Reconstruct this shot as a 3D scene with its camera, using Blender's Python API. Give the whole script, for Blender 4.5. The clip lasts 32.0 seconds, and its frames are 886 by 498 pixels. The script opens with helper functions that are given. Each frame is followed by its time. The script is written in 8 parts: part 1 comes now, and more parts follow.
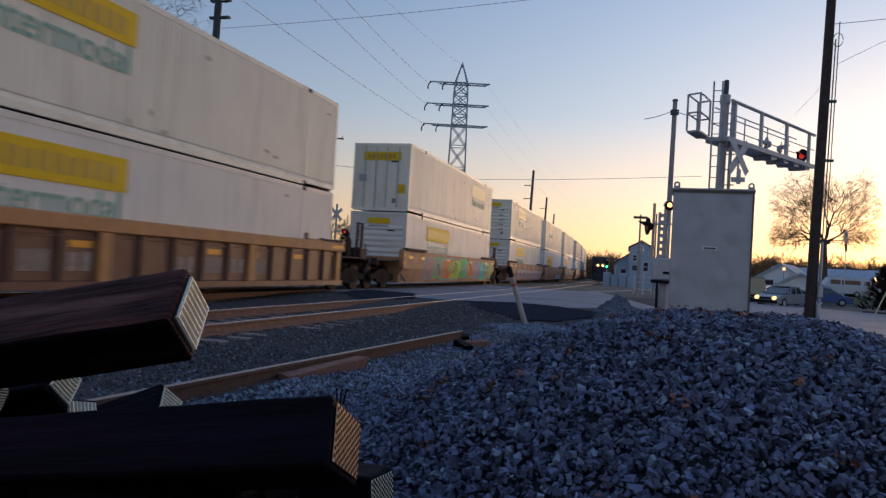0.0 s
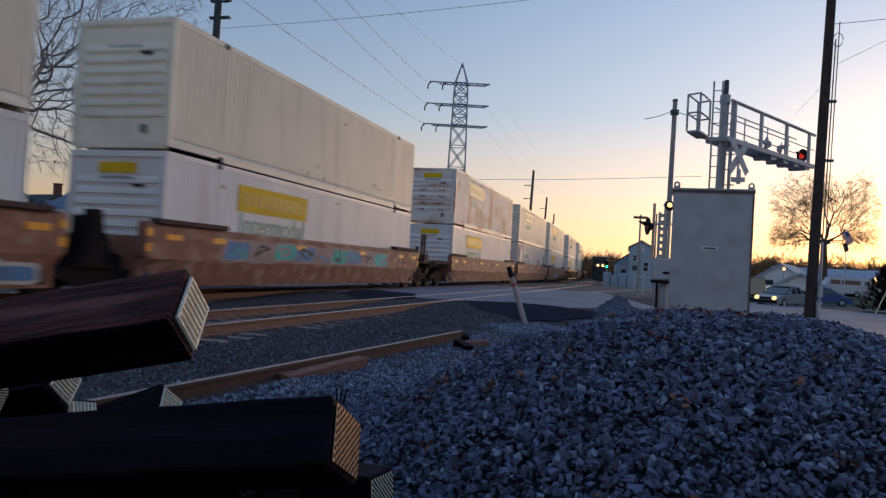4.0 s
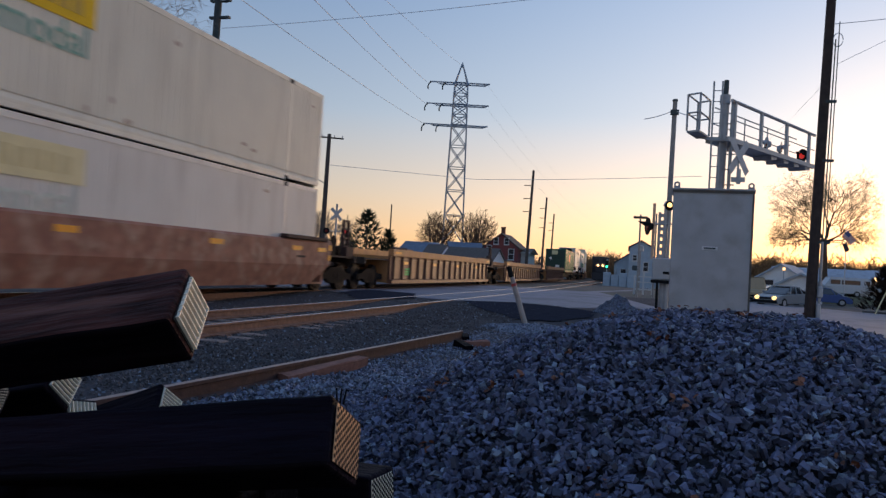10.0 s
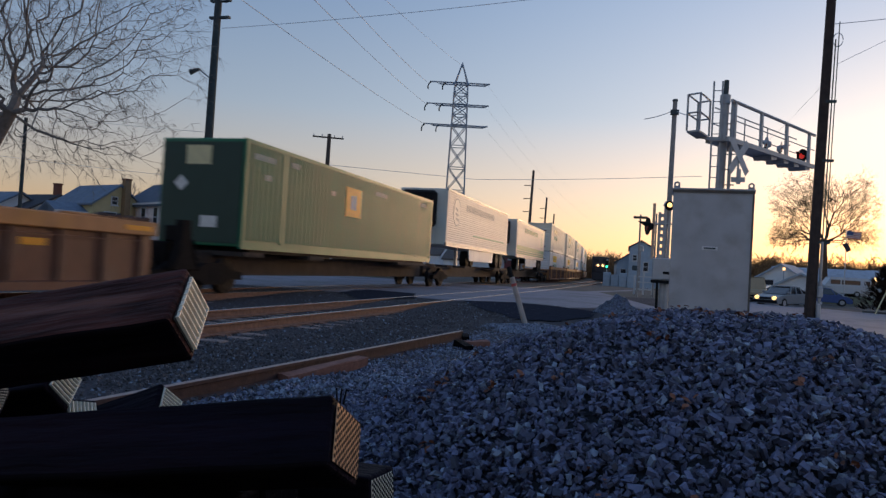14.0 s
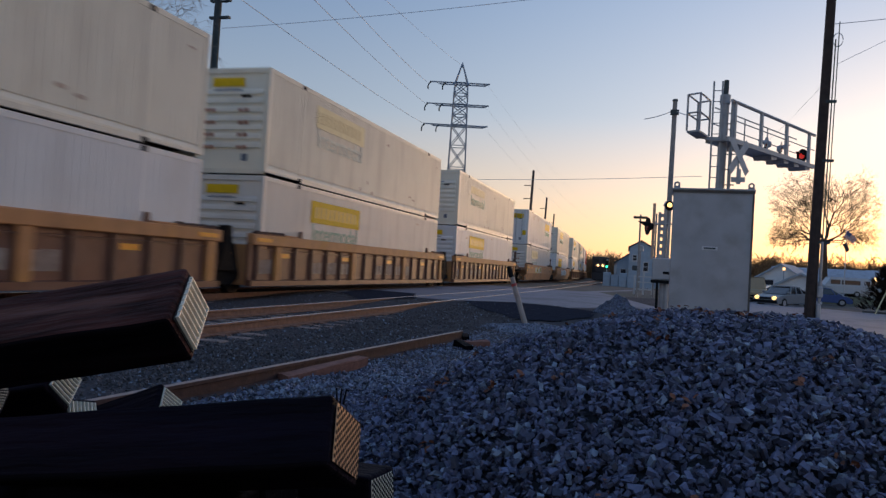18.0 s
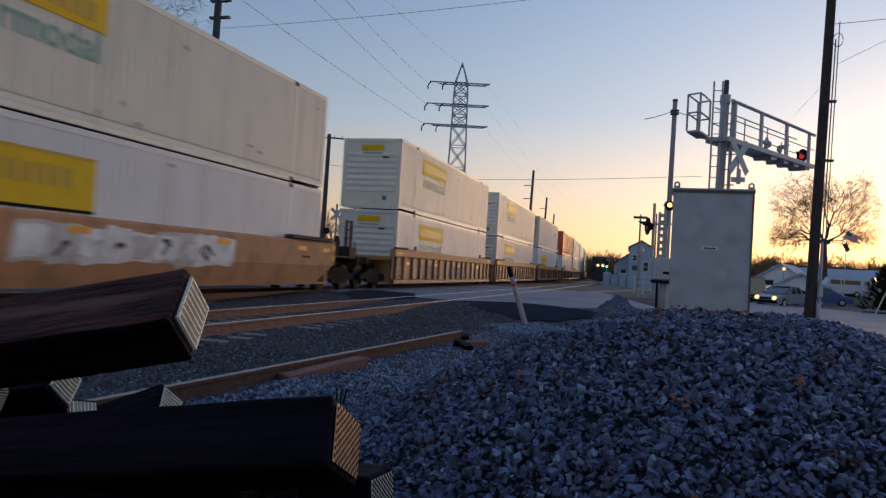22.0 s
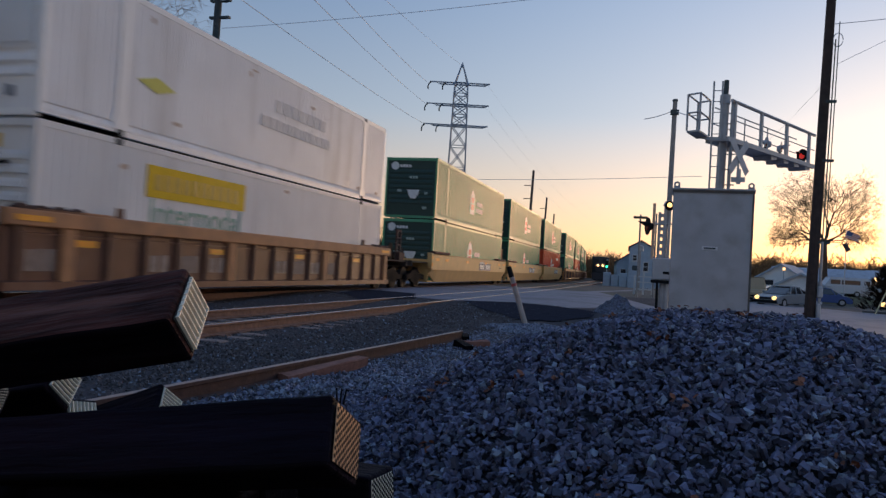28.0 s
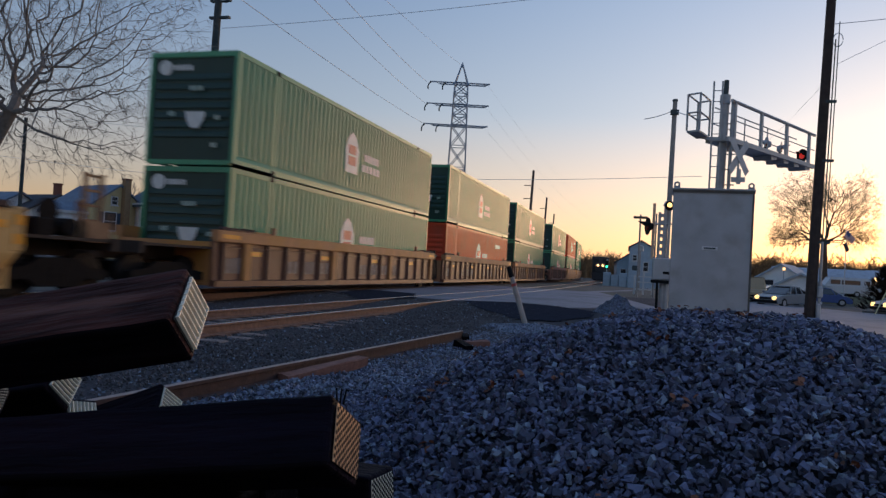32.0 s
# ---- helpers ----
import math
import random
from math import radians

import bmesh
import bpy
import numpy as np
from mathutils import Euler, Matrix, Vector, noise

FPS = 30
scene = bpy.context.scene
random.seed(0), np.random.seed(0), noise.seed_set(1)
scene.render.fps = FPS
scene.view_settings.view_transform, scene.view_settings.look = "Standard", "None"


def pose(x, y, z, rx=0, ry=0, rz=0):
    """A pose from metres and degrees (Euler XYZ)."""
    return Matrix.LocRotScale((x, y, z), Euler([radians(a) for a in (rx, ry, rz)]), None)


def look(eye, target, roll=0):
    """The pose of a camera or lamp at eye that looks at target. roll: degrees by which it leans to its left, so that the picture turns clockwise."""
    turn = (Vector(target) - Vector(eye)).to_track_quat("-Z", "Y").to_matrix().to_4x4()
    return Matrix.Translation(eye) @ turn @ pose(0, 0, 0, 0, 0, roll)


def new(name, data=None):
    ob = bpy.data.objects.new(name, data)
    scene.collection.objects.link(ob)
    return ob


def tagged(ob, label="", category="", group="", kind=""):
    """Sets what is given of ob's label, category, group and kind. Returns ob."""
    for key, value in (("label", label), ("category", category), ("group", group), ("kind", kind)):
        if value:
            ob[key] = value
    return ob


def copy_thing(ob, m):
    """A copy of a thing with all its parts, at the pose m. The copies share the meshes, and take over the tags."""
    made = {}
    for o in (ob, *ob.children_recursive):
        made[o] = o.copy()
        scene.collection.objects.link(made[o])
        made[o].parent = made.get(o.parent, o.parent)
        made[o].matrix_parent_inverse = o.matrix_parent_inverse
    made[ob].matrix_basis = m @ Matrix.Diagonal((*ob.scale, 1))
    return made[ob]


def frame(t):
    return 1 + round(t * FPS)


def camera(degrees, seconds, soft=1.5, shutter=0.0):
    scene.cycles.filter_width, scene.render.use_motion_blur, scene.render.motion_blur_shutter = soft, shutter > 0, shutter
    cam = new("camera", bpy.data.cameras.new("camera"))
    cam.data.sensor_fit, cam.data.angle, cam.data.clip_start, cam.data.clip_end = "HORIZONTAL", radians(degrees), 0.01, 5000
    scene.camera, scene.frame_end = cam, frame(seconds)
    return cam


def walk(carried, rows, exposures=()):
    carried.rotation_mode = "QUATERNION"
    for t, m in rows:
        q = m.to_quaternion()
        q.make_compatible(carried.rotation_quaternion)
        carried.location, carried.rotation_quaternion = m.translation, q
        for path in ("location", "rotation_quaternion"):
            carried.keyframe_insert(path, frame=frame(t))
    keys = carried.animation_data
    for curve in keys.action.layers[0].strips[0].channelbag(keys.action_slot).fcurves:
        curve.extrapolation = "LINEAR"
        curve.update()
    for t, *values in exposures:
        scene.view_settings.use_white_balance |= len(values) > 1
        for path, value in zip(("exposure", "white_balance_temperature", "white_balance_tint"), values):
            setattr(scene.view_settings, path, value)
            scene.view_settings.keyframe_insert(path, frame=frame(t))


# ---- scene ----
# ---- camera: stands still beside the track ----
# World: the camera stands at x = 0, y = 0; +y runs along the track away from it, rail tops are at z = 0.
YAW, PITCH, ROLL = 0.29882, 0.02267, 3.346
EYE = Vector((0.0, 0.0, 1.05))
AIM = EYE + Vector((-math.sin(YAW) * math.cos(PITCH), math.cos(YAW) * math.cos(PITCH), math.sin(PITCH)))
cam = camera(62.36, 32.0, soft=1.4, shutter=0.35)
walk(cam, [(0.0, look(EYE, AIM, ROLL)), (32.0, look(EYE, AIM, ROLL))], exposures=[(0.0, 0.23), (8.5, 0.23), (10.0, 0.31), (11.5, 0.16), (17.0, 0.16), (32.0, 0.16)])

# ---- world and sun: clear sky just after sunset, glow low over the far end of the line ----
SUN_AZ, SUN_EL = radians(19.0), radians(2.5)
SUN_DIR = Vector((math.sin(SUN_AZ) * math.cos(SUN_EL), math.cos(SUN_AZ) * math.cos(SUN_EL), math.sin(SUN_EL)))


def build_world():
    world = bpy.data.worlds.new("dusk_sky")
    scene.world = world
    world.use_nodes = True
    nt = world.node_tree
    nt.nodes.clear()
    out = nt.nodes.new("ShaderNodeOutputWorld")
    sky = nt.nodes.new("ShaderNodeTexSky")
    sky.sky_type, sky.sun_disc = 'NISHITA', False
    sky.sun_elevation, sky.sun_rotation = SUN_EL, SUN_AZ
    bg_a = nt.nodes.new("ShaderNodeBackground")
    bg_a.inputs["Strength"].default_value = 0.05
    nt.links.new(sky.outputs[0], bg_a.inputs["Color"])
    tc = nt.nodes.new("ShaderNodeTexCoord")
    sep = nt.nodes.new("ShaderNodeSeparateXYZ")
    nt.links.new(tc.outputs["Generated"], sep.inputs[0])
    ramp = nt.nodes.new("ShaderNodeValToRGB")
    cr = ramp.color_ramp
    stops = [(0.0, (0.37, 0.24, 0.17)), (0.03, (0.44, 0.29, 0.18)), (0.10, (0.345, 0.302, 0.287)), (0.20, (0.222, 0.280, 0.382)),
             (0.36, (0.117, 0.200, 0.362)), (0.7, (0.096, 0.172, 0.342)), (1.0, (0.092, 0.163, 0.33))]
    while len(cr.elements) < len(stops):
        cr.elements.new(0.5)
    for e, (p, c) in zip(cr.elements, stops):
        e.position, e.color = p, (*c, 1)
    nt.links.new(sep.outputs["Z"], ramp.inputs[0])
    # glow round the place where the sun went down
    dot = nt.nodes.new("ShaderNodeVectorMath")
    dot.operation = 'DOT_PRODUCT'
    dot.inputs[1].default_value = SUN_DIR
    nt.links.new(tc.outputs["Generated"], dot.inputs[0])

    def power(n, colour, gain):
        mx = nt.nodes.new("ShaderNodeMath")
        mx.operation = 'MAXIMUM'
        mx.inputs[1].default_value = 0.0
        nt.links.new(dot.outputs["Value"], mx.inputs[0])
        pw = nt.nodes.new("ShaderNodeMath")
        pw.operation = 'POWER'
        pw.inputs[1].default_value = n
        nt.links.new(mx.outputs[0], pw.inputs[0])
        col = nt.nodes.new("ShaderNodeVectorMath")
        col.operation = 'SCALE'
        col.inputs[0].default_value = [c * gain for c in colour]
        nt.links.new(pw.outputs[0], col.inputs["Scale"])
        return col

    wide = power(5.0, (0.46, 0.52, 0.60), 0.53)
    lift = nt.nodes.new("ShaderNodeMapRange")
    lift.inputs["From Max"].default_value, lift.inputs["To Min"].default_value = 0.17, 0.72
    nt.links.new(sep.outputs["Z"], lift.inputs["Value"])
    high = nt.nodes.new("ShaderNodeVectorMath")
    high.operation = 'SCALE'
    nt.links.new(wide.outputs[0], high.inputs[0])
    nt.links.new(lift.outputs[0], high.inputs["Scale"])
    wide = high
    tight = power(60.0, (1.0, 0.72, 0.34), 0.40)
    band = power(5.0, (1.0, 1.0, 1.0), 1.0)
    low = nt.nodes.new("ShaderNodeValToRGB")
    for e, (p, c) in zip(low.color_ramp.elements, ((0.0, (0.62, 0.22, 0.02)), (0.21, (0.0, 0.0, 0.0)))):
        e.position, e.color = p, (*c, 1)
    mid = low.color_ramp.elements.new(0.05)
    mid.color = (0.48, 0.20, 0.02, 1)
    nt.links.new(sep.outputs["Z"], low.inputs[0])
    afterglow = nt.nodes.new("ShaderNodeVectorMath")
    afterglow.operation = 'MULTIPLY'
    nt.links.new(band.outputs[0], afterglow.inputs[0])
    nt.links.new(low.outputs["Color"], afterglow.inputs[1])
    add = nt.nodes.new("ShaderNodeVectorMath")
    nt.links.new(wide.outputs[0], add.inputs[0])
    nt.links.new(tight.outputs[0], add.inputs[1])
    add2 = nt.nodes.new("ShaderNodeVectorMath")
    nt.links.new(add.outputs[0], add2.inputs[0])
    nt.links.new(ramp.outputs["Color"], add2.inputs[1])
    add3 = nt.nodes.new("ShaderNodeVectorMath")
    nt.links.new(add2.outputs[0], add3.inputs[0])
    nt.links.new(afterglow.outputs[0], add3.inputs[1])
    bg_b = nt.nodes.new("ShaderNodeBackground")
    bg_b.inputs["Strength"].default_value = 0.96
    nt.links.new(add3.outputs[0], bg_b.inputs["Color"])
    mix = nt.nodes.new("ShaderNodeAddShader")
    nt.links.new(bg_a.outputs[0], mix.inputs[0])
    nt.links.new(bg_b.outputs[0], mix.inputs[1])
    nt.links.new(mix.outputs[0], out.inputs["Surface"])


build_world()
sun_data = bpy.data.lights.new("sun", 'SUN')
sun_data.energy, sun_data.angle, sun_data.color = 1.0, radians(12.0), (1.0, 0.62, 0.34)
sun = new("sun", sun_data)
sun.matrix_world = look(SUN_DIR * 100, (0, 0, 0))


# ---- materials ----
def material(name, colour, rough=0.7, metal=0.0, vary=0.15, scale=6.0, bump=0.0, bump_scale=60.0, stain=None, stain_amount=0.0,
             stain_scale=1.5, per_object=0.0, streaks=False, island=0.0, spec=0.5, emit=0.0, stain_from=0.5, grain=False):
    m = bpy.data.materials.new(name)
    m.use_nodes = True
    nt = m.node_tree
    bsdf = nt.nodes["Principled BSDF"]
    bsdf.inputs["Roughness"].default_value, bsdf.inputs["Metallic"].default_value = rough, metal
    bsdf.inputs["Specular IOR Level"].default_value = spec
    tc = nt.nodes.new("ShaderNodeTexCoord")
    src = tc.outputs["Object"]
    if grain:
        along = nt.nodes.new("ShaderNodeMapping")
        along.inputs["Scale"].default_value = (1.3, 0.14, 1.3)
        nt.links.new(src, along.inputs["Vector"])
        src = along.outputs[0]
    n1 = nt.nodes.new("ShaderNodeTexNoise")
    n1.inputs["Scale"].default_value, n1.inputs["Detail"].default_value = scale, 6
    nt.links.new(src, n1.inputs["Vector"])
    mr = nt.nodes.new("ShaderNodeMapRange")
    mr.inputs["From Min"].default_value, mr.inputs["From Max"].default_value = 0.25, 0.75
    mr.inputs["To Min"].default_value, mr.inputs["To Max"].default_value = 1 - vary, 1 + vary
    nt.links.new(n1.outputs["Fac"], mr.inputs["Value"])
    val = mr.outputs[0]

    def times(a, b):
        x = nt.nodes.new("ShaderNodeMath")
        x.operation = 'MULTIPLY'
        nt.links.new(a, x.inputs[0])
        nt.links.new(b, x.inputs[1])
        return x.outputs[0]

    if per_object or island:
        node = nt.nodes.new("ShaderNodeObjectInfo") if per_object else nt.nodes.new("ShaderNodeNewGeometry")
        r = nt.nodes.new("ShaderNodeMapRange")
        amount = per_object or island
        r.inputs["To Min"].default_value, r.inputs["To Max"].default_value = 1 - amount, 1 + amount
        nt.links.new(node.outputs["Random" if per_object else "Random Per Island"], r.inputs["Value"])
        val = times(val, r.outputs[0])
    sc = nt.nodes.new("ShaderNodeVectorMath")
    sc.operation = 'SCALE'
    sc.inputs[0].default_value = colour
    nt.links.new(val, sc.inputs["Scale"])
    colour_out = sc.outputs[0]
    if stain is not None:
        n2 = nt.nodes.new("ShaderNodeTexNoise")
        n2.inputs["Scale"].default_value, n2.inputs["Detail"].default_value = stain_scale, 8
        vec = src
        if streaks or per_object:
            oi = nt.nodes.new("ShaderNodeObjectInfo")
            mp = nt.nodes.new("ShaderNodeMapping")
            mp.inputs["Scale"].default_value = (1, 1.6, 0.25) if streaks else (1, 1, 1)
            nt.links.new(src, mp.inputs["Vector"])
            off = nt.nodes.new("ShaderNodeVectorMath")
            off.operation = 'SCALE'
            off.inputs[0].default_value = (37.0, 91.0, 13.0)
            nt.links.new(oi.outputs["Random"], off.inputs["Scale"])
            nt.links.new(off.outputs[0], mp.inputs["Location"])
            vec = mp.outputs[0]
        nt.links.new(vec, n2.inputs["Vector"])
        m2 = nt.nodes.new("ShaderNodeMapRange")
        m2.inputs["From Min"].default_value, m2.inputs["From Max"].default_value = stain_from, stain_from + 0.22
        m2.inputs["To Max"].default_value = stain_amount
        nt.links.new(n2.outputs["Fac"], m2.inputs["Value"])
        mx = nt.nodes.new("ShaderNodeMix")
        mx.data_type = 'RGBA'
        nt.links.new(m2.outputs[0], mx.inputs["Factor"])
        nt.links.new(colour_out, mx.inputs["A"])
        mx.inputs["B"].default_value = (*stain, 1)
        colour_out = mx.outputs["Result"]
    nt.links.new(colour_out, bsdf.inputs["Base Color"])
    if bump:
        n3 = nt.nodes.new("ShaderNodeTexNoise")
        n3.inputs["Scale"].default_value, n3.inputs["Detail"].default_value = bump_scale, 5
        nt.links.new(src, n3.inputs["Vector"])
        b = nt.nodes.new("ShaderNodeBump")
        b.inputs["Strength"].default_value, b.inputs["Distance"].default_value = bump, 0.02
        nt.links.new(n3.outputs["Fac"], b.inputs["Height"])
        nt.links.new(b.outputs[0], bsdf.inputs["Normal"])
    if emit:
        bsdf.inputs["Emission Color"].default_value = (*colour, 1)
        bsdf.inputs["Emission Strength"].default_value = emit
    return m


M = {}
M["ballast"] = material("ballast", (0.078, 0.073, 0.080), 0.9, vary=0.35, scale=22, bump=1.0, bump_scale=28, stain=(0.05, 0.045, 0.045), stain_amount=0.6, stain_scale=0.5, spec=0.1)
M["stone"] = material("stone", (0.096, 0.106, 0.172), 0.5, vary=0.3, scale=18, bump=0.3, bump_scale=60, island=0.75)
M["stone_apron"] = material("stone_apron", (0.13, 0.145, 0.215), 0.5, vary=0.3, scale=18, bump=0.3, bump_scale=60, island=0.7)
M["stone_pale"] = material("stone_pale", (0.23, 0.27, 0.34), 0.8, vary=0.25, scale=18, island=0.4)
M["asphalt"] = material("asphalt", (0.235, 0.225, 0.265), 0.7, vary=0.2, scale=3, bump=0.3, bump_scale=90, stain=(0.08, 0.08, 0.09), stain_amount=0.6, stain_scale=0.35, spec=0.3)
M["asphalt_new"] = material("asphalt_new", (0.042, 0.043, 0.056), 1.0, vary=0.2, scale=8, bump=0.3, bump_scale=90, spec=0.0)
M["dirt"] = material("dirt", (0.09, 0.085, 0.08), 0.95, vary=0.3, scale=0.6, bump=0.5, bump_scale=9, stain=(0.05, 0.06, 0.03), stain_amount=0.7, stain_scale=0.15)
M["rail_side"] = material("rail_side", (0.23, 0.12, 0.083), 0.85, vary=0.3, scale=12, bump=0.3, bump_scale=40)
M["rail_head"] = material("rail_head", (0.72, 0.66, 0.64), 0.25, metal=0.85, vary=0.12, scale=3)
M["rail_rust"] = material("rail_rust", (0.40, 0.29, 0.25), 0.5, vary=0.25, scale=14, bump=0.2, bump_scale=40)
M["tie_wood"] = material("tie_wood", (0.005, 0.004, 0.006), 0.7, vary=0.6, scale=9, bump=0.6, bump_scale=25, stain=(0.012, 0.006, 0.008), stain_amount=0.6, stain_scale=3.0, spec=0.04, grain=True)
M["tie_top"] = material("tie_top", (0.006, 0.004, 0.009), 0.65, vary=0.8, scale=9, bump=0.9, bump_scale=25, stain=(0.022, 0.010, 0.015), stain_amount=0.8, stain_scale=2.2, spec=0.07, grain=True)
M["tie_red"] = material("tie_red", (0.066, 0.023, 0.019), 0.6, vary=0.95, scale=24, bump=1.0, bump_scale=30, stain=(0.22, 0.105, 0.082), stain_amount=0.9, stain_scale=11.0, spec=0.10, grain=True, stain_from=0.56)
M["rail_loose"] = material("rail_loose", (0.080, 0.040, 0.033), 0.85, vary=0.35, scale=10, bump=0.3, bump_scale=40)
M["tie_old"] = material("tie_old", (0.26, 0.20, 0.18), 0.9, vary=0.5, scale=9, bump=0.4, bump_scale=30)
M["plate_zinc"] = material("plate_zinc", (0.95, 0.88, 0.72), 0.5, metal=0.0, vary=0.2, scale=30)
M["plate_rust"] = material("plate_rust", (0.55, 0.32, 0.18), 0.6, metal=0.3, vary=0.25, scale=40)
M["white_paint"] = material("white_paint", (0.75, 0.715, 0.655), 0.48, spec=0.40, vary=0.06, scale=0.7, stain=(0.46, 0.41, 0.35), stain_amount=0.35, stain_scale=1.2, per_object=0.07, streaks=True)
M["white_cool"] = material("white_cool", (0.76, 0.765, 0.765), 0.48, spec=0.40, vary=0.06, scale=0.7, stain=(0.42, 0.38, 0.34), stain_amount=0.25, stain_scale=1.0, per_object=0.05, streaks=True)
M["white_cream"] = material("white_cream", (0.84, 0.79, 0.655), 0.48, spec=0.40, vary=0.06, scale=0.7, stain=(0.52, 0.47, 0.37), stain_amount=0.4, stain_scale=1.2, per_object=0.07, streaks=True)
M["white_rusty"] = material("white_rusty", (0.80, 0.77, 0.72), 0.52, spec=0.38, vary=0.06, scale=0.7, stain=(0.43, 0.17, 0.055), stain_amount=0.95, stain_scale=0.55, per_object=0.05, stain_from=0.45)
M["green_paint"] = material("green_paint", (0.068, 0.325, 0.168), 0.45, spec=0.55, vary=0.08, scale=0.8, stain=(0.08, 0.21, 0.12), stain_amount=0.25, stain_scale=1.2, per_object=0.1, streaks=True)
M["green_trailer"] = material("green_trailer", (0.018, 0.19, 0.10), 0.43, spec=0.36, vary=0.1, scale=0.8, stain=(0.06, 0.17, 0.10), stain_amount=0.4, stain_scale=1.2, streaks=True)
M["green_shade"] = material("green_shade", (0.010, 0.045, 0.034), 0.5, vary=0.1, scale=2)
M["red_paint"] = material("red_paint", (0.76, 0.080, 0.028), 0.5, spec=0.3, vary=0.08, scale=0.8, stain=(0.30, 0.12, 0.09), stain_amount=0.4, stain_scale=1.2, per_object=0.1, streaks=True)
M["orange_paint"] = material("orange_paint", (0.72, 0.11, 0.035), 0.45, spec=0.4, vary=0.08, scale=0.8, per_object=0.08)
M["yellow_panel"] = material("yellow_panel", (0.80, 0.51, 0.012), 0.6, spec=0.2, vary=0.08, scale=4)
M["reflector_orange"] = material("reflector_orange", (0.88, 0.36, 0.015), 0.5, vary=0.15, scale=6)
M["yellow_faded"] = material("yellow_faded", (0.74, 0.66, 0.38), 0.55, vary=0.08, scale=4)
M["letter_dark"] = material("letter_dark", (0.52, 0.33, 0.02), 0.5, vary=0.1)
M["letter_pale"] = material("letter_pale", (0.60, 0.64, 0.56), 0.55, vary=0.2, scale=5)
M["letter_green"] = material("letter_green", (0.20, 0.40, 0.32), 0.55, vary=0.15, scale=8)
M["letter_grey"] = material("letter_grey", (0.38, 0.39, 0.40), 0.55, vary=0.15, scale=8)
M["letter_faint"] = material("letter_faint", (0.60, 0.62, 0.63), 0.55, vary=0.1)
M["letter_slate"] = material("letter_slate", (0.16, 0.18, 0.22), 0.6, vary=0.2, scale=8)
M["scuff"] = material("scuff", (0.56, 0.46, 0.37), 0.7, vary=0.3, scale=9, stain=(0.30, 0.16, 0.08), stain_amount=0.5, stain_scale=6)
M["letter_worn"] = material("letter_worn", (0.42, 0.52, 0.45), 0.6, vary=0.2, scale=9)
M["letter_white"] = material("letter_white", (0.75, 0.75, 0.72), 0.5, vary=0.1)
M["letter_red"] = material("letter_red", (0.55, 0.09, 0.08), 0.5, vary=0.1)
M["pole_dark"] = material("pole_dark", (0.05, 0.07, 0.075), 0.6, vary=0.2, scale=5)
M["rim_rust"] = material("rim_rust", (0.13, 0.115, 0.10), 0.7, vary=0.3, scale=8, stain=(0.16, 0.09, 0.05), stain_amount=0.6, stain_scale=5)
M["black"] = material("black", (0.012, 0.012, 0.013), 0.7, vary=0.2, spec=0.15)
M["car_orange"] = material("car_orange", (0.50, 0.235, 0.095), 0.65, vary=0.2, scale=2, stain=(0.52, 0.24, 0.04), stain_amount=0.75, stain_scale=1.1, per_object=0.06)
M["car_tan"] = material("car_tan", (0.48, 0.235, 0.11), 0.7, vary=0.15, scale=2, stain=(0.22, 0.12, 0.075), stain_amount=0.7, stain_scale=1.1, per_object=0.1)
M["car_brown"] = material("car_brown", (0.27, 0.115, 0.08), 0.7, vary=0.35, scale=3.5, stain=(0.50, 0.34, 0.26), stain_amount=0.75, stain_scale=2.4, per_object=0.12)
M["car_yellow"] = material("car_yellow", (0.62, 0.37, 0.13), 0.6, vary=0.1, scale=2, stain=(0.56, 0.33, 0.13), stain_amount=0.5, stain_scale=0.9, per_object=0.06)
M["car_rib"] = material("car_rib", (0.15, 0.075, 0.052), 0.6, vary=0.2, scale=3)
M["guide_dark"] = material("guide_dark", (0.060, 0.030, 0.026), 0.8, vary=0.35, scale=6)
M["guide_tan"] = material("guide_tan", (0.30, 0.17, 0.09), 0.8, vary=0.35, scale=6, stain=(0.09, 0.05, 0.03), stain_amount=0.7, stain_scale=3)
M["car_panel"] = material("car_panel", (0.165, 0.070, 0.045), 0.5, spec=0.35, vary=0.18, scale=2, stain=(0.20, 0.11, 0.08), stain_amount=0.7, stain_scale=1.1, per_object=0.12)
M["heap_gap_shade"] = material("heap_gap_shade", (0.022, 0.024, 0.030), 0.95, vary=0.3, scale=20, bump=0.8, bump_scale=40)
M["truck_iron"] = material("truck_iron", (0.014, 0.012, 0.012), 0.85, vary=0.3, scale=10, spec=0.1)
M["wheel_steel"] = material("wheel_steel", (0.013, 0.010, 0.010), 0.7, vary=0.3, scale=10, spec=0.2)
M["galv"] = material("galv", (0.42, 0.43, 0.45), 0.5, metal=0.5, vary=0.12, scale=6)
M["aluminium"] = material("aluminium", (0.47, 0.475, 0.50), 0.5, metal=0.25, vary=0.13, scale=2.2, stain=(0.36, 0.345, 0.34), stain_amount=0.7, stain_scale=2.6, bump=0.15, bump_scale=4)
M["pole_wood"] = material("pole_wood", (0.060, 0.042, 0.036), 0.9, vary=0.3, scale=8, bump=0.5, bump_scale=30)
M["wire"] = material("wire", (0.60, 0.64, 0.70), 0.7, vary=0.05)
M["lamp_red"] = material("lamp_red", (0.75, 0.03, 0.02), 0.3, vary=0.05, emit=0.4)
M["lamp_amber"] = material("lamp_amber", (1.0, 0.62, 0.20), 0.3, vary=0.02, emit=2.0)
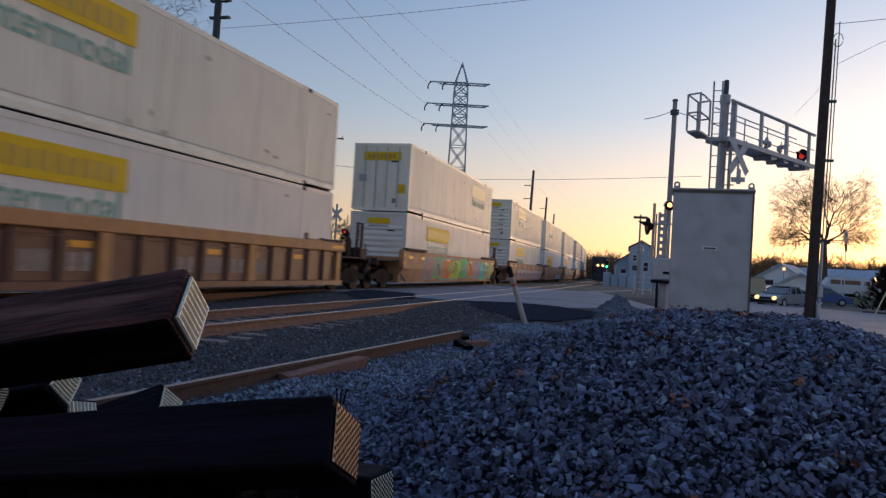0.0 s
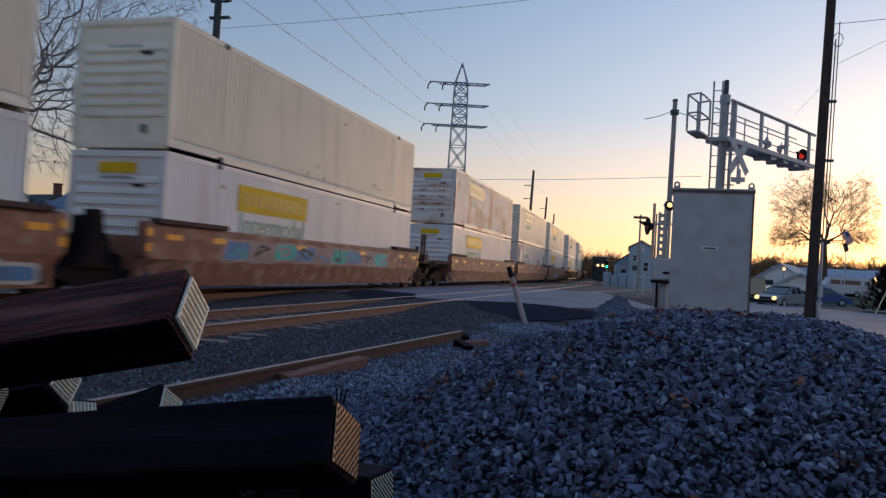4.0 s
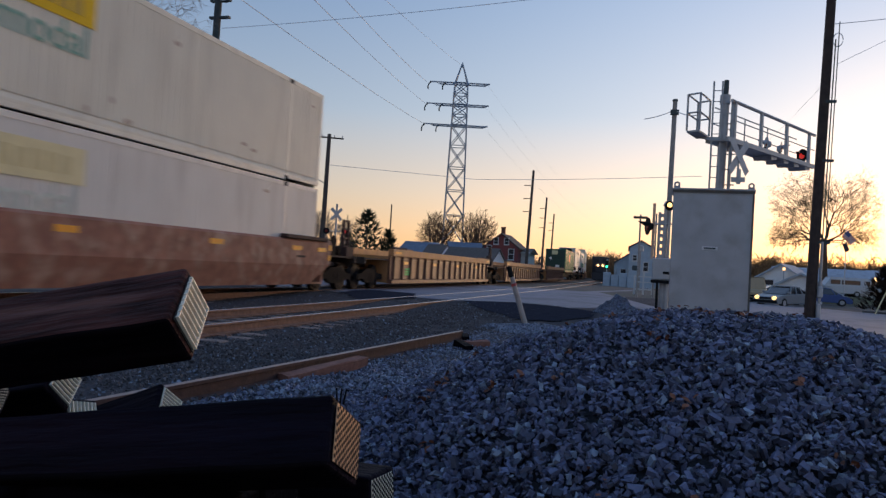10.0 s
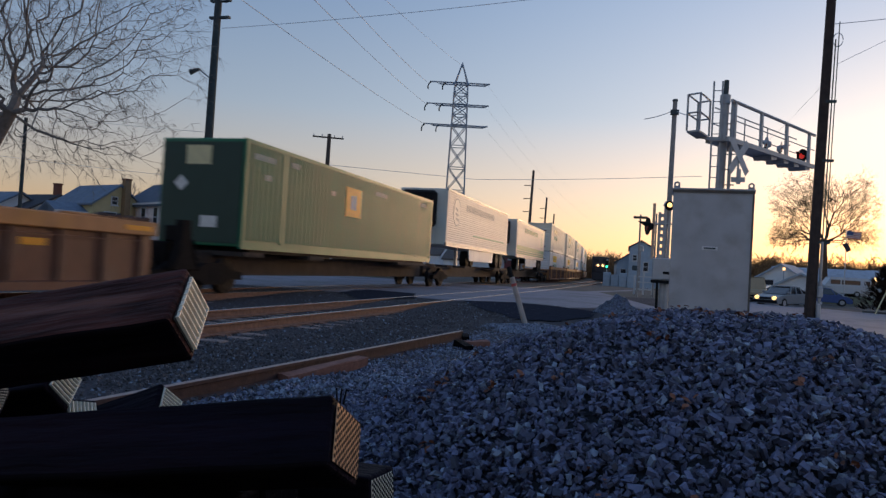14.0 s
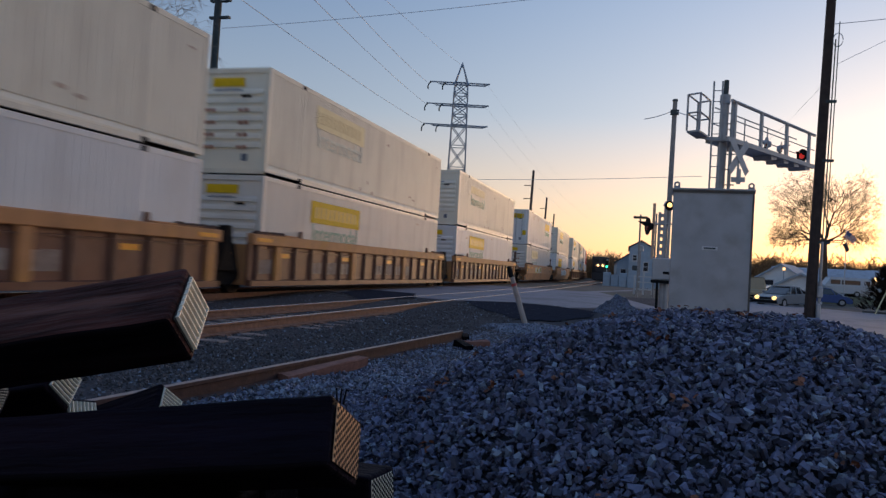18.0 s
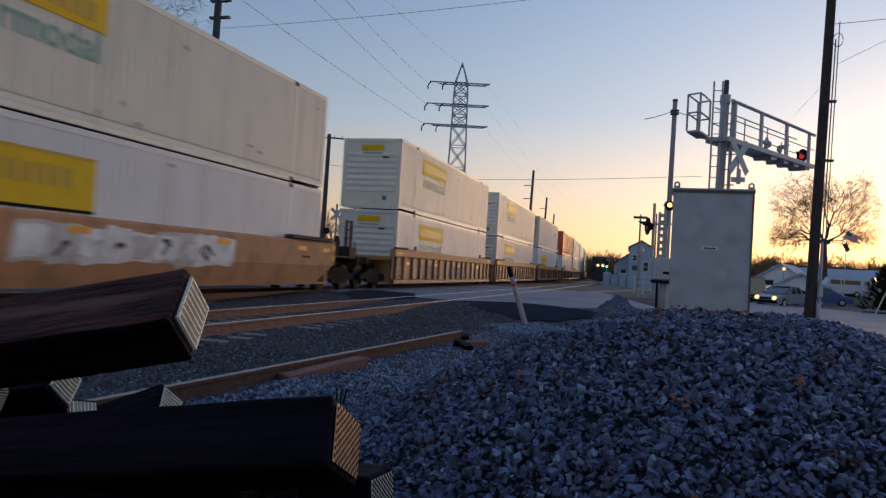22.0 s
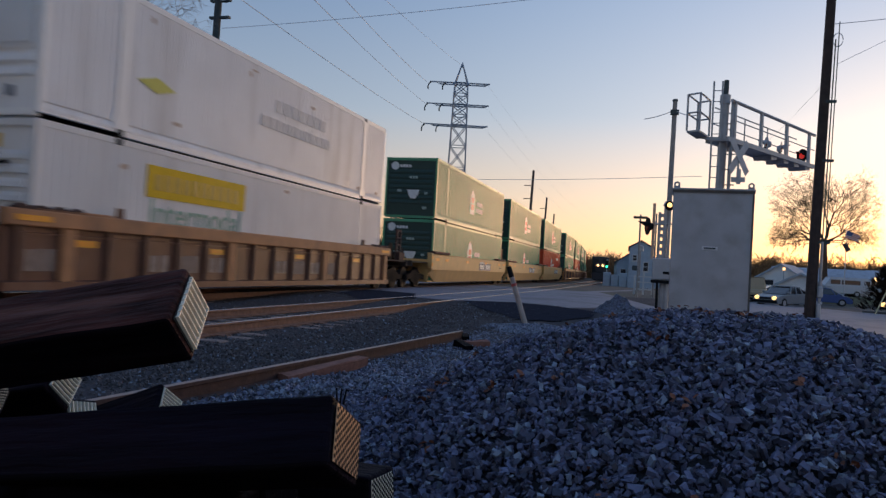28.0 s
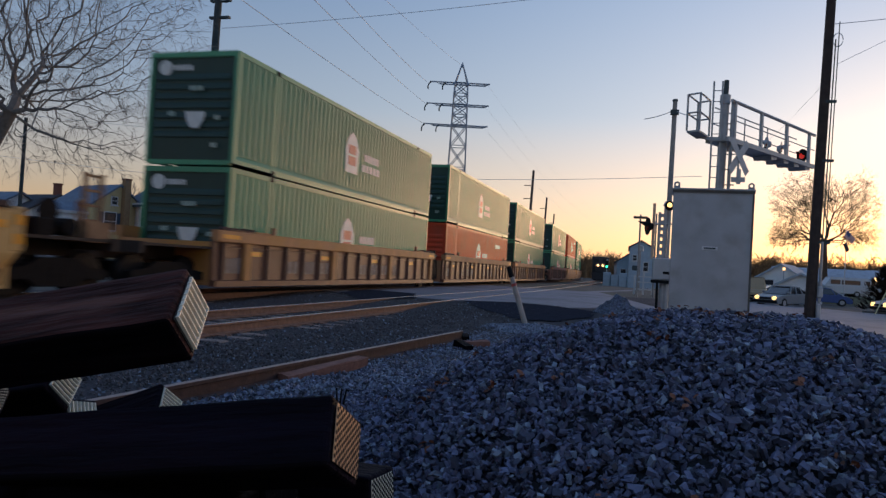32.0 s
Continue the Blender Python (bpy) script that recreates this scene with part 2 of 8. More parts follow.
M["lamp_warm"] = material("lamp_warm", (1.0, 0.55, 0.22), 0.3, vary=0.02, emit=2.5)
M["lamp_green"] = material("lamp_green", (0.05, 0.95, 0.55), 0.3, vary=0.02, emit=2.0)
M["glass_dark"] = material("glass_dark", (0.03, 0.035, 0.045), 0.25, vary=0.1, spec=0.35)
M["bark"] = material("bark", (0.17, 0.14, 0.12), 0.95, vary=0.3, scale=6, bump=0.5, bump_scale=20)
M["hedge_brown"] = material("hedge_brown", (0.045, 0.030, 0.022), 0.95, vary=0.3, scale=3, island=0.4)
M["evergreen"] = material("evergreen", (0.055, 0.075, 0.045), 0.9, vary=0.3, scale=3, island=0.4)


# ---- small building kit ----
def thing(name, label, category, group="", kind="", at=None):
    ob = new(name)
    ob.empty_display_size = 0.1
    tagged(ob, label, category, group, kind)
    if at is not None:
        ob.matrix_basis = at
    return ob


def mesh_of(name, bm):
    me = bpy.data.meshes.new(name)
    bm.normal_update()
    bm.to_mesh(me)
    bm.free()
    return me


def part(name, bm, mat, parent, label="", at=None):
    """One mesh object under a thing or a part; bm may be a mesh that is shared."""
    me = bm if isinstance(bm, bpy.types.Mesh) else mesh_of(name, bm)
    if not me.materials:
        me.materials.append(M[mat] if isinstance(mat, str) else mat)
    ob = new(name, me)
    ob.parent = parent
    if at is not None:
        ob.matrix_basis = at
    if label:
        tagged(ob, label)
    return ob


def solo(name, bm, mat, label, category, group="", kind="", at=None):
    me = bm if isinstance(bm, bpy.types.Mesh) else mesh_of(name, bm)
    if not me.materials:
        me.materials.append(M[mat])
    ob = tagged(new(name, me), label, category, group, kind)
    if at is not None:
        ob.matrix_basis = at
    return ob


def box(bm, x0, x1, y0, y1, z0, z1, bevel=0.0):
    v = [bm.verts.new(c) for c in ((x0, y0, z0), (x1, y0, z0), (x1, y1, z0), (x0, y1, z0), (x0, y0, z1), (x1, y0, z1), (x1, y1, z1), (x0, y1, z1))]
    fs = [bm.faces.new([v[i] for i in f]) for f in ((3, 2, 1, 0), (4, 5, 6, 7), (0, 1, 5, 4), (1, 2, 6, 5), (2, 3, 7, 6), (3, 0, 4, 7))]
    if bevel:
        bmesh.ops.bevel(bm, geom=list({e for f in fs for e in f.edges}), offset=bevel, segments=1, affect='EDGES')
    return bm


def tube(bm, p0, p1, r0, r1=None, n=8, caps=True):
    p0, p1 = Vector(p0), Vector(p1)
    r1 = r0 if r1 is None else r1
    d = p1 - p0
    if d.length < 1e-6:
        return bm
    q = d.to_track_quat('Z', 'Y')
    a = [q @ Vector((math.cos(2 * math.pi * i / n), math.sin(2 * math.pi * i / n), 0)) for i in range(n)]
    lo = [bm.verts.new(p0 + x * r0) for x in a]
    hi = [bm.verts.new(p1 + x * r1) for x in a]
    for i in range(n):
        bm.faces.new((lo[i], lo[(i + 1) % n], hi[(i + 1) % n], hi[i]))
    if caps:
        bm.faces.new(lo[::-1])
        bm.faces.new(hi)
    return bm


def prism(bm, outline, axis, a, b):
    """An outline of (u, v) pairs pulled from a to b along 'x', 'y' or 'z'."""
    def at(u, v, w):
        return {'x': (w, u, v), 'y': (u, w, v), 'z': (u, v, w)}[axis]
    lo = [bm.verts.new(at(u, v, a)) for u, v in outline]
    hi = [bm.verts.new(at(u, v, b)) for u, v in outline]
    n = len(lo)
    for i in range(n):
        bm.faces.new((lo[i], lo[(i + 1) % n], hi[(i + 1) % n], hi[i]))
    bm.faces.new(lo[::-1])
    bm.faces.new(hi)
    bmesh.ops.recalc_face_normals(bm, faces=bm.faces)
    return bm


def B():
    return bmesh.new()


def wire_curve(name, pts, radius, mat, label, sag=0.0, steps=14):
    """A sagging wire between two points, as a thin tube mesh."""
    a, b = Vector(pts[0]), Vector(pts[1])
    bm = B()
    side = (b - a).cross(Vector((0, 0, 1))).normalized()
    rows = []
    for i in range(steps + 1):
        u = i / steps
        p = a.lerp(b, u) - Vector((0, 0, sag * 4 * u * (1 - u)))
        rows.append([bm.verts.new(p + (side * math.cos(k * 1.2566) + Vector((0, 0, 1)) * math.sin(k * 1.2566)) * radius) for k in range(5)])
    for r0, r1 in zip(rows, rows[1:]):
        for k in range(5):
            bm.faces.new((r0[k], r0[(k + 1) % 5], r1[(k + 1) % 5], r1[k]))
    return solo(name, bm, mat, label, "wire")


# ---- ground, tracks, road ----
LINE_X = -11.83          # middle of the train's track
NEAR_X = -7.10           # middle of the empty track beside it
BEND_Y, BEND_R, BEND_END, SPEED = 9.32, 1735.0, 220.0, 19.533


def on_line(s, off=0.0, z=0.0):
    """Place and heading at s metres along the curved line; off is to the right of the train's track."""
    a = max(0.0, min(s, BEND_END) - BEND_Y) / BEND_R
    e = max(0.0, s - BEND_END)
    y = s if s < BEND_Y else BEND_Y + BEND_R * math.sin(a) + e * math.cos(a)
    x = LINE_X - BEND_R * (1 - math.cos(a)) - e * math.sin(a)
    return Vector((x + off * math.cos(a), y + off * math.sin(a), z)), a


def smooth(a, b, x):
    u = min(1.0, max(0.0, (x - a) / (b - a)))
    return u * u * (3 - 2 * u)


PILE = (0.42, 5.35)


def pile_height(x, y):
    """Height of the heap of track stone over the ground round it."""
    dx, dy = x - PILE[0], y - PILE[1]
    rx = 3.0 if dx > 0 else 2.75
    ry = 2.65 if dy < 0 else 2.0
    d = math.hypot(dx / rx, dy / ry)
    lump = 1 + 0.05 * noise.noise((x * 1.3, y * 1.3, 4.0))
    apron = 0.16 * max(0.0, 1 - math.hypot((dx + 1.4) / 3.4, (dy - 0.5) / 4.5))
    return max(apron, 1.10 * lump * (1 - d ** 1.8) if d < 1 else 0.0)


def ground_z(x, y):
    """Ground without the heap: track bed by the lines, road level beyond the crossing, a little lower yard."""
    yard = -0.25 - 0.25 * smooth(2, 12, x) * smooth(12, 30, y)
    bed = -0.185
    z = yard + (bed - yard) * smooth(-3.6, -5.6, x)
    return z + (-0.035 - z) * smooth(15.5, 21.5, y) * smooth(3.5, 0.0, x) * (1 - smooth(60, 90, y))


def build_ground():
    bm = B()
    xs = sorted({*[-4000, -1500, -600, -300, -160, -90, -60, -45, -36, -30, -26, -22, -19, -17], *[-16 + 0.6 * i for i in range(48)], *[13, 15, 18, 22, 28, 36, 50, 80, 150, 300, 600, 1500, 4000]})
    ys = sorted({*[-4000, -1000, -300, -100, -50, -25, -14, -9, -6, -4, -2], *[-1 + 0.6 * i for i in range(56)], *[33, 36, 40, 45, 52, 60, 70, 85, 105, 130, 170, 230, 320, 500, 900, 1800, 4500]})
    grid = [[bm.verts.new((x, y, ground_z(x, y) + (0.02 * noise.noise((x * 0.9, y * 0.9, 0)) if -14 < x < 12 and -2 < y < 30 else 0))) for x in xs] for y in ys]
    for j in range(len(ys) - 1):
        for i in range(len(xs) - 1):
            bm.faces.new((grid[j][i], grid[j][i + 1], grid[j + 1][i + 1], grid[j + 1][i]))
    me = mesh_of("ground", bm)
    me.materials.append(M["ballast"])
    me.materials.append(M["dirt"])
    for p in me.polygons:
        c = p.center
        p.material_index = 0 if (-15.5 < c.x < 2.5 and -6 < c.y < 40) else 1
        p.use_smooth = True
    tagged(new("ground", me), "dark grey track-stone and bare dirt ground beside the railway", "ground", kind="structure")


build_ground()


def sweep(outline, off, s0, s1, step, z=0.0):
    """An outline (x, z) pulled along the line at an offset."""
    bm = B()
    rows = []
    n = max(1, int((s1 - s0) / step))
    for i in range(n + 1):
        p, a = on_line(s0 + (s1 - s0) * i / n, off, z)
        rows.append([bm.verts.new((p.x + u * math.cos(a), p.y + u * math.sin(a), p.z + w)) for u, w in outline])
    k = len(outline)
    for r0, r1 in zip(rows, rows[1:]):
        for i in range(k):
            bm.faces.new((r0[i], r0[(i + 1) % k], r1[(i + 1) % k], r1[i]))
    bm.faces.new(rows[0])
    bm.faces.new(rows[-1][::-1])
    bmesh.ops.recalc_face_normals(bm, faces=bm.faces)
    return bm


RAIL = [(-0.075, -0.17), (0.075, -0.17), (0.075, -0.155), (0.012, -0.135), (0.012, -0.045), (0.036, -0.035), (0.036, -0.004), (-0.036, -0.004), (-0.036, -0.035), (-0.012, -0.045), (-0.012, -0.135), (-0.075, -0.155)]
RAIL_TOP = [(-0.034, -0.004), (0.034, -0.004), (0.030, 0.0), (-0.030, 0.0)]


def build_track(name, label, offset):
    t = thing(name, label, "railway track", "railway tracks", "structure")
    for side in (-0.755, 0.755):
        part("rail", sweep(RAIL, offset + side, -40, 320, 8), "rail_side", t, "brown rusty rail")
        part("rail_running_surface", sweep(RAIL_TOP, offset + side, -40, 320, 8), "rail_head", t, "bright worn rail top")
    rng = random.Random(int(offset * 10))
    me = mesh_of("sleeper", box(B(), -1.3, 1.3, -0.11, 0.11, -0.34, -0.172, 0.012))
    me.materials.append(M["tie_old"])
    plate_me = mesh_of("tie_plate", box(B(), -0.16, 0.16, -0.09, 0.09, -0.172, -0.156, 0.004))
    plate_me.materials.append(M["rail_side"])
    for i in range(70):
        p, a = on_line(-6 + i * 0.55 + rng.uniform(-0.04, 0.04), offset + rng.uniform(-0.05, 0.05))
        sl = part("sleeper", me, "tie_old", t, at=Matrix.Translation(p - Vector((0, 0, rng.uniform(-0.006, 0.022)))) @ Matrix.Rotation(a + rng.uniform(-0.02, 0.02), 4, 'Z'))
        part("tie_plate", plate_me, "rail_side", sl, "rusty steel tie plate", pose(0.755, 0, 0))
    return t


build_track("railway_track_far", "railway track carrying the train, rusty rails with bright tops", 0.0)
build_track("railway_track_near", "empty railway track, rusty rails on dark wooden sleepers", NEAR_X - LINE_X)


def build_road():
    # the road crosses both tracks beyond the end of the ballast and comes back on the near side
    bm = B()
    edge = [(-40, 21.5), (-9, 22.5), (-5.5, 22.0), (-3.0, 22.5), (-1.0, 26.0), (1.8, 22.5), (3.2, 14.0), (9.0, 8.0), (40.0, -8.0), (60, 10), (60, 60), (16, 50), (6, 60), (-2.5, 62), (-4.8, 45), (-40, 45)]
    lo = [bm.verts.new((x, y, -0.6)) for x, y in edge]
    hi = [bm.verts.new((x, y, -0.012 if x < 0 else -0.012 - 0.43 * smooth(0, 9, x))) for x, y in edge]
    n = len(edge)
    for i in range(n):
        bm.faces.new((lo[i], lo[(i + 1) % n], hi[(i + 1) % n], hi[i]))
    f = bm.faces.new(hi)
    bmesh.ops.triangulate(bm, faces=[f])
    bmesh.ops.recalc_face_normals(bm, faces=bm.faces)
    solo("road", bm, "asphalt", "worn grey asphalt road over the level crossing", "road", kind="structure")


build_road()


def ragged(corners, seed):
    """An outline with worn, uneven edges between its corners."""
    out = []
    for k, (a, b) in enumerate(zip(corners, corners[1:] + corners[:1])):
        for i in range(6):
            u = i / 6
            q = 0.16 * noise.noise((k * 1.7 + u * 3.0, seed, 0.0)) * (1 if i else 0)
            out.append((a[0] + (b[0] - a[0]) * u + q, a[1] + (b[1] - a[1]) * u + q))
    return out


def inside(x, y, outline):
    hit = False
    for (ax, ay), (bx, by) in zip(outline, outline[1:] + outline[:1]):
        if (ay > y) != (by > y) and x < (bx - ax) * (y - ay) / (by - ay) + ax:
            hit = not hit
    return hit


def draped(outline, cell):
    """A thin skin that lies on the ground inside an outline."""
    bm = B()
    x0, y0 = min(p[0] for p in outline), min(p[1] for p in outline)
    nx, ny = int((max(p[0] for p in outline) - x0) / cell) + 1, int((max(p[1] for p in outline) - y0) / cell) + 1
    at = {}

    def corner(i, j):
        if (i, j) not in at:
            x, y = x0 + i * cell, y0 + j * cell
            at[i, j] = bm.verts.new((x, y, max(ground_z(x, y) + 0.026, -0.005 if y > 21.8 else -9)))
        return at[i, j]
    for i in range(nx):
        for j in range(ny):
            if inside(x0 + (i + 0.5) * cell, y0 + (j + 0.5) * cell, outline):
                bm.faces.new((corner(i, j), corner(i + 1, j), corner(i + 1, j + 1), corner(i, j + 1)))
    return bm


for seed_, corners_ in enumerate(([(-6.15, 22.17), (-4.76, 23.56), (-3.28, 23.0), (-1.92, 21.34), (-1.85, 19.5), (-2.55, 17.98), (-3.49, 17.82), (-4.76, 19.35)],
                                  [(-10.22, 21.94), (-10.7, 25.44), (-8.66, 25.04), (-7.46, 21.6), (-8.23, 19.19)])):
    bm = draped(ragged(corners_, seed_), 0.12)
    solo("asphalt_patch", bm, "asphalt_new", "dark fresh asphalt strip at the edge of the crossing", "road", kind="structure")


# ---- the train ----
HALF = 8.075             # half a container's length
MOVERS = []              # (object, metres along the line at 0 s, height)


def corrugated(x, y0, y1, z0, z1, depth, pitch, bm, sign):
    """A side wall with upright corrugations, outer face at x."""
    n = max(1, int((y1 - y0) / pitch))
    p = (y1 - y0) / n
    pts = []
    for i in range(n):
        b = y0 + i * p
        pts += [(x, b), (x, b + p * 0.42), (x - sign * depth, b + p * 0.5), (x - sign * depth, b + p * 0.92)]
    pts.append((x, y1))
    lo = [bm.verts.new((a, b, z0)) for a, b in pts]
    hi = [bm.verts.new((a, b, z1)) for a, b in pts]
    for i in range(len(pts) - 1):
        q = (lo[i], lo[i + 1], hi[i + 1], hi[i])
        bm.faces.new(q if sign > 0 else q[::-1])


CON_H, CON_W = 2.90, 1.295
MESHES = {}


def coloured(key, build, mat):
    k = key + "_" + mat
    if k not in MESHES:
        MESHES[k] = mesh_of(k, build())
        MESHES[k].materials.append(M[mat])
    return MESHES[k]


def con_wall(pitch, depth, sign):
    def go():
        bm = B()
        corrugated(sign * CON_W, -HALF + 0.12, HALF - 0.12, 0.26, CON_H - 0.12, depth, pitch, bm, sign)
        return bm
    return go


def con_rear():
    return box(B(), -CON_W + 0.06, CON_W - 0.06, HALF - 0.08, HALF - 0.03, 0.1, CON_H - 0.1)


def con_floor():
    return box(B(), -CON_W + 0.05, CON_W - 0.05, -HALF + 0.1, HALF - 0.09, 0.12, 0.2)


def con_frame():
    bm = B()
    for sx in (1, -1):
        x0, x1 = (CON_W - 0.09, CON_W + 0.004) if sx > 0 else (-CON_W - 0.004, -CON_W + 0.09)
        box(bm, x0, x1, -HALF + 1.95, HALF - 1.95, 0.0, 0.10)
        for y in (-HALF, HALF - 1.95):
            box(bm, x0, x1, y, y + 1.95, 0.055, 0.10)
        box(bm, x0, x1, -HALF, HALF, CON_H - 0.12, CON_H - 0.002)
        for y in (-HALF, HALF - 0.14):
            box(bm, x0, x1, y, y + 0.14, 0.10, CON_H - 0.12)
    for y in (-HALF, HALF - 0.12):
        box(bm, -CON_W + 0.09, CON_W - 0.09, y, y + 0.12, 0.0, 0.12)
        box(bm, -CON_W + 0.09, CON_W - 0.09, y, y + 0.12, CON_H - 0.14, CON_H - 0.002)
    return bm


def con_lower_band():
    """The smooth, slightly sloping band along the foot of the near side."""
    bm = B()
    prism(bm, [(CON_W - 0.07, 0.102), (CON_W + 0.002, 0.102), (CON_W + 0.002, 0.15), (CON_W - 0.035, 0.29), (CON_W - 0.07, 0.29)], 'y', -HALF + 0.14, HALF - 0.14)
    return bm


def con_roof():
    return box(B(), -CON_W + 0.08, CON_W - 0.08, -HALF + 0.1, HALF - 0.1, CON_H - 0.06, CON_H - 0.015)


def con_post():
    return box(B(), CON_W - 0.03, CON_W + 0.006, -0.05, 0.05, 0.10, CON_H - 0.12, 0.004)


def con_casting():
    return box(B(), -0.09, 0.09, -0.09, 0.09, -0.06, 0.06, 0.012)


def con_front(ridges):
    """End wall: a plain sheet for louvres, or one folded sheet with upright door corrugations."""
    def go():
        y = -HALF + 0.045
        if ridges:
            return box(B(), -CON_W + 0.085, CON_W - 0.085, y, y + 0.03, 0.12, CON_H - 0.14)
        o = [(-CON_W + 0.085, y + 0.03), (-CON_W + 0.085, y)]
        for i in range(-3, 4):
            x = i * 0.33
            o += [(x - 0.09, y), (x - 0.07, y - 0.025), (x + 0.07, y - 0.025), (x + 0.09, y)]
        o += [(CON_W - 0.085, y), (CON_W - 0.085, y + 0.03)]
        return prism(B(), o, 'z', 0.12, CON_H - 0.14)
    return go


def louvre():
    y = -HALF + 0.045
    return prism(B(), [(y + 0.002, 0), (y - 0.045, 0.012), (y - 0.03, 0.10), (y + 0.002, 0.17)], 'x', -CON_W + 0.2, CON_W - 0.2)


def plate(w, h):
    return box(B(), 0, 0.012, -w / 2, w / 2, -h / 2, h / 2)


def bars(n, w, h, gap=0.25):
    """Unreadable letters as upright bars in a row along y."""
    bm = B()
    p = w / n
    for i in range(n):
        y = -w / 2 + i * p
        box(bm, 0, 0.01, y, y + p * (1 - gap), -h / 2, h / 2 * (1.0 if i % 3 else 0.9))
    return bm


def word(text, height):
    """A word in the built-in font as a thin mesh that stands along y and z, read from +x."""
    cu = bpy.data.curves.new("word", 'FONT')
    cu.body, cu.size, cu.extrude, cu.align_x, cu.align_y = text, height, 0.004, 'CENTER', 'CENTER'
    cu.offset = 0.005
    ob = bpy.data.objects.new("word", cu)
    scene.collection.objects.link(ob)
    dg = bpy.context.evaluated_depsgraph_get()
    me = bpy.data.meshes.new_from_object(ob.evaluated_get(dg))
    bpy.data.objects.remove(ob)
    bpy.data.curves.remove(cu)
    bm = B()
    bm.from_mesh(me)
    bpy.data.meshes.remove(me)
    bm.transform(Matrix(((0, 0, 1, 0.006), (1, 0, 0, 0), (0, 1, 0, 0), (0, 0, 0, 1))))
    for f in bm.faces:
        f.material_index = 0
    return bm


def sprayed_patch(w, h, seed):
    """A thin patch with a worn, uneven outline, standing along y and z."""
    o = []
    for i in range(12):
        a = i * math.pi / 6
        q = 0.75 + 0.35 * noise.noise((math.cos(a) * 1.7 + seed * 5, math.sin(a) * 1.7, 0.3))
        o.append((w / 2 * q * math.cos(a), h / 2 * q * math.sin(a)))
    return prism(B(), o, 'x', 0, 0.004)


def side_plate(parent, key, build, mat, y, z, name, label, x=CON_W + 0.004):
    part(name, coloured(key, build, mat), mat, parent, label, pose(x, y, z))


WHITE_LABELS = {"white_paint": "white corrugated steel container with grimy streaks", "white_cool": "clean bluish-white steel container",
                "white_rusty": "white steel container with rust-brown patches", "white_pinkish": "pinkish-white steel container with faint rust stains", "white_grey": "pale grey refrigerated container with broad bright posts", "white_cream": "cream-white corrugated steel container with faint streaks"}


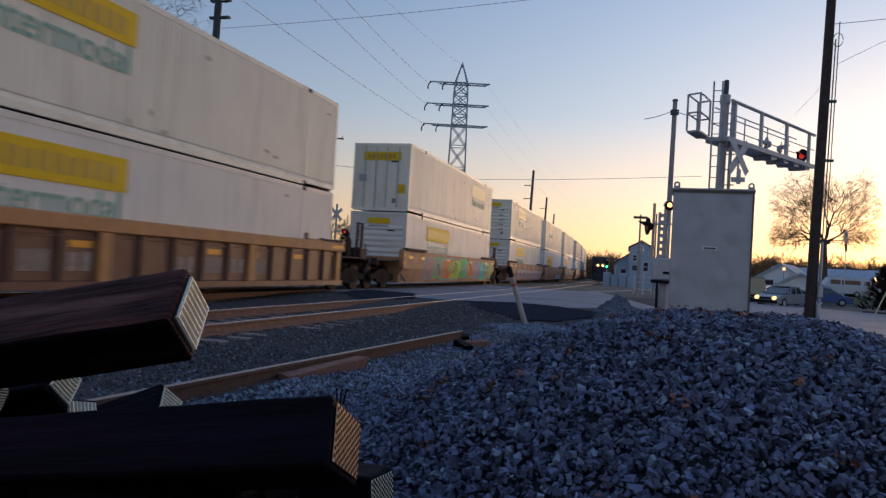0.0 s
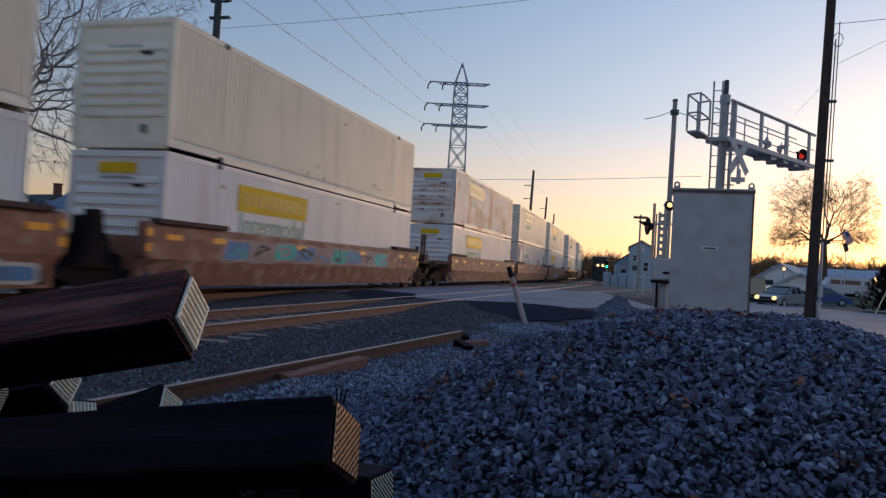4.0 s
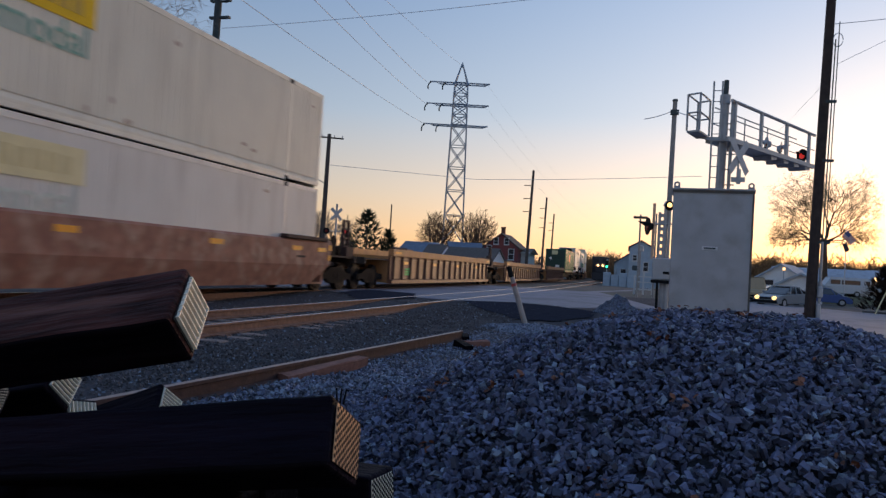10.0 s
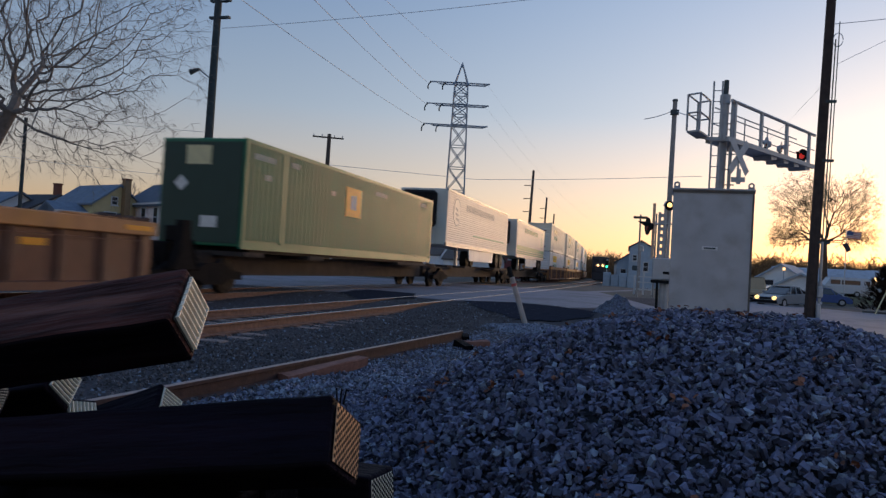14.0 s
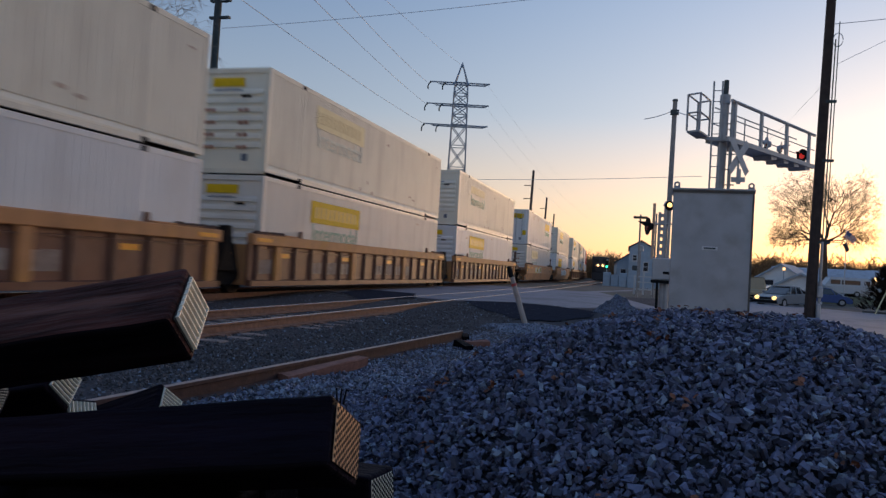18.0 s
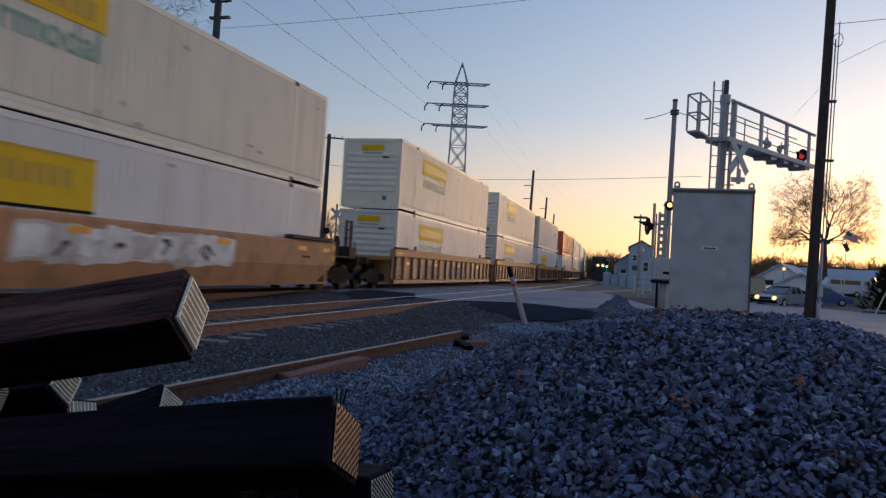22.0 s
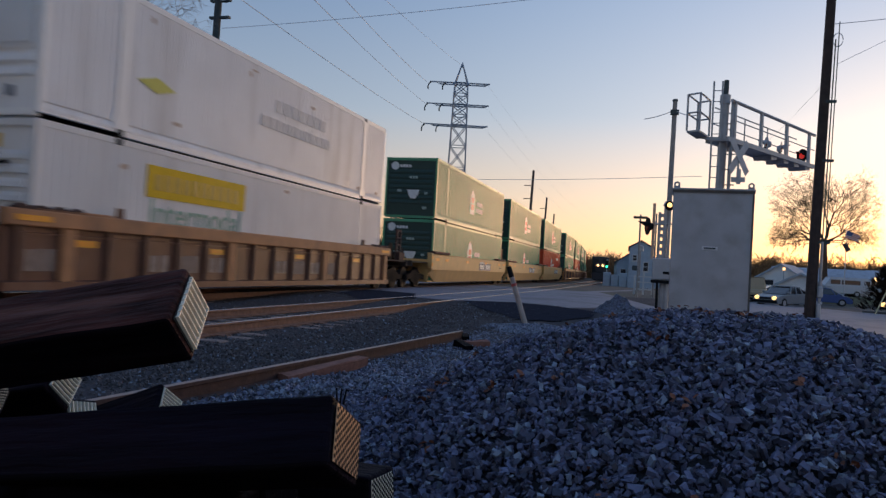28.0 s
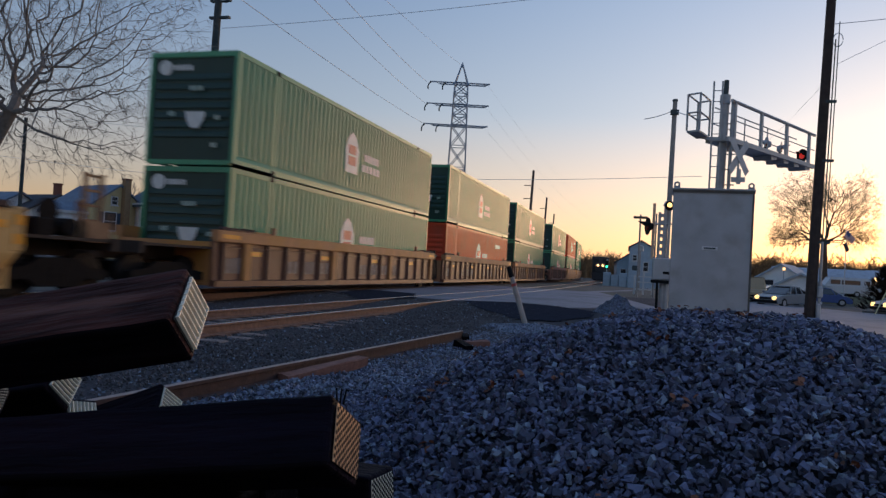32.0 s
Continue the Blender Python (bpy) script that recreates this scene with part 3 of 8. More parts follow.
def container(colour, style, upper):
    """One 53-foot container with its foot at z = 0, its middle at y = 0, its front end towards -y."""
    wall = colour
    shaded_end = colour in ("green_paint",)
    label = WHITE_LABELS.get(colour) or {"green_paint": "green corrugated steel container with white marks", "red_paint": "red corrugated steel container",
                                         "orange_paint": "orange corrugated steel container"}[colour]
    label += ", stacked" if upper else ", in a well car"
    c = thing("intermodal_container", label, "container", "containers on the train")
    fine = style not in ("green", "red", "diamonds")
    kd = "fine" if fine else "deep"
    part("side_wall", coloured("con_wall_" + kd, con_wall(0.20 if fine else 0.28, 0.014 if fine else 0.036, 1), wall), wall, c, "corrugated side wall")
    part("side_wall", coloured("con_wall_far", con_wall(0.8, 0.03, -1), wall), wall, c)
    part("rear_end", coloured("con_rear", con_rear, wall), wall, c)
    part("floor", coloured("con_floor", con_floor, "truck_iron"), "truck_iron", c)
    edge = "post_bright" if style == "reefer" else wall
    part("frame", coloured("con_frame", con_frame, edge), edge, c)
    part("lower_band", coloured("con_lower_band", con_lower_band, wall), wall, c)
    part("roof", coloured("con_roof", con_roof, wall), wall, c)
    # shade on the green ends, turned from the glow, is painted as darker green
    front = "green_shade" if shaded_end else wall
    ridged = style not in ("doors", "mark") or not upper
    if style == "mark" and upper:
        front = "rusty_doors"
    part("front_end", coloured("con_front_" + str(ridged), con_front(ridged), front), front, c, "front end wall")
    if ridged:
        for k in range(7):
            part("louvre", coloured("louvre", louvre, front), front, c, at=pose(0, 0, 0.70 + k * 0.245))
    for y in (-HALF + 2.0, HALF - 2.0):
        part("lifting_post", coloured("con_post", con_post, wall), wall, c, at=pose(0, y, 0))
        for z in (0.06, CON_H - 0.07):
            part("corner_casting", coloured("con_casting", con_casting, "truck_iron"), "truck_iron", c, "dark steel corner casting", pose(CON_W - 0.07, y, z))
    if style == "solid":
        side_plate(c, "panel_tall", lambda: plate(4.0, 1.02), "yellow_panel", -HALF + 4.6, 1.85, "yellow_panel", "tall yellow sign panel")
        side_plate(c, "panel_tall_bars", lambda: bars(10, 3.0, 0.36, 0.28), "letter_dark", -HALF + 4.6, 1.95, "lettering", "worn lettering", CON_W + 0.012)
        # border lines; the lower one's near-black also paints the thick shadow there
        for zz in (1.355, 2.345):
            side_plate(c, "panel_edge", lambda: plate(4.0, 0.06), "truck_iron" if zz < 2 else "letter_dark", -HALF + 4.6, zz, "panel_border", "dark border line", CON_W + 0.012)
        part("end_sign", coloured("end_sign_solid", lambda: plate(0.9, 0.28), "yellow_panel"), "yellow_panel", c, "small yellow sign panel", pose(0, -HALF + 0.028, 2.52, 0, 0, -90))
    if style in ("brand", "faded"):
        pm = "yellow_panel" if style == "brand" else "yellow_faded"
        side_plate(c, "panel_big", lambda: plate(3.75, 0.68), pm, -HALF + 4.75, 2.18, "yellow_panel", "yellow sign panel")
        side_plate(c, "letters_yellow", lambda: bars(10, 3.3, 0.36, 0.28), "letter_dark" if style == "brand" else "letter_fade", -HALF + 4.75, 2.18, "lettering", "worn lettering", CON_W + 0.012)
        side_plate(c, "letters_below", lambda: word("Intermodal", 0.80), "letter_green" if style == "brand" else "letter_pale", -HALF + 4.75, 1.50, "lettering", "faded green word")
        # small sign and red marks on the front end
        part("end_sign", coloured("end_sign", lambda: plate(1.0, 0.24), "yellow_panel"), "yellow_panel", c, "small yellow sign panel", pose(0, -HALF + 0.028, 2.52, 0, 0, -90))
        if style == "faded":
            for x in (-0.5, 0.55):
                for k in range(4):
                    part("end_mark", coloured("end_mark", lambda: bars(2, 0.34, 0.10), "letter_rust"), "letter_rust", c, "rust-red stencilled mark", pose(x, -HALF + 0.004, 0.72 + 0.34 * k, 0, 0, -90))
        part("end_lettering", coloured("end_letters", lambda: bars(6, 0.7, 0.07), "letter_grey"), "letter_grey", c, "", pose(0, -HALF + 0.004, 2.3, 0, 0, -90))
    if fine:
        part("end_notice", coloured("end_notice", lambda: plate(0.17, 0.19), "letter_slate"), "letter_slate", c, "small dark square notice", pose(0.62, -HALF + 0.028, 0.44, 0, 0, -90))
        part("end_line", coloured("end_line", lambda: plate(0.9, 0.05), "letter_slate"), "letter_slate", c, "dark line of lettering", pose(0.0, -HALF + 0.028, 2.28, 0, 0, -90))
        part("latch", coloured("end_latch", lambda: plate(0.28, 0.06), "truck_iron"), "truck_iron", c, "dark latch", pose(0.6, -HALF - 0.012, 2.12, 0, 0, -90))
        # dents and scuffs
        rng = random.Random(len(colour) * 7 + len(style) * 3 + upper)
        for k in range(7):
            w, h = rng.uniform(0.12, 0.6), rng.uniform(0.05, 0.22)
            part("scuff", coloured("scuff_%d" % (k % 4), lambda: sprayed_patch(w, h, k % 4), "scuff"), "scuff", c, "brown scuffed patch", pose(CON_W + 0.002, rng.uniform(-HALF + 0.6, HALF - 0.6), rng.choice((rng.uniform(0.3, 0.7), rng.uniform(2.3, 2.65)))))
    if not upper:
        for y in (-HALF + 2.0, HALF - 2.0):
            for sx in (1, -1):
                part("stacking_lock", coloured("stacking_lock", lambda: box(B(), -0.08, 0.08, -0.08, 0.08, 0, 0.06), "truck_iron"), "truck_iron", c, "dark stacking lock", pose(sx * (CON_W - 0.08), y, CON_H - 0.012))
    if style == "doors":
        part("end_sign", coloured("end_sign_big", lambda: plate(1.7, 0.36), "yellow_panel"), "yellow_panel", c, "yellow sign panel", pose(0, -HALF + 0.018, 2.35, 0, 0, -90))
        part("end_lettering", coloured("end_letters_big", lambda: bars(7, 1.3, 0.2), "letter_dark"), "letter_dark", c, "", pose(0, -HALF + 0.005, 2.35, 0, 0, -90))
        part("end_plate", coloured("end_orange", lambda: plate(0.3, 0.38), "yellow_panel"), "yellow_panel", c, "small orange plate", pose(0.95, -HALF + 0.018, 0.95, 0, 0, -90))
        part("end_plate", coloured("end_grey", lambda: plate(0.36, 0.3), "letter_grey"), "letter_grey", c, "grey plate", pose(-0.85, -HALF + 0.018, 1.4, 0, 0, -90))
        for x in (-0.75, -0.25, 0.25, 0.75):
            part("locking_rod", coloured("rod", lambda: tube(B(), (0, 0, 0.15), (0, 0, CON_H - 0.18), 0.022, n=8), "galv"), "galv", c, "upright locking rod", pose(x, -HALF + 0.0, 0))
        rear = "yellow_panel" if colour == "white_cool" else "yellow_faded"
        side_plate(c, "panel_rear", lambda: plate(3.4, 0.66), rear, HALF - 3.6, 2.16, "yellow_panel", "yellow sign panel")
        side_plate(c, "letters_below_rear", lambda: word("Intermodal", 0.72), "letter_green", HALF - 3.6, 1.54, "lettering", "faded green word")
    elif style == "reefer":
        part("cooling_unit", coloured("reefer_unit", lambda: box(B(), -1.1, 1.1, -HALF - 0.02, -HALF + 0.05, 1.25, 2.7, 0.02), "white_cool"), "white_cool", c, "pale cooling unit in the front end")
        for y in (-HALF + 2.0, HALF - 2.0):
            part("bright_post", coloured("bright_post", lambda: prism(B(), [(-0.26, 0.12), (0.26, 0.12), (0.15, 0.5), (0.15, 2.4), (0.26, 2.78), (-0.26, 2.78), (-0.15, 2.4), (-0.15, 0.5)], 'x', CON_W, CON_W + 0.018), "post_bright"), "post_bright", c, "broad bright post", pose(0, y, 0))
        side_plate(c, "diamond", lambda: prism(B(), [(-0.60, 0), (0, -0.17), (0.60, 0), (0, 0.17)], 'x', 0, 0.012), "leaf_yellow", -HALF + 3.0, 1.25, "diamond_badge", "yellow-green diamond badge")
        side_plate(c, "reefer_l1", lambda: bars(7, 3.2, 0.34), "letter_faint", 1.4, 1.95, "lettering", "faint grey lettering")
        side_plate(c, "reefer_l2", lambda: bars(12, 4.2, 0.3), "letter_faint", 1.2, 1.42, "lettering", "faint grey lettering")
    elif style == "patched":
        for k, (y, z, w, h) in enumerate(((-HALF + 0.55, 1.7, 0.34, 1.7), (-HALF + 1.35, 1.0, 0.5, 0.6), (3.4, 1.35, 0.95, 0.9), (7.2, 1.5, 0.5, 1.4))):
            side_plate(c, "rust%d" % k, lambda: plate(w, h), "rust_patch", y, z, "rust_patch", "rust-brown patch")
        for k, (y, z, w, h) in enumerate(((-HALF + 1.5, 1.9, 0.7, 0.9), (-HALF + 3.4, 2.3, 0.6, 0.35), (5.0, 2.1, 0.5, 0.36))):
            side_plate(c, "repaint%d" % k, lambda: plate(w, h), "white_cool", y, z, "repainted_patch", "freshly painted white patch")
        side_plate(c, "words_grey", lambda: bars(8, 1.9, 0.3, 0.4), "letter_grey", -HALF + 4.6, 1.95, "lettering", "worn grey lettering")
        side_plate(c, "words_patched", lambda: word("Intermodal", 0.6), "letter_green", -HALF + 4.7, 1.5, "lettering", "faded green word")
    elif style == "words":
        side_plate(c, "words_top", lambda: bars(10, 3.5, 0.40, 0.28), "yellow_faded", -HALF + 4.4, 2.2, "lettering", "faded yellow lettering")
        side_plate(c, "words_low", lambda: word("Intermodal", 0.78), "letter_green", -HALF + 4.4, 1.58, "lettering", "faded green word")
    elif style == "mark":
        side_plate(c, "letters_small", lambda: word("Intermodal", 0.5), "letter_green", HALF - 3.2, 1.9, "lettering", "faded green lettering")
    elif style == "diamonds":
        for z in (1.85, 0.6):
            part("end_diamond", coloured("end_diamond", lambda: plate(0.30, 0.30), "letter_white"), "letter_white", c, "white diamond placard", pose(-0.9, -HALF + 0.012, z, 0, 0, -90) @ Matrix.Rotation(radians(45), 4, 'X'))
        for k in range(5):
            part("end_lettering", coloured("end_note", lambda: bars(3, 0.2, 0.12), "letter_slate"), "letter_slate", c, "dark upright lettering", pose(0.72, -HALF - 0.012, 0.92 + 0.245 * k, 0, 0, -90))
        part("end_plate", coloured("end_small", lambda: plate(0.2, 0.32), "letter_white"), "letter_white", c, "small white plate", pose(0.75, -HALF + 0.028, 0.42, 0, 0, -90))
        side_plate(c, "orange_mark", lambda: bars(2, 0.5, 0.5), "letter_white", 0.4, 1.5, "lettering", "small white mark")
    elif style in ("green", "red"):
        side_plate(c, "shield", lambda: prism(B(), [(-0.5, -0.62), (0.5, -0.62), (0.56, 0.2), (0.3, 0.62), (0, 0.78), (-0.3, 0.62), (-0.56, 0.2)], 'x', 0, 0.012), "letter_white", -0.85, 1.42, "white_badge", "white house-shaped badge")
        for zz in (1.22, 1.60):
            side_plate(c, "shield_in", lambda: prism(B(), [(-0.30, -0.15), (0.30, -0.15), (0.30, 0.15), (-0.30, 0.15)], 'x', 0, 0.012), "letter_red", -0.85, zz, "badge_mark", "plain red block on the badge", CON_W + 0.014)
        for k, zz in enumerate((1.12, 1.5)):
            side_plate(c, "letters_white" + str(k), lambda: bars(5 + k, 1.7 - 0.3 * k, 0.26), "letter_white", 0.95, zz, "lettering", "white lettering")
        part("end_badge", coloured("end_badge", lambda: tube(B(), (0, 0, 0), (0.012, 0, 0), 0.2, n=12), "letter_white"), "letter_white", c, "round white badge", pose(-0.85, -HALF + 0.028, 2.5, 0, 0, -90))
        part("end_lettering", coloured("end_letters_w", lambda: bars(4, 0.6, 0.14), "letter_white"), "letter_white", c, "white lettering", pose(-0.3, -HALF + 0.028, 2.5, 0, 0, -90))
        part("end_plate", coloured("end_shield", lambda: prism(B(), [(-0.3, 0.2), (-0.25, -0.02), (-0.12, -0.22), (0.12, -0.22), (0.25, -0.02), (0.3, 0.2)], 'x', 0, 0.012), "letter_white"), "letter_white", c, "white shield plate", pose(0.15, -HALF - 0.02, 1.15, 0, 0, -90))
        for x, z, w in ((-0.55, 1.3, 0.22), (0.8, 1.2, 0.16), (0.15, 1.95, 0.42), (0.75, 0.5, 0.2)):
            part("end_notice", coloured("end_notice_%.2f" % w, lambda: bars(3, w, 0.12), "letter_worn"), "letter_worn", c, "worn white lettering", pose(x, -HALF - 0.02, z, 0, 0, -90))
        if style == "red":
            side_plate(c, "label_long", lambda: plate(1.5, 0.24), "letter_white", HALF - 3.4, 2.2, "white_label", "long white label")
    return c


# -- running gear --
def truck_frame():
    bm = B()
    side = [(-1.25, 0.36), (-1.25, 0.56), (-0.75, 0.62), (-0.4, 0.78), (0.4, 0.78), (0.75, 0.62), (1.25, 0.56), (1.25, 0.36), (0.7, 0.40), (0.45, 0.25), (-0.45, 0.25), (-0.7, 0.40)]
    for x in (0.98, -1.12):
        prism(bm, side, 'x', x, x + 0.14)
    box(bm, -1.1, 1.1, -0.22, 0.22, 0.45, 0.72)
    for x in (1.0, -1.0):
        for y in (-0.13, 0.13):
            tube(bm, (x + 0.05, y, 0.3), (x + 0.05, y, 0.6), 0.085, n=8)
    return bm


def wheel():
    bm = B()
    for a, b, r in ((-0.07, 0.055, 0.455), (0.055, 0.085, 0.485)):
        tube(bm, (a, 0, 0), (b, 0, 0), r, n=28)
    tube(bm, (-0.09, 0, 0), (-0.07, 0, 0), 0.36, 0.40, n=20)
    tube(bm, (-0.14, 0, 0), (-0.09, 0, 0), 0.12, n=12)
    for k in range(4):
        a = k * math.pi / 2
        tube(bm, (-0.095, 0.25 * math.cos(a), 0.25 * math.sin(a)), (-0.088, 0.25 * math.cos(a), 0.25 * math.sin(a)), 0.05, n=6)
    return bm


WHEEL_R = 0.455
WHEELS = {}              # wheels by their place on the truck


def truck(parent, y):
    t = part("truck", coloured("truck_frame", truck_frame, "truck_iron"), "truck_iron", parent, "dark cast-iron wheel truck", pose(0, y, 0))
    for wy in (-0.89, 0.89):
        for sx in (1, -1):
            w = part("wheel", coloured("wheel", wheel, "wheel_steel"), "wheel_steel", t, "rusty steel wheel with a worn tread", pose(sx * 0.80, wy, WHEEL_R, 0, 0, 0 if sx < 0 else 180))
            WHEELS.setdefault((sx, wy), []).append(w)
    return t


def end_gear(half_pitch, s):
    """Centre sill from the well's end out to the coupling, with the platform over it."""
    def go():
        bm = B()
        a, b = Y_WELL - 0.05, half_pitch - 0.25
        o = [(a, 0.80), (half_pitch + 0.02, 0.80), (half_pitch + 0.02, 1.0), (b, 1.0), (b, 1.12), (a, 1.12)]
        prism(bm, [(s * u, v) for u, v in o], 'x', -0.32, 0.32)
        if b - a > 1.2:
            box(bm, -1.3, 1.3, *sorted((s * a, s * (b - 0.2))), 1.12, 1.18)
            box(bm, -1.35, 1.35, *sorted((s * (b - 0.2), s * (b - 0.08))), 0.95, 1.2)
        return bm
    return go


Y_WELL = 8.75


def well_panel(sx):
    return lambda: prism(B(), [(sx * 1.302, 0.30), (sx * 1.395, 0.30), (sx * 1.395, 1.36), (sx * 1.302, 1.36)], 'y', -Y_WELL, Y_WELL)


def well_floor():
    return box(B(), -1.30, 1.30, -Y_WELL, Y_WELL, 0.24, 0.298)


def well_bulkhead(s):
    return lambda: box(B(), -1.3, 1.3, *sorted((s * Y_WELL, s * (Y_WELL - 0.12))), 0.3, 1.3)


def chord_top():
    return prism(B(), [(1.30, 1.31), (1.50, 1.31), (1.52, 1.33), (1.52, 1.57), (1.49, 1.60), (1.30, 1.60)], 'y', -Y_WELL, Y_WELL)


def chord_low():
    return prism(B(), [(1.30, 0.22), (1.50, 0.22), (1.50, 0.36), (1.34, 0.40), (1.30, 0.40)], 'y', -Y_WELL, Y_WELL)


def far_chord(z0, z1):
    return lambda: box(B(), -1.50, -1.302, -Y_WELL, Y_WELL, z0, z1)


def rib():
    return prism(B(), [(1.397, -0.05), (1.475, -0.04), (1.475, 0.04), (1.397, 0.05)], 'z', 0.36, 1.308)


def wide_rib():
    return prism(B(), [(1.397, -0.16), (1.485, -0.15), (1.485, 0.15), (1.397, 0.16)], 'z', 0.30, 1.308)


def stringer():
    return prism(B(), [(1.397, 1.165), (1.43, 1.165), (1.43, 1.20), (1.397, 1.215)], 'y', -Y_WELL + 0.3, Y_WELL - 0.3)


def chord_lip():
    """The wavy dark ledge on the side rail beside a container's corner."""
    o = [(-0.75, 1.601), (0.75, 1.601)]
    for i in range(13):
        u = 0.75 - i * 0.125
        o.append((u, 1.66 + 0.035 * math.sin(i * 1.9)))
    return prism(B(), o, 'x', 1.34, 1.50)


def brake_tower():
    """Tall stand with two uprights and rungs over the coupling."""
    bm = B()
    for y in (-0.2, 0.2):
        box(bm, 1.0, 1.09, y - 0.04, y + 0.04, 1.1, 2.45)
    for k in range(4):
        box(bm, 1.02, 1.07, -0.16, 0.16, 1.5 + k * 0.29, 1.55 + k * 0.29)
    box(bm, 0.55, 1.25, -0.3, 0.3, 1.1, 1.5)
    tube(bm, (1.1, -0.42, 1.2), (1.1, -0.42, 1.85), 0.03, n=6)
    tube(bm, (1.1, 0.45, 1.2), (1.1, 0.45, 1.7), 0.03, n=6)
    tube(bm, (1.1, -0.42, 1.85), (1.1, -0.2, 1.95), 0.03, n=6)
    return bm


def joint_gear():
    """Dark castings, hoses and levers over the truck that two cars share."""
    bm = B()
    box(bm, -0.9, 0.9, -0.32, 0.32, 0.7, 1.25, 0.04)
    prism(bm, [(-0.42, 0.62), (0.42, 0.62), (0.2, 1.05), (0.1, 1.75), (-0.12, 1.75), (-0.2, 1.05)], 'x', 1.0, 1.25)
    for y in (-0.55, 0.5):
        tube(bm, (1.2, y, 0.6), (1.25, y * 0.4, 1.3), 0.04, n=6)
    box(bm, 0.7, 1.2, -0.14, 0.14, 1.25, 1.62, 0.03)
    return bm


def end_post():
    """Pale upright at each end of a smooth car's side."""
    return box(B(), 1.28, 1.512, -0.12, 0.12, 0.86, 1.62, 0.03)


def well_side(sx):
    o = [(1.302, 0.24), (1.34, 0.24), (1.50, 0.84), (1.50, 1.52), (1.46, 1.58), (1.302, 1.58)]

    def go():
        bm = B()
        rows = []
        for y, lift in ((-Y_WELL, 0.42), (-Y_WELL + 1.0, 0.0), (Y_WELL - 1.0, 0.0), (Y_WELL, 0.42)):
            rows.append([bm.verts.new((sx * u, y, w + lift * max(0.0, (0.84 - w) / 0.60))) for u, w in o])
        for r0, r1 in zip(rows, rows[1:]):
            for i in range(len(o)):
                bm.faces.new((r0[i], r0[(i + 1) % len(o)], r1[(i + 1) % len(o)], r1[i]))
        bm.faces.new(rows[0])
        bm.faces.new(rows[-1][::-1])
        bmesh.ops.recalc_face_normals(bm, faces=bm.faces)
        return bm
    return go


def guide():
    return box(B(), 1.30, 1.57, -1.3, 1.3, 1.585, 1.70, 0.02)


PAINTS = [(0.04, 0.50, 0.46), (0.12, 0.55, 0.16), (0.72, 0.20, 0.06), (0.33, 0.27, 0.38), (0.10, 0.26, 0.50), (0.60, 0.58, 0.55), (0.50, 0.42, 0.10), (0.36, 0.27, 0.26), (0.34, 0.30, 0.26), (0.82, 0.81, 0.78), (0.42, 0.60, 0.06), (0.03, 0.04, 0.04)]
for i_, c_ in enumerate(PAINTS):
    M["spray%d" % i_] = material("spray%d" % i_, c_, 0.7, vary=0.25, scale=3, stain=(0.32, 0.20, 0.13), stain_amount=0.3 if i_ not in (0, 1, 2, 9, 10) else 0.12, stain_scale=2.5)
M["badge_blue"] = material("badge_blue", (0.25, 0.36, 0.55), 0.5, vary=0.1)
M["rust_patch"] = material("rust_patch", (0.40, 0.20, 0.10), 0.75, vary=0.4, scale=5, stain=(0.70, 0.62, 0.55), stain_amount=0.6, stain_scale=3)
M["stencil"] = material("stencil", (0.34, 0.27, 0.23), 0.7, vary=0.3, scale=8)
M["badge_green"] = material("badge_green", (0.07, 0.30, 0.18), 0.5, vary=0.1)
M["spine_dark"] = material("spine_dark", (0.045, 0.030, 0.024), 0.85, vary=0.3, scale=3)
M["leaf_yellow"] = material("leaf_yellow", (0.55, 0.55, 0.08), 0.5, vary=0.1)
M["rusty_doors"] = material("rusty_doors", (0.68, 0.61, 0.52), 0.65, vary=0.15, scale=2, stain=(0.24, 0.11, 0.05), stain_amount=0.9, stain_scale=2.2, streaks=True, stain_from=0.48)
M["white_pinkish"] = material("white_pinkish", (0.74, 0.68, 0.64), 0.55, spec=0.3, vary=0.1, scale=1.2, stain=(0.56, 0.42, 0.33), stain_amount=0.5, stain_scale=1.0, streaks=True)
M["post_bright"] = material("post_bright", (0.92, 0.92, 0.90), 0.4, vary=0.03)
M["white_grey"] = material("white_grey", (0.87, 0.87, 0.87), 0.42, vary=0.06, scale=0.7, stain=(0.5, 0.48, 0.44), stain_amount=0.4, stain_scale=1.0, streaks=True)
M["letter_rust"] = material("letter_rust", (0.42, 0.20, 0.13), 0.6, vary=0.3, scale=12)
M["letter_fade"] = material("letter_fade", (0.66, 0.57, 0.30), 0.55, vary=0.1)


def side_x(z):
    """Outer face of a smooth car side at a height."""
    return 1.34 + 0.16 * (z - 0.24) / 0.60 if z < 0.84 else 1.50


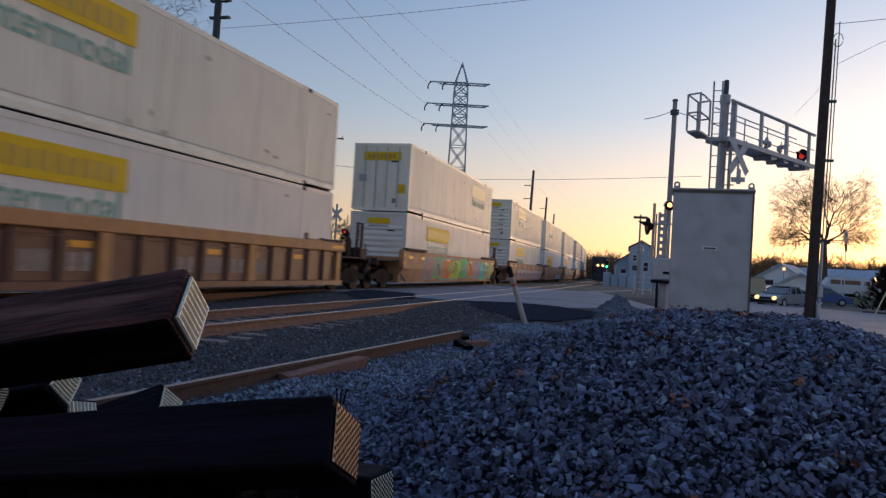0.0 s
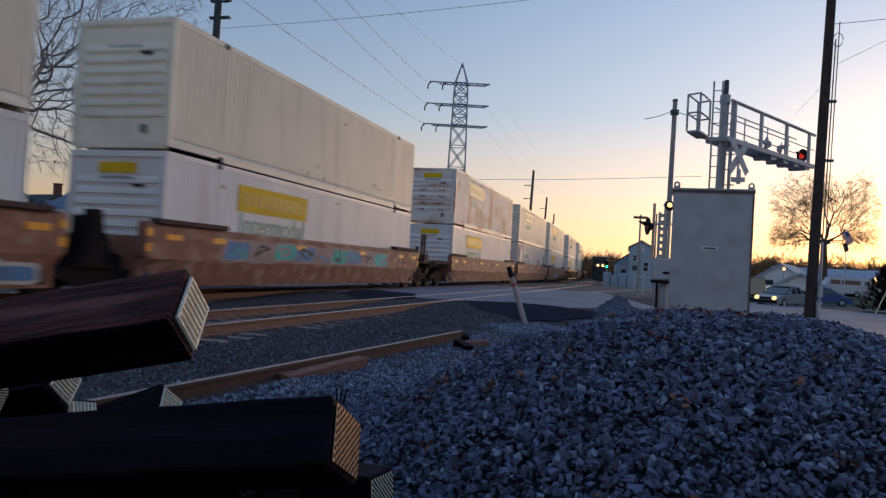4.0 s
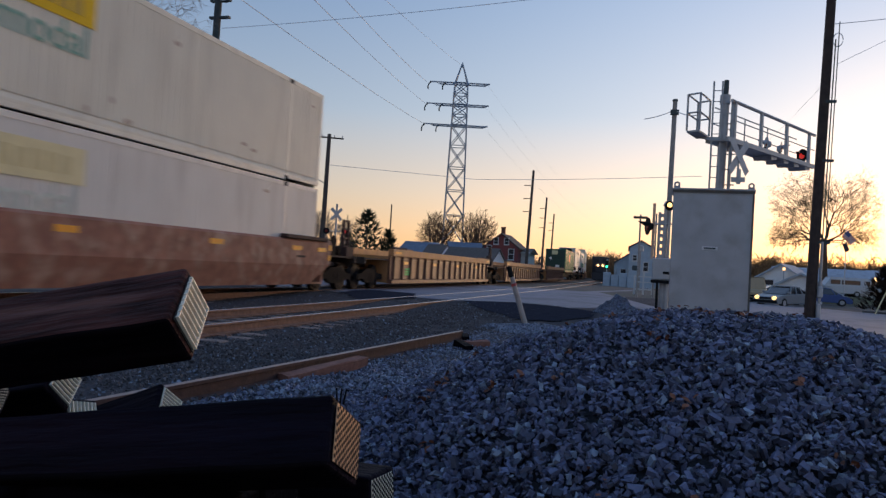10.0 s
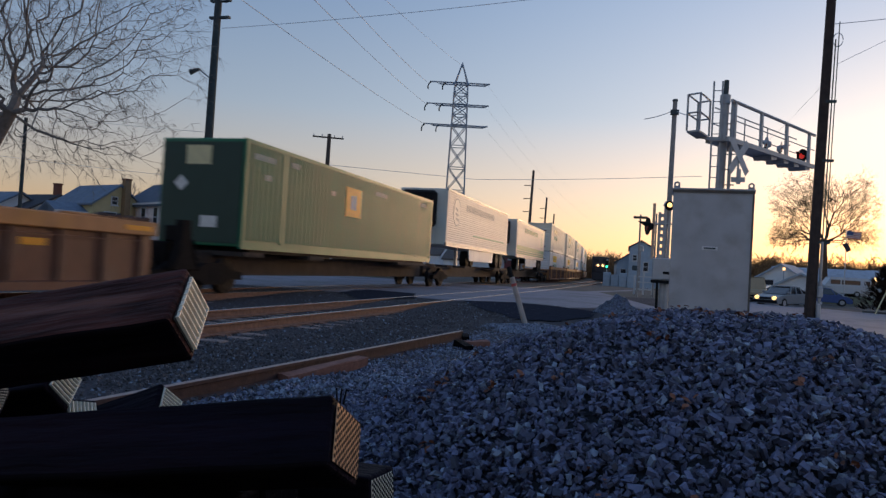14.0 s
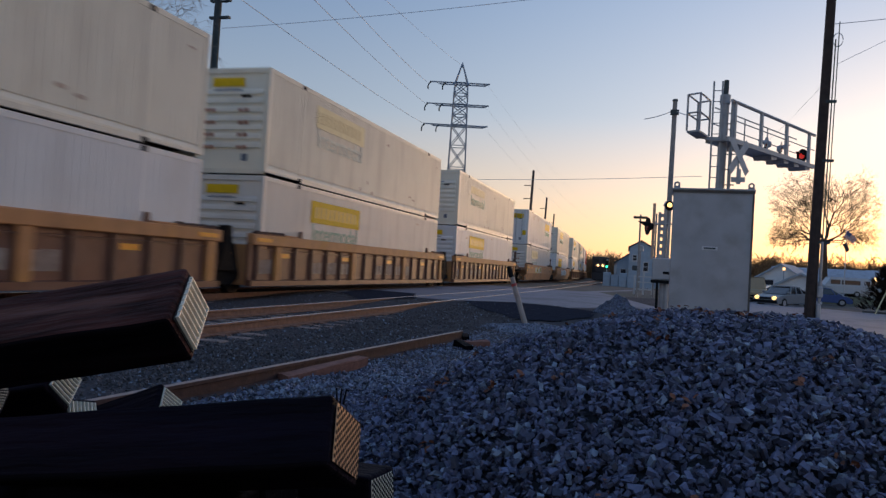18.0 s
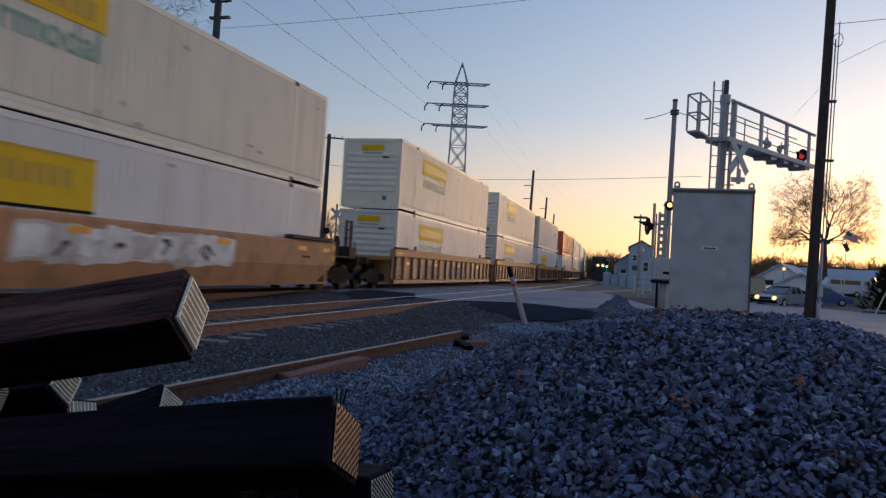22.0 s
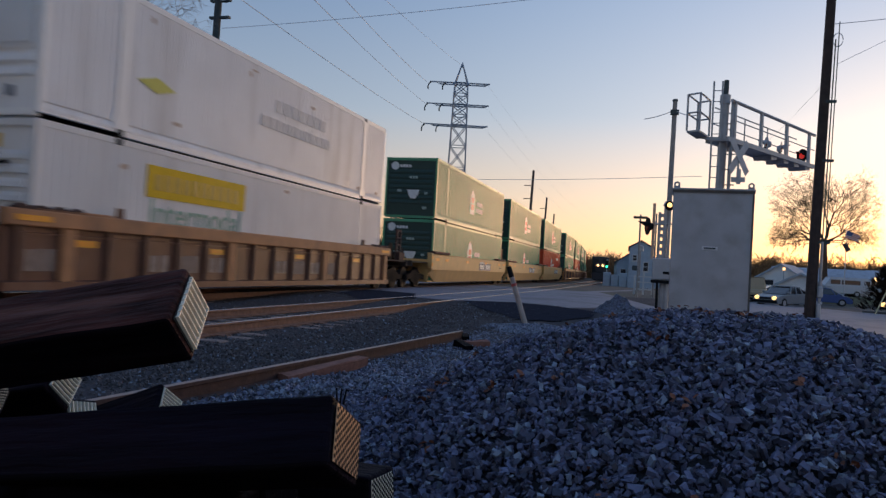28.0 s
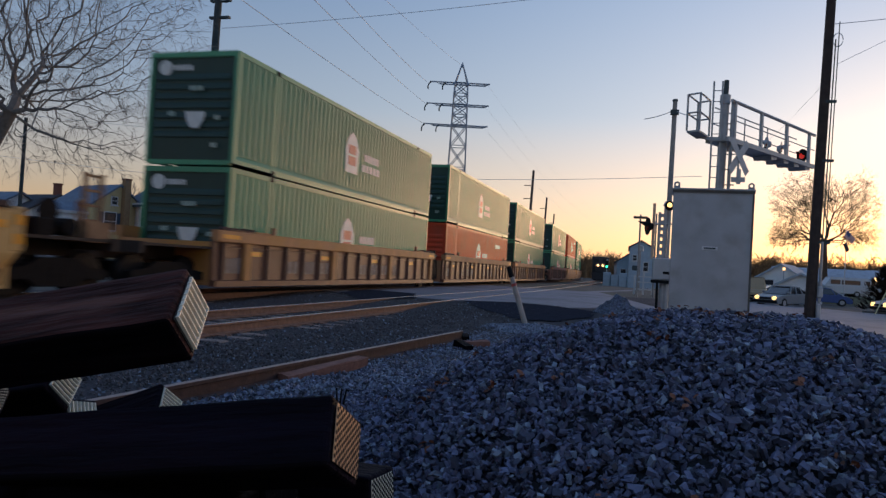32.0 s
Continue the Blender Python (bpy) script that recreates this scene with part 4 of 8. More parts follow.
def sprayed(y, w, z0, z1, lift, rng):
    """One sprayed block letter with uneven edges that follows the side's fold."""
    bm = B()
    n = 10
    lean, ph = rng.uniform(-0.14, 0.14), rng.uniform(0, 6.3)
    tops = [rng.uniform(-0.08, 0.0), rng.uniform(-0.10, 0.0)]
    feet = [rng.uniform(0.0, 0.08), rng.uniform(0.0, 0.10)]
    rows = []
    for i in range(n + 1):
        u = i / n
        soft = 0.10 * max(0.0, abs(2 * u - 1) - 0.8) / 0.2
        a = z1 + (z1 - z0) * (tops[0] + (tops[1] - tops[0]) * u - soft + 0.02 * math.sin(9 * u + ph))
        b = z0 + (z1 - z0) * (feet[0] + (feet[1] - feet[0]) * u + soft + 0.02 * math.cos(8 * u + ph))
        row = []
        for k in range(7):
            z = b + (a - b) * k / 6
            row.append(bm.verts.new((side_x(z) + lift, y + (u - 0.5) * w + lean * (k / 6 - 0.5), z)))
        rows.append(row)
    for r0, r1 in zip(rows, rows[1:]):
        for k in range(6):
            bm.faces.new((r0[k], r1[k], r1[k + 1], r0[k + 1]))
    return bm


def stroke(y, w, z0, z1, lift, rng):
    """A sprayed zigzag line over a letter."""
    bm = B()
    pts = [(y + w * rng.uniform(-0.36, 0.36), z0 + (z1 - z0) * rng.uniform(0.15, 0.85)) for _ in range(5)]
    for k, ((ya, za), (yb, zb)) in enumerate(zip(pts, pts[1:])):
        d = Vector((yb - ya, zb - za))
        q = Vector((-d.y, d.x)).normalized() * 0.035
        rows = []
        for i in range(5):
            u = i / 4
            row = []
            for sgn in (-1, 1):
                zz = za + d.y * u + sgn * q.y
                row.append(bm.verts.new((side_x(zz) + lift + 0.0006 * k, ya + d.x * u + sgn * q.x, zz)))
            rows.append(row)
        for r0, r1 in zip(rows, rows[1:]):
            bm.faces.new((r0[0], r1[0], r1[1], r0[1]))
    return bm


def graffiti(car, y0, y1, z0, z1, colours, seed, n):
    """A row of sprayed block letters, each over a wider outline and with dark strokes on it."""
    rng = random.Random(seed)
    p = (y1 - y0) / n
    for k in range(n):
        w = p * rng.uniform(0.95, 1.2)
        y = y0 + (k + 0.5) * p
        a, b = z0 + (z1 - z0) * rng.uniform(0, 0.12), z1 - (z1 - z0) * rng.uniform(0, 0.12)
        state = rng.randrange(9999)
        edge = colours[(k * 3 + 1) % len(colours)]
        part("graffiti_outline", sprayed(y, w * 1.1, a - 0.03, min(1.515, b + 0.03), 0.004 + 0.002 * (k % 2), random.Random(state)), "spray%d" % edge, car, "sprayed outline")
        part("graffiti", sprayed(y, w * 0.88, a + 0.05, b - 0.05, 0.009 + 0.002 * (k % 2), random.Random(state)), "spray%d" % colours[k % len(colours)], car, "sprayed graffiti letter")
        part("graffiti_stroke", stroke(y, w, a, b, 0.014 + 0.002 * (k % 2), random.Random(state + 1)), "spray%d" % (11 if k % 2 else colours[(k + 2) % len(colours)]), car, "sprayed line")


# y from, y to, foot, top, colours, letters
GRAFFITI = {29.1: (-6.0, 8.2, 0.28, 1.51, (7, 8, 2, 10, 1, 2, 3, 0, 6), 9), 52.3: (-5.0, 8.3, 0.34, 1.1, (3, 8, 3, 7, 3), 14), 71.8: (2.0, 8.3, 0.30, 0.74, (4, 5, 4), 7), 91.5: (-6, 5, 0.8, 1.46, (4, 7, 0), 9), 153.2: (-2.6, 1, 0.38, 0.85, (5, 8), 5), 434.5: (-3.4, 3.0, 0.66, 1.46, (9, 5, 9, 9, 5), 9), 411.9: (-4, 0, 0.85, 1.45, (5, 6), 4), 579.95: (1.0, 3.0, 0.9, 1.4, (5,), 5)}
CAR_TEXT = {"car_orange": "orange-yellow", "car_tan": "weathered tan", "car_brown": "weathered red-brown", "car_yellow": "yellow"}


def well_car(kind, mat, before, after, empty=False):
    """A well car with its middle at y = 0; before and after are the distances to the neighbours' middles."""
    ribbed = kind == "ribbed"
    label = CAR_TEXT[mat] + (" steel well car with upright side ribs" if ribbed else " steel well car with smooth sloping sides") + (", empty" if empty else ", loaded with containers")
    c = thing("well_car", label, "railway car", "cars of the train")
    if ribbed:
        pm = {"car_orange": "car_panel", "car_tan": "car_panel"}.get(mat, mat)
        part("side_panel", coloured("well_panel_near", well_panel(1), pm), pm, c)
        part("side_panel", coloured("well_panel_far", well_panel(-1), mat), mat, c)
        part("top_chord", coloured("chord_top", chord_top, mat), mat, c, "side rail along the top")
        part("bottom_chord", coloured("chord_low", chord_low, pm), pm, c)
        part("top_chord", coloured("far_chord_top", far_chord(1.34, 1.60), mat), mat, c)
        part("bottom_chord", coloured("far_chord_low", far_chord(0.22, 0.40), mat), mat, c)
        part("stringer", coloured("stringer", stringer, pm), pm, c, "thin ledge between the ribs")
        # thin ribs carry their shade in a browner, darker colour than the wide ones
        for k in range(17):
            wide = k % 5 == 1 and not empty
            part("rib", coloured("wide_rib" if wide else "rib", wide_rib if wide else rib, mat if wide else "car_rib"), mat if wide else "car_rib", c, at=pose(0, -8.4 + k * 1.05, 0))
        for y in (-6.87, -2.67, 1.53, 5.73):
            side_plate(c, "reflector", lambda: plate(0.55, 0.13), "reflector_orange", y, 1.06, "reflector", "orange reflector strip", 1.398)
        for y in (-Y_WELL + 0.55, Y_WELL - 0.55):
            side_plate(c, "chord_reflector", lambda: plate(0.75, 0.10), "reflector_orange", y, 1.45, "reflector", "orange reflector strip on the side rail", 1.522)
            part("chord_lip", coloured("chord_lip", chord_lip, "guide_dark"), "guide_dark", c, "dark worn ledge on the side rail", pose(0, y * 0.955, 0))
    else:
        part("side_panel", coloured("well_side_near", well_side(1), mat), mat, c)
        part("side_panel", coloured("well_side_far", well_side(-1), mat), mat, c)
        for y in (-7.9, -6.2, -2.0, 2.6, 6.6, 8.2):
            side_plate(c, "reflector", lambda: plate(0.42, 0.15), "reflector_orange", y, 1.32, "reflector", "orange reflector strip", 1.502)
        side_plate(c, "stencil_dark", lambda: plate(0.5, 0.06), "spine_dark", 6.9, 1.08, "stencil", "dark stencilled line", 1.502)
        for y in (-Y_WELL + 0.02, Y_WELL - 0.02):
            ep = part("end_post", coloured("end_post", end_post, mat), mat, c, "rounded post at the side's end", pose(0, y, 0))
            for z in (1.08, 1.40):
                part("reflector", coloured("post_reflector", lambda: plate(0.17, 0.17), "reflector_orange"), "reflector_orange", ep, "orange reflector square", pose(1.513, 0, z))
        if mat == "car_yellow":
            for y in (1.6, 3.2):
                lp = part("lettered_panel", coloured("lettered_panel", lambda: plate(1.45, 0.40), "letter_slate"), "letter_slate", c, "dark framed lettering panel", pose(1.502, y, 1.10))
                part("lettering", coloured("lettered_bars", lambda: bars(6, 1.1, 0.26, 0.35), "letter_white"), "letter_white", lp, "white unreadable lettering", pose(0.006, 0, 0))
    if ribbed and not empty:
        for k, n in ((0, 3), (3, 2), (4, 3), (5, 2), (8, 2), (9, 3), (10, 2), (11, 3)):
            side_plate(c, "car_stencil%d" % n, lambda: bars(n, 0.66, 0.30 + 0.03 * n, 0.3), "stencil", -7.875 + 1.05 * k, 0.74, "stencil", "pale stencilled lettering", 1.398)
        for y in (-6.1, 6.1):
            part("chord_peg", coloured("chord_peg", lambda: prism(B(), [(-0.09, 1.60), (0.09, 1.60), (0.05, 1.80), (-0.05, 1.80)], 'x', 1.42, 1.50), "car_rib"), "car_rib", c, "upright peg on the side rail", pose(0, y, 0))
    for y in (-7.2, 7.2):
        part("container_guide", coloured("guide_low" if ribbed else "guide", (lambda: box(B(), 1.30, 1.50, -0.9, 0.9, 1.595, 1.64, 0.015)) if ribbed else guide, mat if ribbed else "guide_dark"), mat if ribbed else "guide_dark", c, "raised guide at the well's end", pose(0, y, 0))
    part("well_floor", coloured("well_floor", well_floor, mat), mat, c)
    for s, pitch in ((-1, before), (1, after)):
        part("bulkhead", coloured("well_bulkhead%d" % s, well_bulkhead(s), mat), mat, c)
        part("end_sill", coloured("end_gear_%d_%.1f" % (s, pitch / 2), end_gear(pitch / 2, s), "spine_dark"), "spine_dark", c, "sill and platform over the coupling")
    stand = "guide_tan" if mat == "car_yellow" else "guide_dark"
    if before > 21.2:
        truck(c, -before / 2 + 1.55)
    if after > 21.2:
        truck(c, after / 2 - 1.55)
        part("brake_tower", coloured("brake_tower", brake_tower, stand), stand, c, "tall stand with rungs over the coupling", pose(0, after / 2 - 0.75, 0))
        part("air_tank", coloured("air_tank", lambda: tube(B(), (0.35, 0, 0), (1.15, 0, 0), 0.16, n=12), "truck_iron"), "truck_iron", c, "dark air reservoir", pose(0, after / 2 - 1.35, 1.36))
        part("brake_wheel", coloured("brake_wheel", lambda: tube(B(), (1.12, 0, 0), (1.16, 0, 0), 0.24, n=16), "truck_iron"), "truck_iron", c, "round hand-brake wheel", pose(0, after / 2 - 1.9, 1.62))
        part("valve_box", coloured("valve_box", lambda: box(B(), 0.85, 1.22, -0.22, 0.22, 1.12, 1.5, 0.03), "truck_iron"), "truck_iron", c, "dark valve box", pose(0, after / 2 - 2.0, 0))
    else:
        truck(c, after / 2)
        part("joint_gear", coloured("joint_gear", joint_gear, "truck_iron"), "truck_iron", c, "dark gear over the shared truck", pose(0, after / 2, 0))
        if mat == "car_yellow":
            part("brake_tower", coloured("brake_tower", brake_tower, stand), stand, c, "brown stand with rungs over the coupling", pose(0, after / 2, 0))
    return c


def spine_car(before, after):
    c = thing("flat_car", "weathered brown spine flat car carrying a road trailer", "railway car", "cars of the train")
    hp0, hp1 = before / 2, after / 2
    bm = B()
    box(bm, -0.5, 0.5, -hp0 + 0.25, hp1 - 0.25, 0.45, 1.05)
    part("spine", bm, "spine_dark", c)
    for y in (-7.6, -4.0, 4.2, 7.4):
        part("cross_platform", box(B(), -1.45, 1.45, y - 0.5, y + 0.5, 0.98, 1.096), "spine_dark", c)
    for x in (0.95, -1.45):
        part("wheel_track", box(B(), x, x + 0.5, 3.3, 8.6, 0.984, 1.1), "spine_dark", c, "dark wheel track")
    bm = B()
    box(bm, -0.13, 0.13, hp1 - 0.3, hp1 + 0.02, 0.78, 1.0)
    part("coupler", bm, "truck_iron", c)
    truck(c, -hp0 + 1.3)
    if after > 19.8:
        truck(c, hp1 - 1.3)
    return c


def slanted_bars():
    """Three stepped, leaning strokes of a badge."""
    bm = B()
    for k in range(3):
        z = 0.26 - 0.26 * k
        prism(bm, [(-0.36 + 0.1 * k, z), (0.16 + 0.1 * k, z - 0.10), (0.16 + 0.1 * k, z - 0.22), (-0.36 + 0.1 * k, z - 0.12)], 'x', 0, 0.006)
    return bm


def trailer(reefer, variant=0):
    """A road trailer with its tyres' feet at z = 0."""
    t = thing("road_trailer", "white ribbed refrigerated road trailer on a flat car" if reefer else "green corrugated box trailer with a yellow badge on a flat car", "trailer", "trailers on the train")
    mat = "white_paint" if reefer else "green_trailer"
    z0, z1 = (1.0, 3.85) if reefer else (0.12, 2.95)
    bm = B()
    box(bm, -1.27, 1.27, -HALF + 0.05, HALF, z0, z1, 0.03)
    part("box", bm, mat, t)
    bm = B()
    if reefer:
        bm.free()
        bm = None
        for k in range(22):
            part("side_rib", coloured("trailer_rib", lambda: prism(B(), [(1.268, 0), (1.279, 0.02), (1.279, 0.06), (1.268, 0.08)], 'y', -HALF + 0.2, HALF - 0.1), mat), mat, t, at=pose(0, 0, z0 + 0.25 + k * 0.112))
    else:
        corrugated(1.305, -HALF + 0.1, HALF - 0.1, z0 + 0.2, z1 - 0.1, 0.03, 0.26, bm, 1)
        for s in (-HALF + 0.1, -HALF + 2.1, HALF - 2.1, HALF - 0.1):
            part("side_post", box(B(), 1.26, 1.31, s - 0.07, s + 0.07, z0 + 0.145, z1 - 0.105), mat, t)
    if bm:
        part("side_sheet", bm, mat, t)
    for za, zb in ((z0 - 0.05, z0 + 0.14), (z1 - 0.1, z1 + 0.005)):
        part("side_rail", box(B(), 1.2, 1.30, -HALF + 0.03, HALF + 0.01, za, zb), "galv" if reefer else "green_trailer", t, "metal rail along the side")
    if reefer:
        bm = box(B(), -1.05, 0.75, -HALF - 0.5, -HALF + 0.05, z0 + 0.9, z1 - 0.15, 0.12)
        part("cooling_unit", bm, "black", t, "dark cooling unit on the front")
        for y in (4.9, 6.2):
            for x in (1.02, -1.02):
                bm = tube(B(), (x - 0.22, y, 0.5), (x + 0.22, y, 0.5), 0.5, n=24)
                w = part("tyre", bm, "black", t, "black double tyre")
                part("rim", tube(B(), (x - 0.23, y, 0.5), (x + 0.23, y, 0.5), 0.17, n=14), "rim_rust", w, "dark steel rim")
        part("axle_frame", box(B(), -0.9, 0.9, 4.2, 7.0, 0.6, 1.0), "black", t)
        bm = prism(B(), [(-2.6, 0.30), (3.6, 0.30), (3.75, 0.95), (-2.9, 0.95)], 'x', 1.17, 1.21)
        part("side_skirt", bm, "white_cool", t, "white aerodynamic side skirt")
        for x in (-0.8, 0.8):
            part("landing_leg", box(B(), x - 0.08, x + 0.08, -4.3, -4.1, 0.0, 1.0), "galv", t)
        ink = "badge_green" if variant else "letter_grey"
        yb = HALF - 1.9 if variant else -HALF + 1.9
        side_plate(t, "ring", lambda: tube(B(), (0, 0, 0), (0.004, 0, 0), 0.74, n=28), ink, yb, z0 + 1.8, "round_badge", "round lettered badge", 1.280)
        side_plate(t, "ring_in", lambda: tube(B(), (0, 0, 0), (0.004, 0, 0), 0.67, n=28), "white_paint", yb, z0 + 1.8, "round_badge_field", "", 1.2845)
        side_plate(t, "ring_bars", lambda: slanted_bars(), ink, yb, z0 + 1.8, "badge_mark", "", 1.289)
        side_plate(t, "reefer_text", lambda: bars(18, 7.5, 0.36, 0.45), ink, -0.4, z0 + 2.2, "lettering", "worn lettering", 1.280)
        if variant:
            for k, (z, h) in enumerate(((0.72, 0.34), (0.44, 0.12), (0.27, 0.12))):
                side_plate(t, "reefer_band%d" % k, lambda: plate(15.6, h), "badge_green", 0.05, z0 + z, "green_stripe", "green stripe", 1.280)
        else:
            side_plate(t, "reefer_band", lambda: plate(9.0, 0.07), "badge_green", 2.2, z0 + 0.75, "green_stripe", "thin green stripe", 1.280)
    else:
        side_plate(t, "badge_yellow", lambda: plate(1.3, 1.0), "reflector_orange", -HALF + 7.0, 1.95, "yellow_badge", "yellow badge", 1.308)
        side_plate(t, "badge_bars", lambda: bars(2, 0.5, 0.5), "badge_blue", -HALF + 7.0, 1.95, "badge_mark", "", 1.32)
        # the front's shade is put into its colour, darker than the side's green
        part("front_wall", coloured("front_green", lambda: box(B(), -1.2, 1.2, -HALF + 0.02, -HALF + 0.055, 0.2, 2.85), "green_shade"), "green_shade", t)
        part("end_badge", coloured("end_b", lambda: plate(0.75, 0.5), "yellow_faded"), "yellow_faded", t, "faded yellow badge", pose(-0.1, -HALF + 0.018, 2.5, 0, 0, -90))
        for y, z, n, w in ((-HALF + 1.0, 2.55, 6, 1.1), (-HALF + 1.2, 2.05, 2, 0.35), (-HALF + 2.7, 2.6, 3, 0.5), (-HALF + 5.4, 2.1, 1, 0.35), (-HALF + 9.6, 2.5, 8, 1.2), (HALF - 1.4, 2.6, 4, 0.8)):
            side_plate(t, "side_note_%d_%.2f" % (n, w), lambda: bars(n, w, 0.16), "letter_worn", y, z, "lettering", "worn white lettering", 1.308)
        part("end_plate", coloured("end_p", lambda: plate(0.5, 0.3), "letter_white"), "letter_white", t, "white plate", pose(0.3, -HALF + 0.018, 0.75, 0, 0, -90))
        part("end_diamond", coloured("end_d", lambda: plate(0.3, 0.3), "letter_white"), "letter_white", t, "white diamond plate", pose(-0.6, -HALF + 0.018, 1.75, 0, 0, -90) @ Matrix.Rotation(radians(45), 4, 'X'))
        part("underframe", box(B(), -1.2, 1.2, -7.5, 7.5, -0.02, 0.12), "black", t)
    return t


WP, WG, WH, W, WC, WR, G, R, O = "white_pinkish", "white_grey", "white_cream", "white_paint", "white_cool", "white_rusty", "green_paint", "red_paint", "orange_paint"
# front end's metres along the line at 0 s; car; lower and upper load as (colour, style)
TRAIN = [
    (-17.5, "ribbed", "car_orange", (W, "brand"), (WH, "brand")),
    (5.6, "ribbed", "car_orange", (W, "brand"), (WH, "brand")),
    (29.1, "smooth", "car_tan", (W, "brand"), (WH, "doors")),
    (52.3, "smooth", "car_brown", (W, "brand"), (WH, "faded")),
    (71.8, "smooth", "car_brown", (WC, "solid"), (WH, "words")),
    (91.5, "smooth", "car_brown", (WC, "brand"), (WH, "plain")),
    (114.6, "smooth", "car_brown", (WC, "brand"), (WR, "faded")),
    (134.0, "smooth", "car_brown", (WP, "patched"), (WH, "faded")),
    (153.2, "smooth", "car_brown", (W, "brand"), (WH, "brand")),
    (176.4, "ribbed", "car_tan", (W, "brand"), (WH, "brand")),
    (199.8, "smooth", "car_brown", (W, "faded"), (WH, "brand")),
    (223.1, "ribbed", "car_orange", None, None),
    (246.3, "ribbed", "car_tan", None, None),
    (269.6, "ribbed", "car_orange", None, None),
    (289.9, "spine", "", "box", None),
    (308.6, "spine", "", "reefer", None),
    (328.5, "spine", "", "reefer_green", None),
    (350.1, "ribbed", "car_orange", (WC, "brand"), (WH, "words")),
    (369.0, "ribbed", "car_orange", (W, "brand"), (WH, "faded")),
    (388.7, "ribbed", "car_orange", (WC, "brand"), (WH, "words")),
    (411.9, "smooth", "car_tan", (W, "faded"), (WC, "doors")),
    (434.5, "smooth", "car_tan", (WC, "solid"), (WH, "brand")),
    (457.7, "ribbed", "car_orange", (W, "brand"), (WH, "brand")),
    (477.3, "ribbed", "car_orange", (W, "brand"), (WH, "brand")),
    (496.7, "ribbed", "car_orange", (WC, "solid"), (WP, "mark")),
    (519.5, "ribbed", "car_orange", (W, "faded"), (O, "diamonds")),
    (538.3, "ribbed", "car_tan", (W, "brand"), (WH, "faded")),
    (556.85, "ribbed", "car_tan", (WC, "brand"), (WG, "reefer")),
    (579.95, "smooth", "car_yellow", (G, "green"), (G, "green")),
    (598.8, "smooth", "car_yellow", (G, "green"), (G, "green")),
    (617.8, "smooth", "car_yellow", (R, "red"), (G, "green")),
    (640.9, "ribbed", "car_orange", (G, "green"), (G, "green")),
    (660.2, "ribbed", "car_tan", (R, "red"), (G, "green")),
    (679.4, "ribbed", "car_tan", (G, "green"), (G, "green")),
    (702.7, "ribbed", "car_brown", (G, "green"), (G, "green")),
    (722.2, "smooth", "car_tan", (G, "green"), (R, "red")),
    (741.7, "smooth", "car_tan", (G, "green"), (G, "green")),
]
PROTO = {}


def make(key, build):
    """First call builds the thing; later ones copy it with its parts."""
    if key not in PROTO:
        PROTO[key] = build()
        return PROTO[key]
    return copy_thing(PROTO[key], Matrix.Identity(4))


def build_train():
    for i, (s, kind, mat, low, high) in enumerate(TRAIN):
        before = s - TRAIN[i - 1][0] if i else 23.2
        after = TRAIN[i + 1][0] - s if i + 1 < len(TRAIN) else 19.4
        mid = s + HALF
        if kind == "spine":
            MOVERS.append((spine_car(before, after), mid, 0.0))
            MOVERS.append((make("trailer_" + low, lambda: trailer(low != "box", int(low == "reefer_green"))), mid, 1.10))
            continue
        car = well_car(kind, mat, before, after, low is None)
        MOVERS.append((car, mid, 0.0))
        if s == 223.1:
            for z in (0.59, 0.70, 0.81):
                side_plate(car, "green_line", lambda: plate(0.58, 0.08), "spray1", -6.62, z, "lettering", "bright green unreadable lettering", 1.398)
        if s in GRAFFITI:
            y0, y1, za, zb, cols, n = GRAFFITI[s]
            graffiti(car, y0, y1, za, zb, cols, int(s), n)
        for load, z in ((low, 0.30), (high, 3.25)):
            if load:
                MOVERS.append((make("con_%s_%s_%s" % (*load, z > 1), lambda: container(*load, z > 1)), mid, z))


build_train()


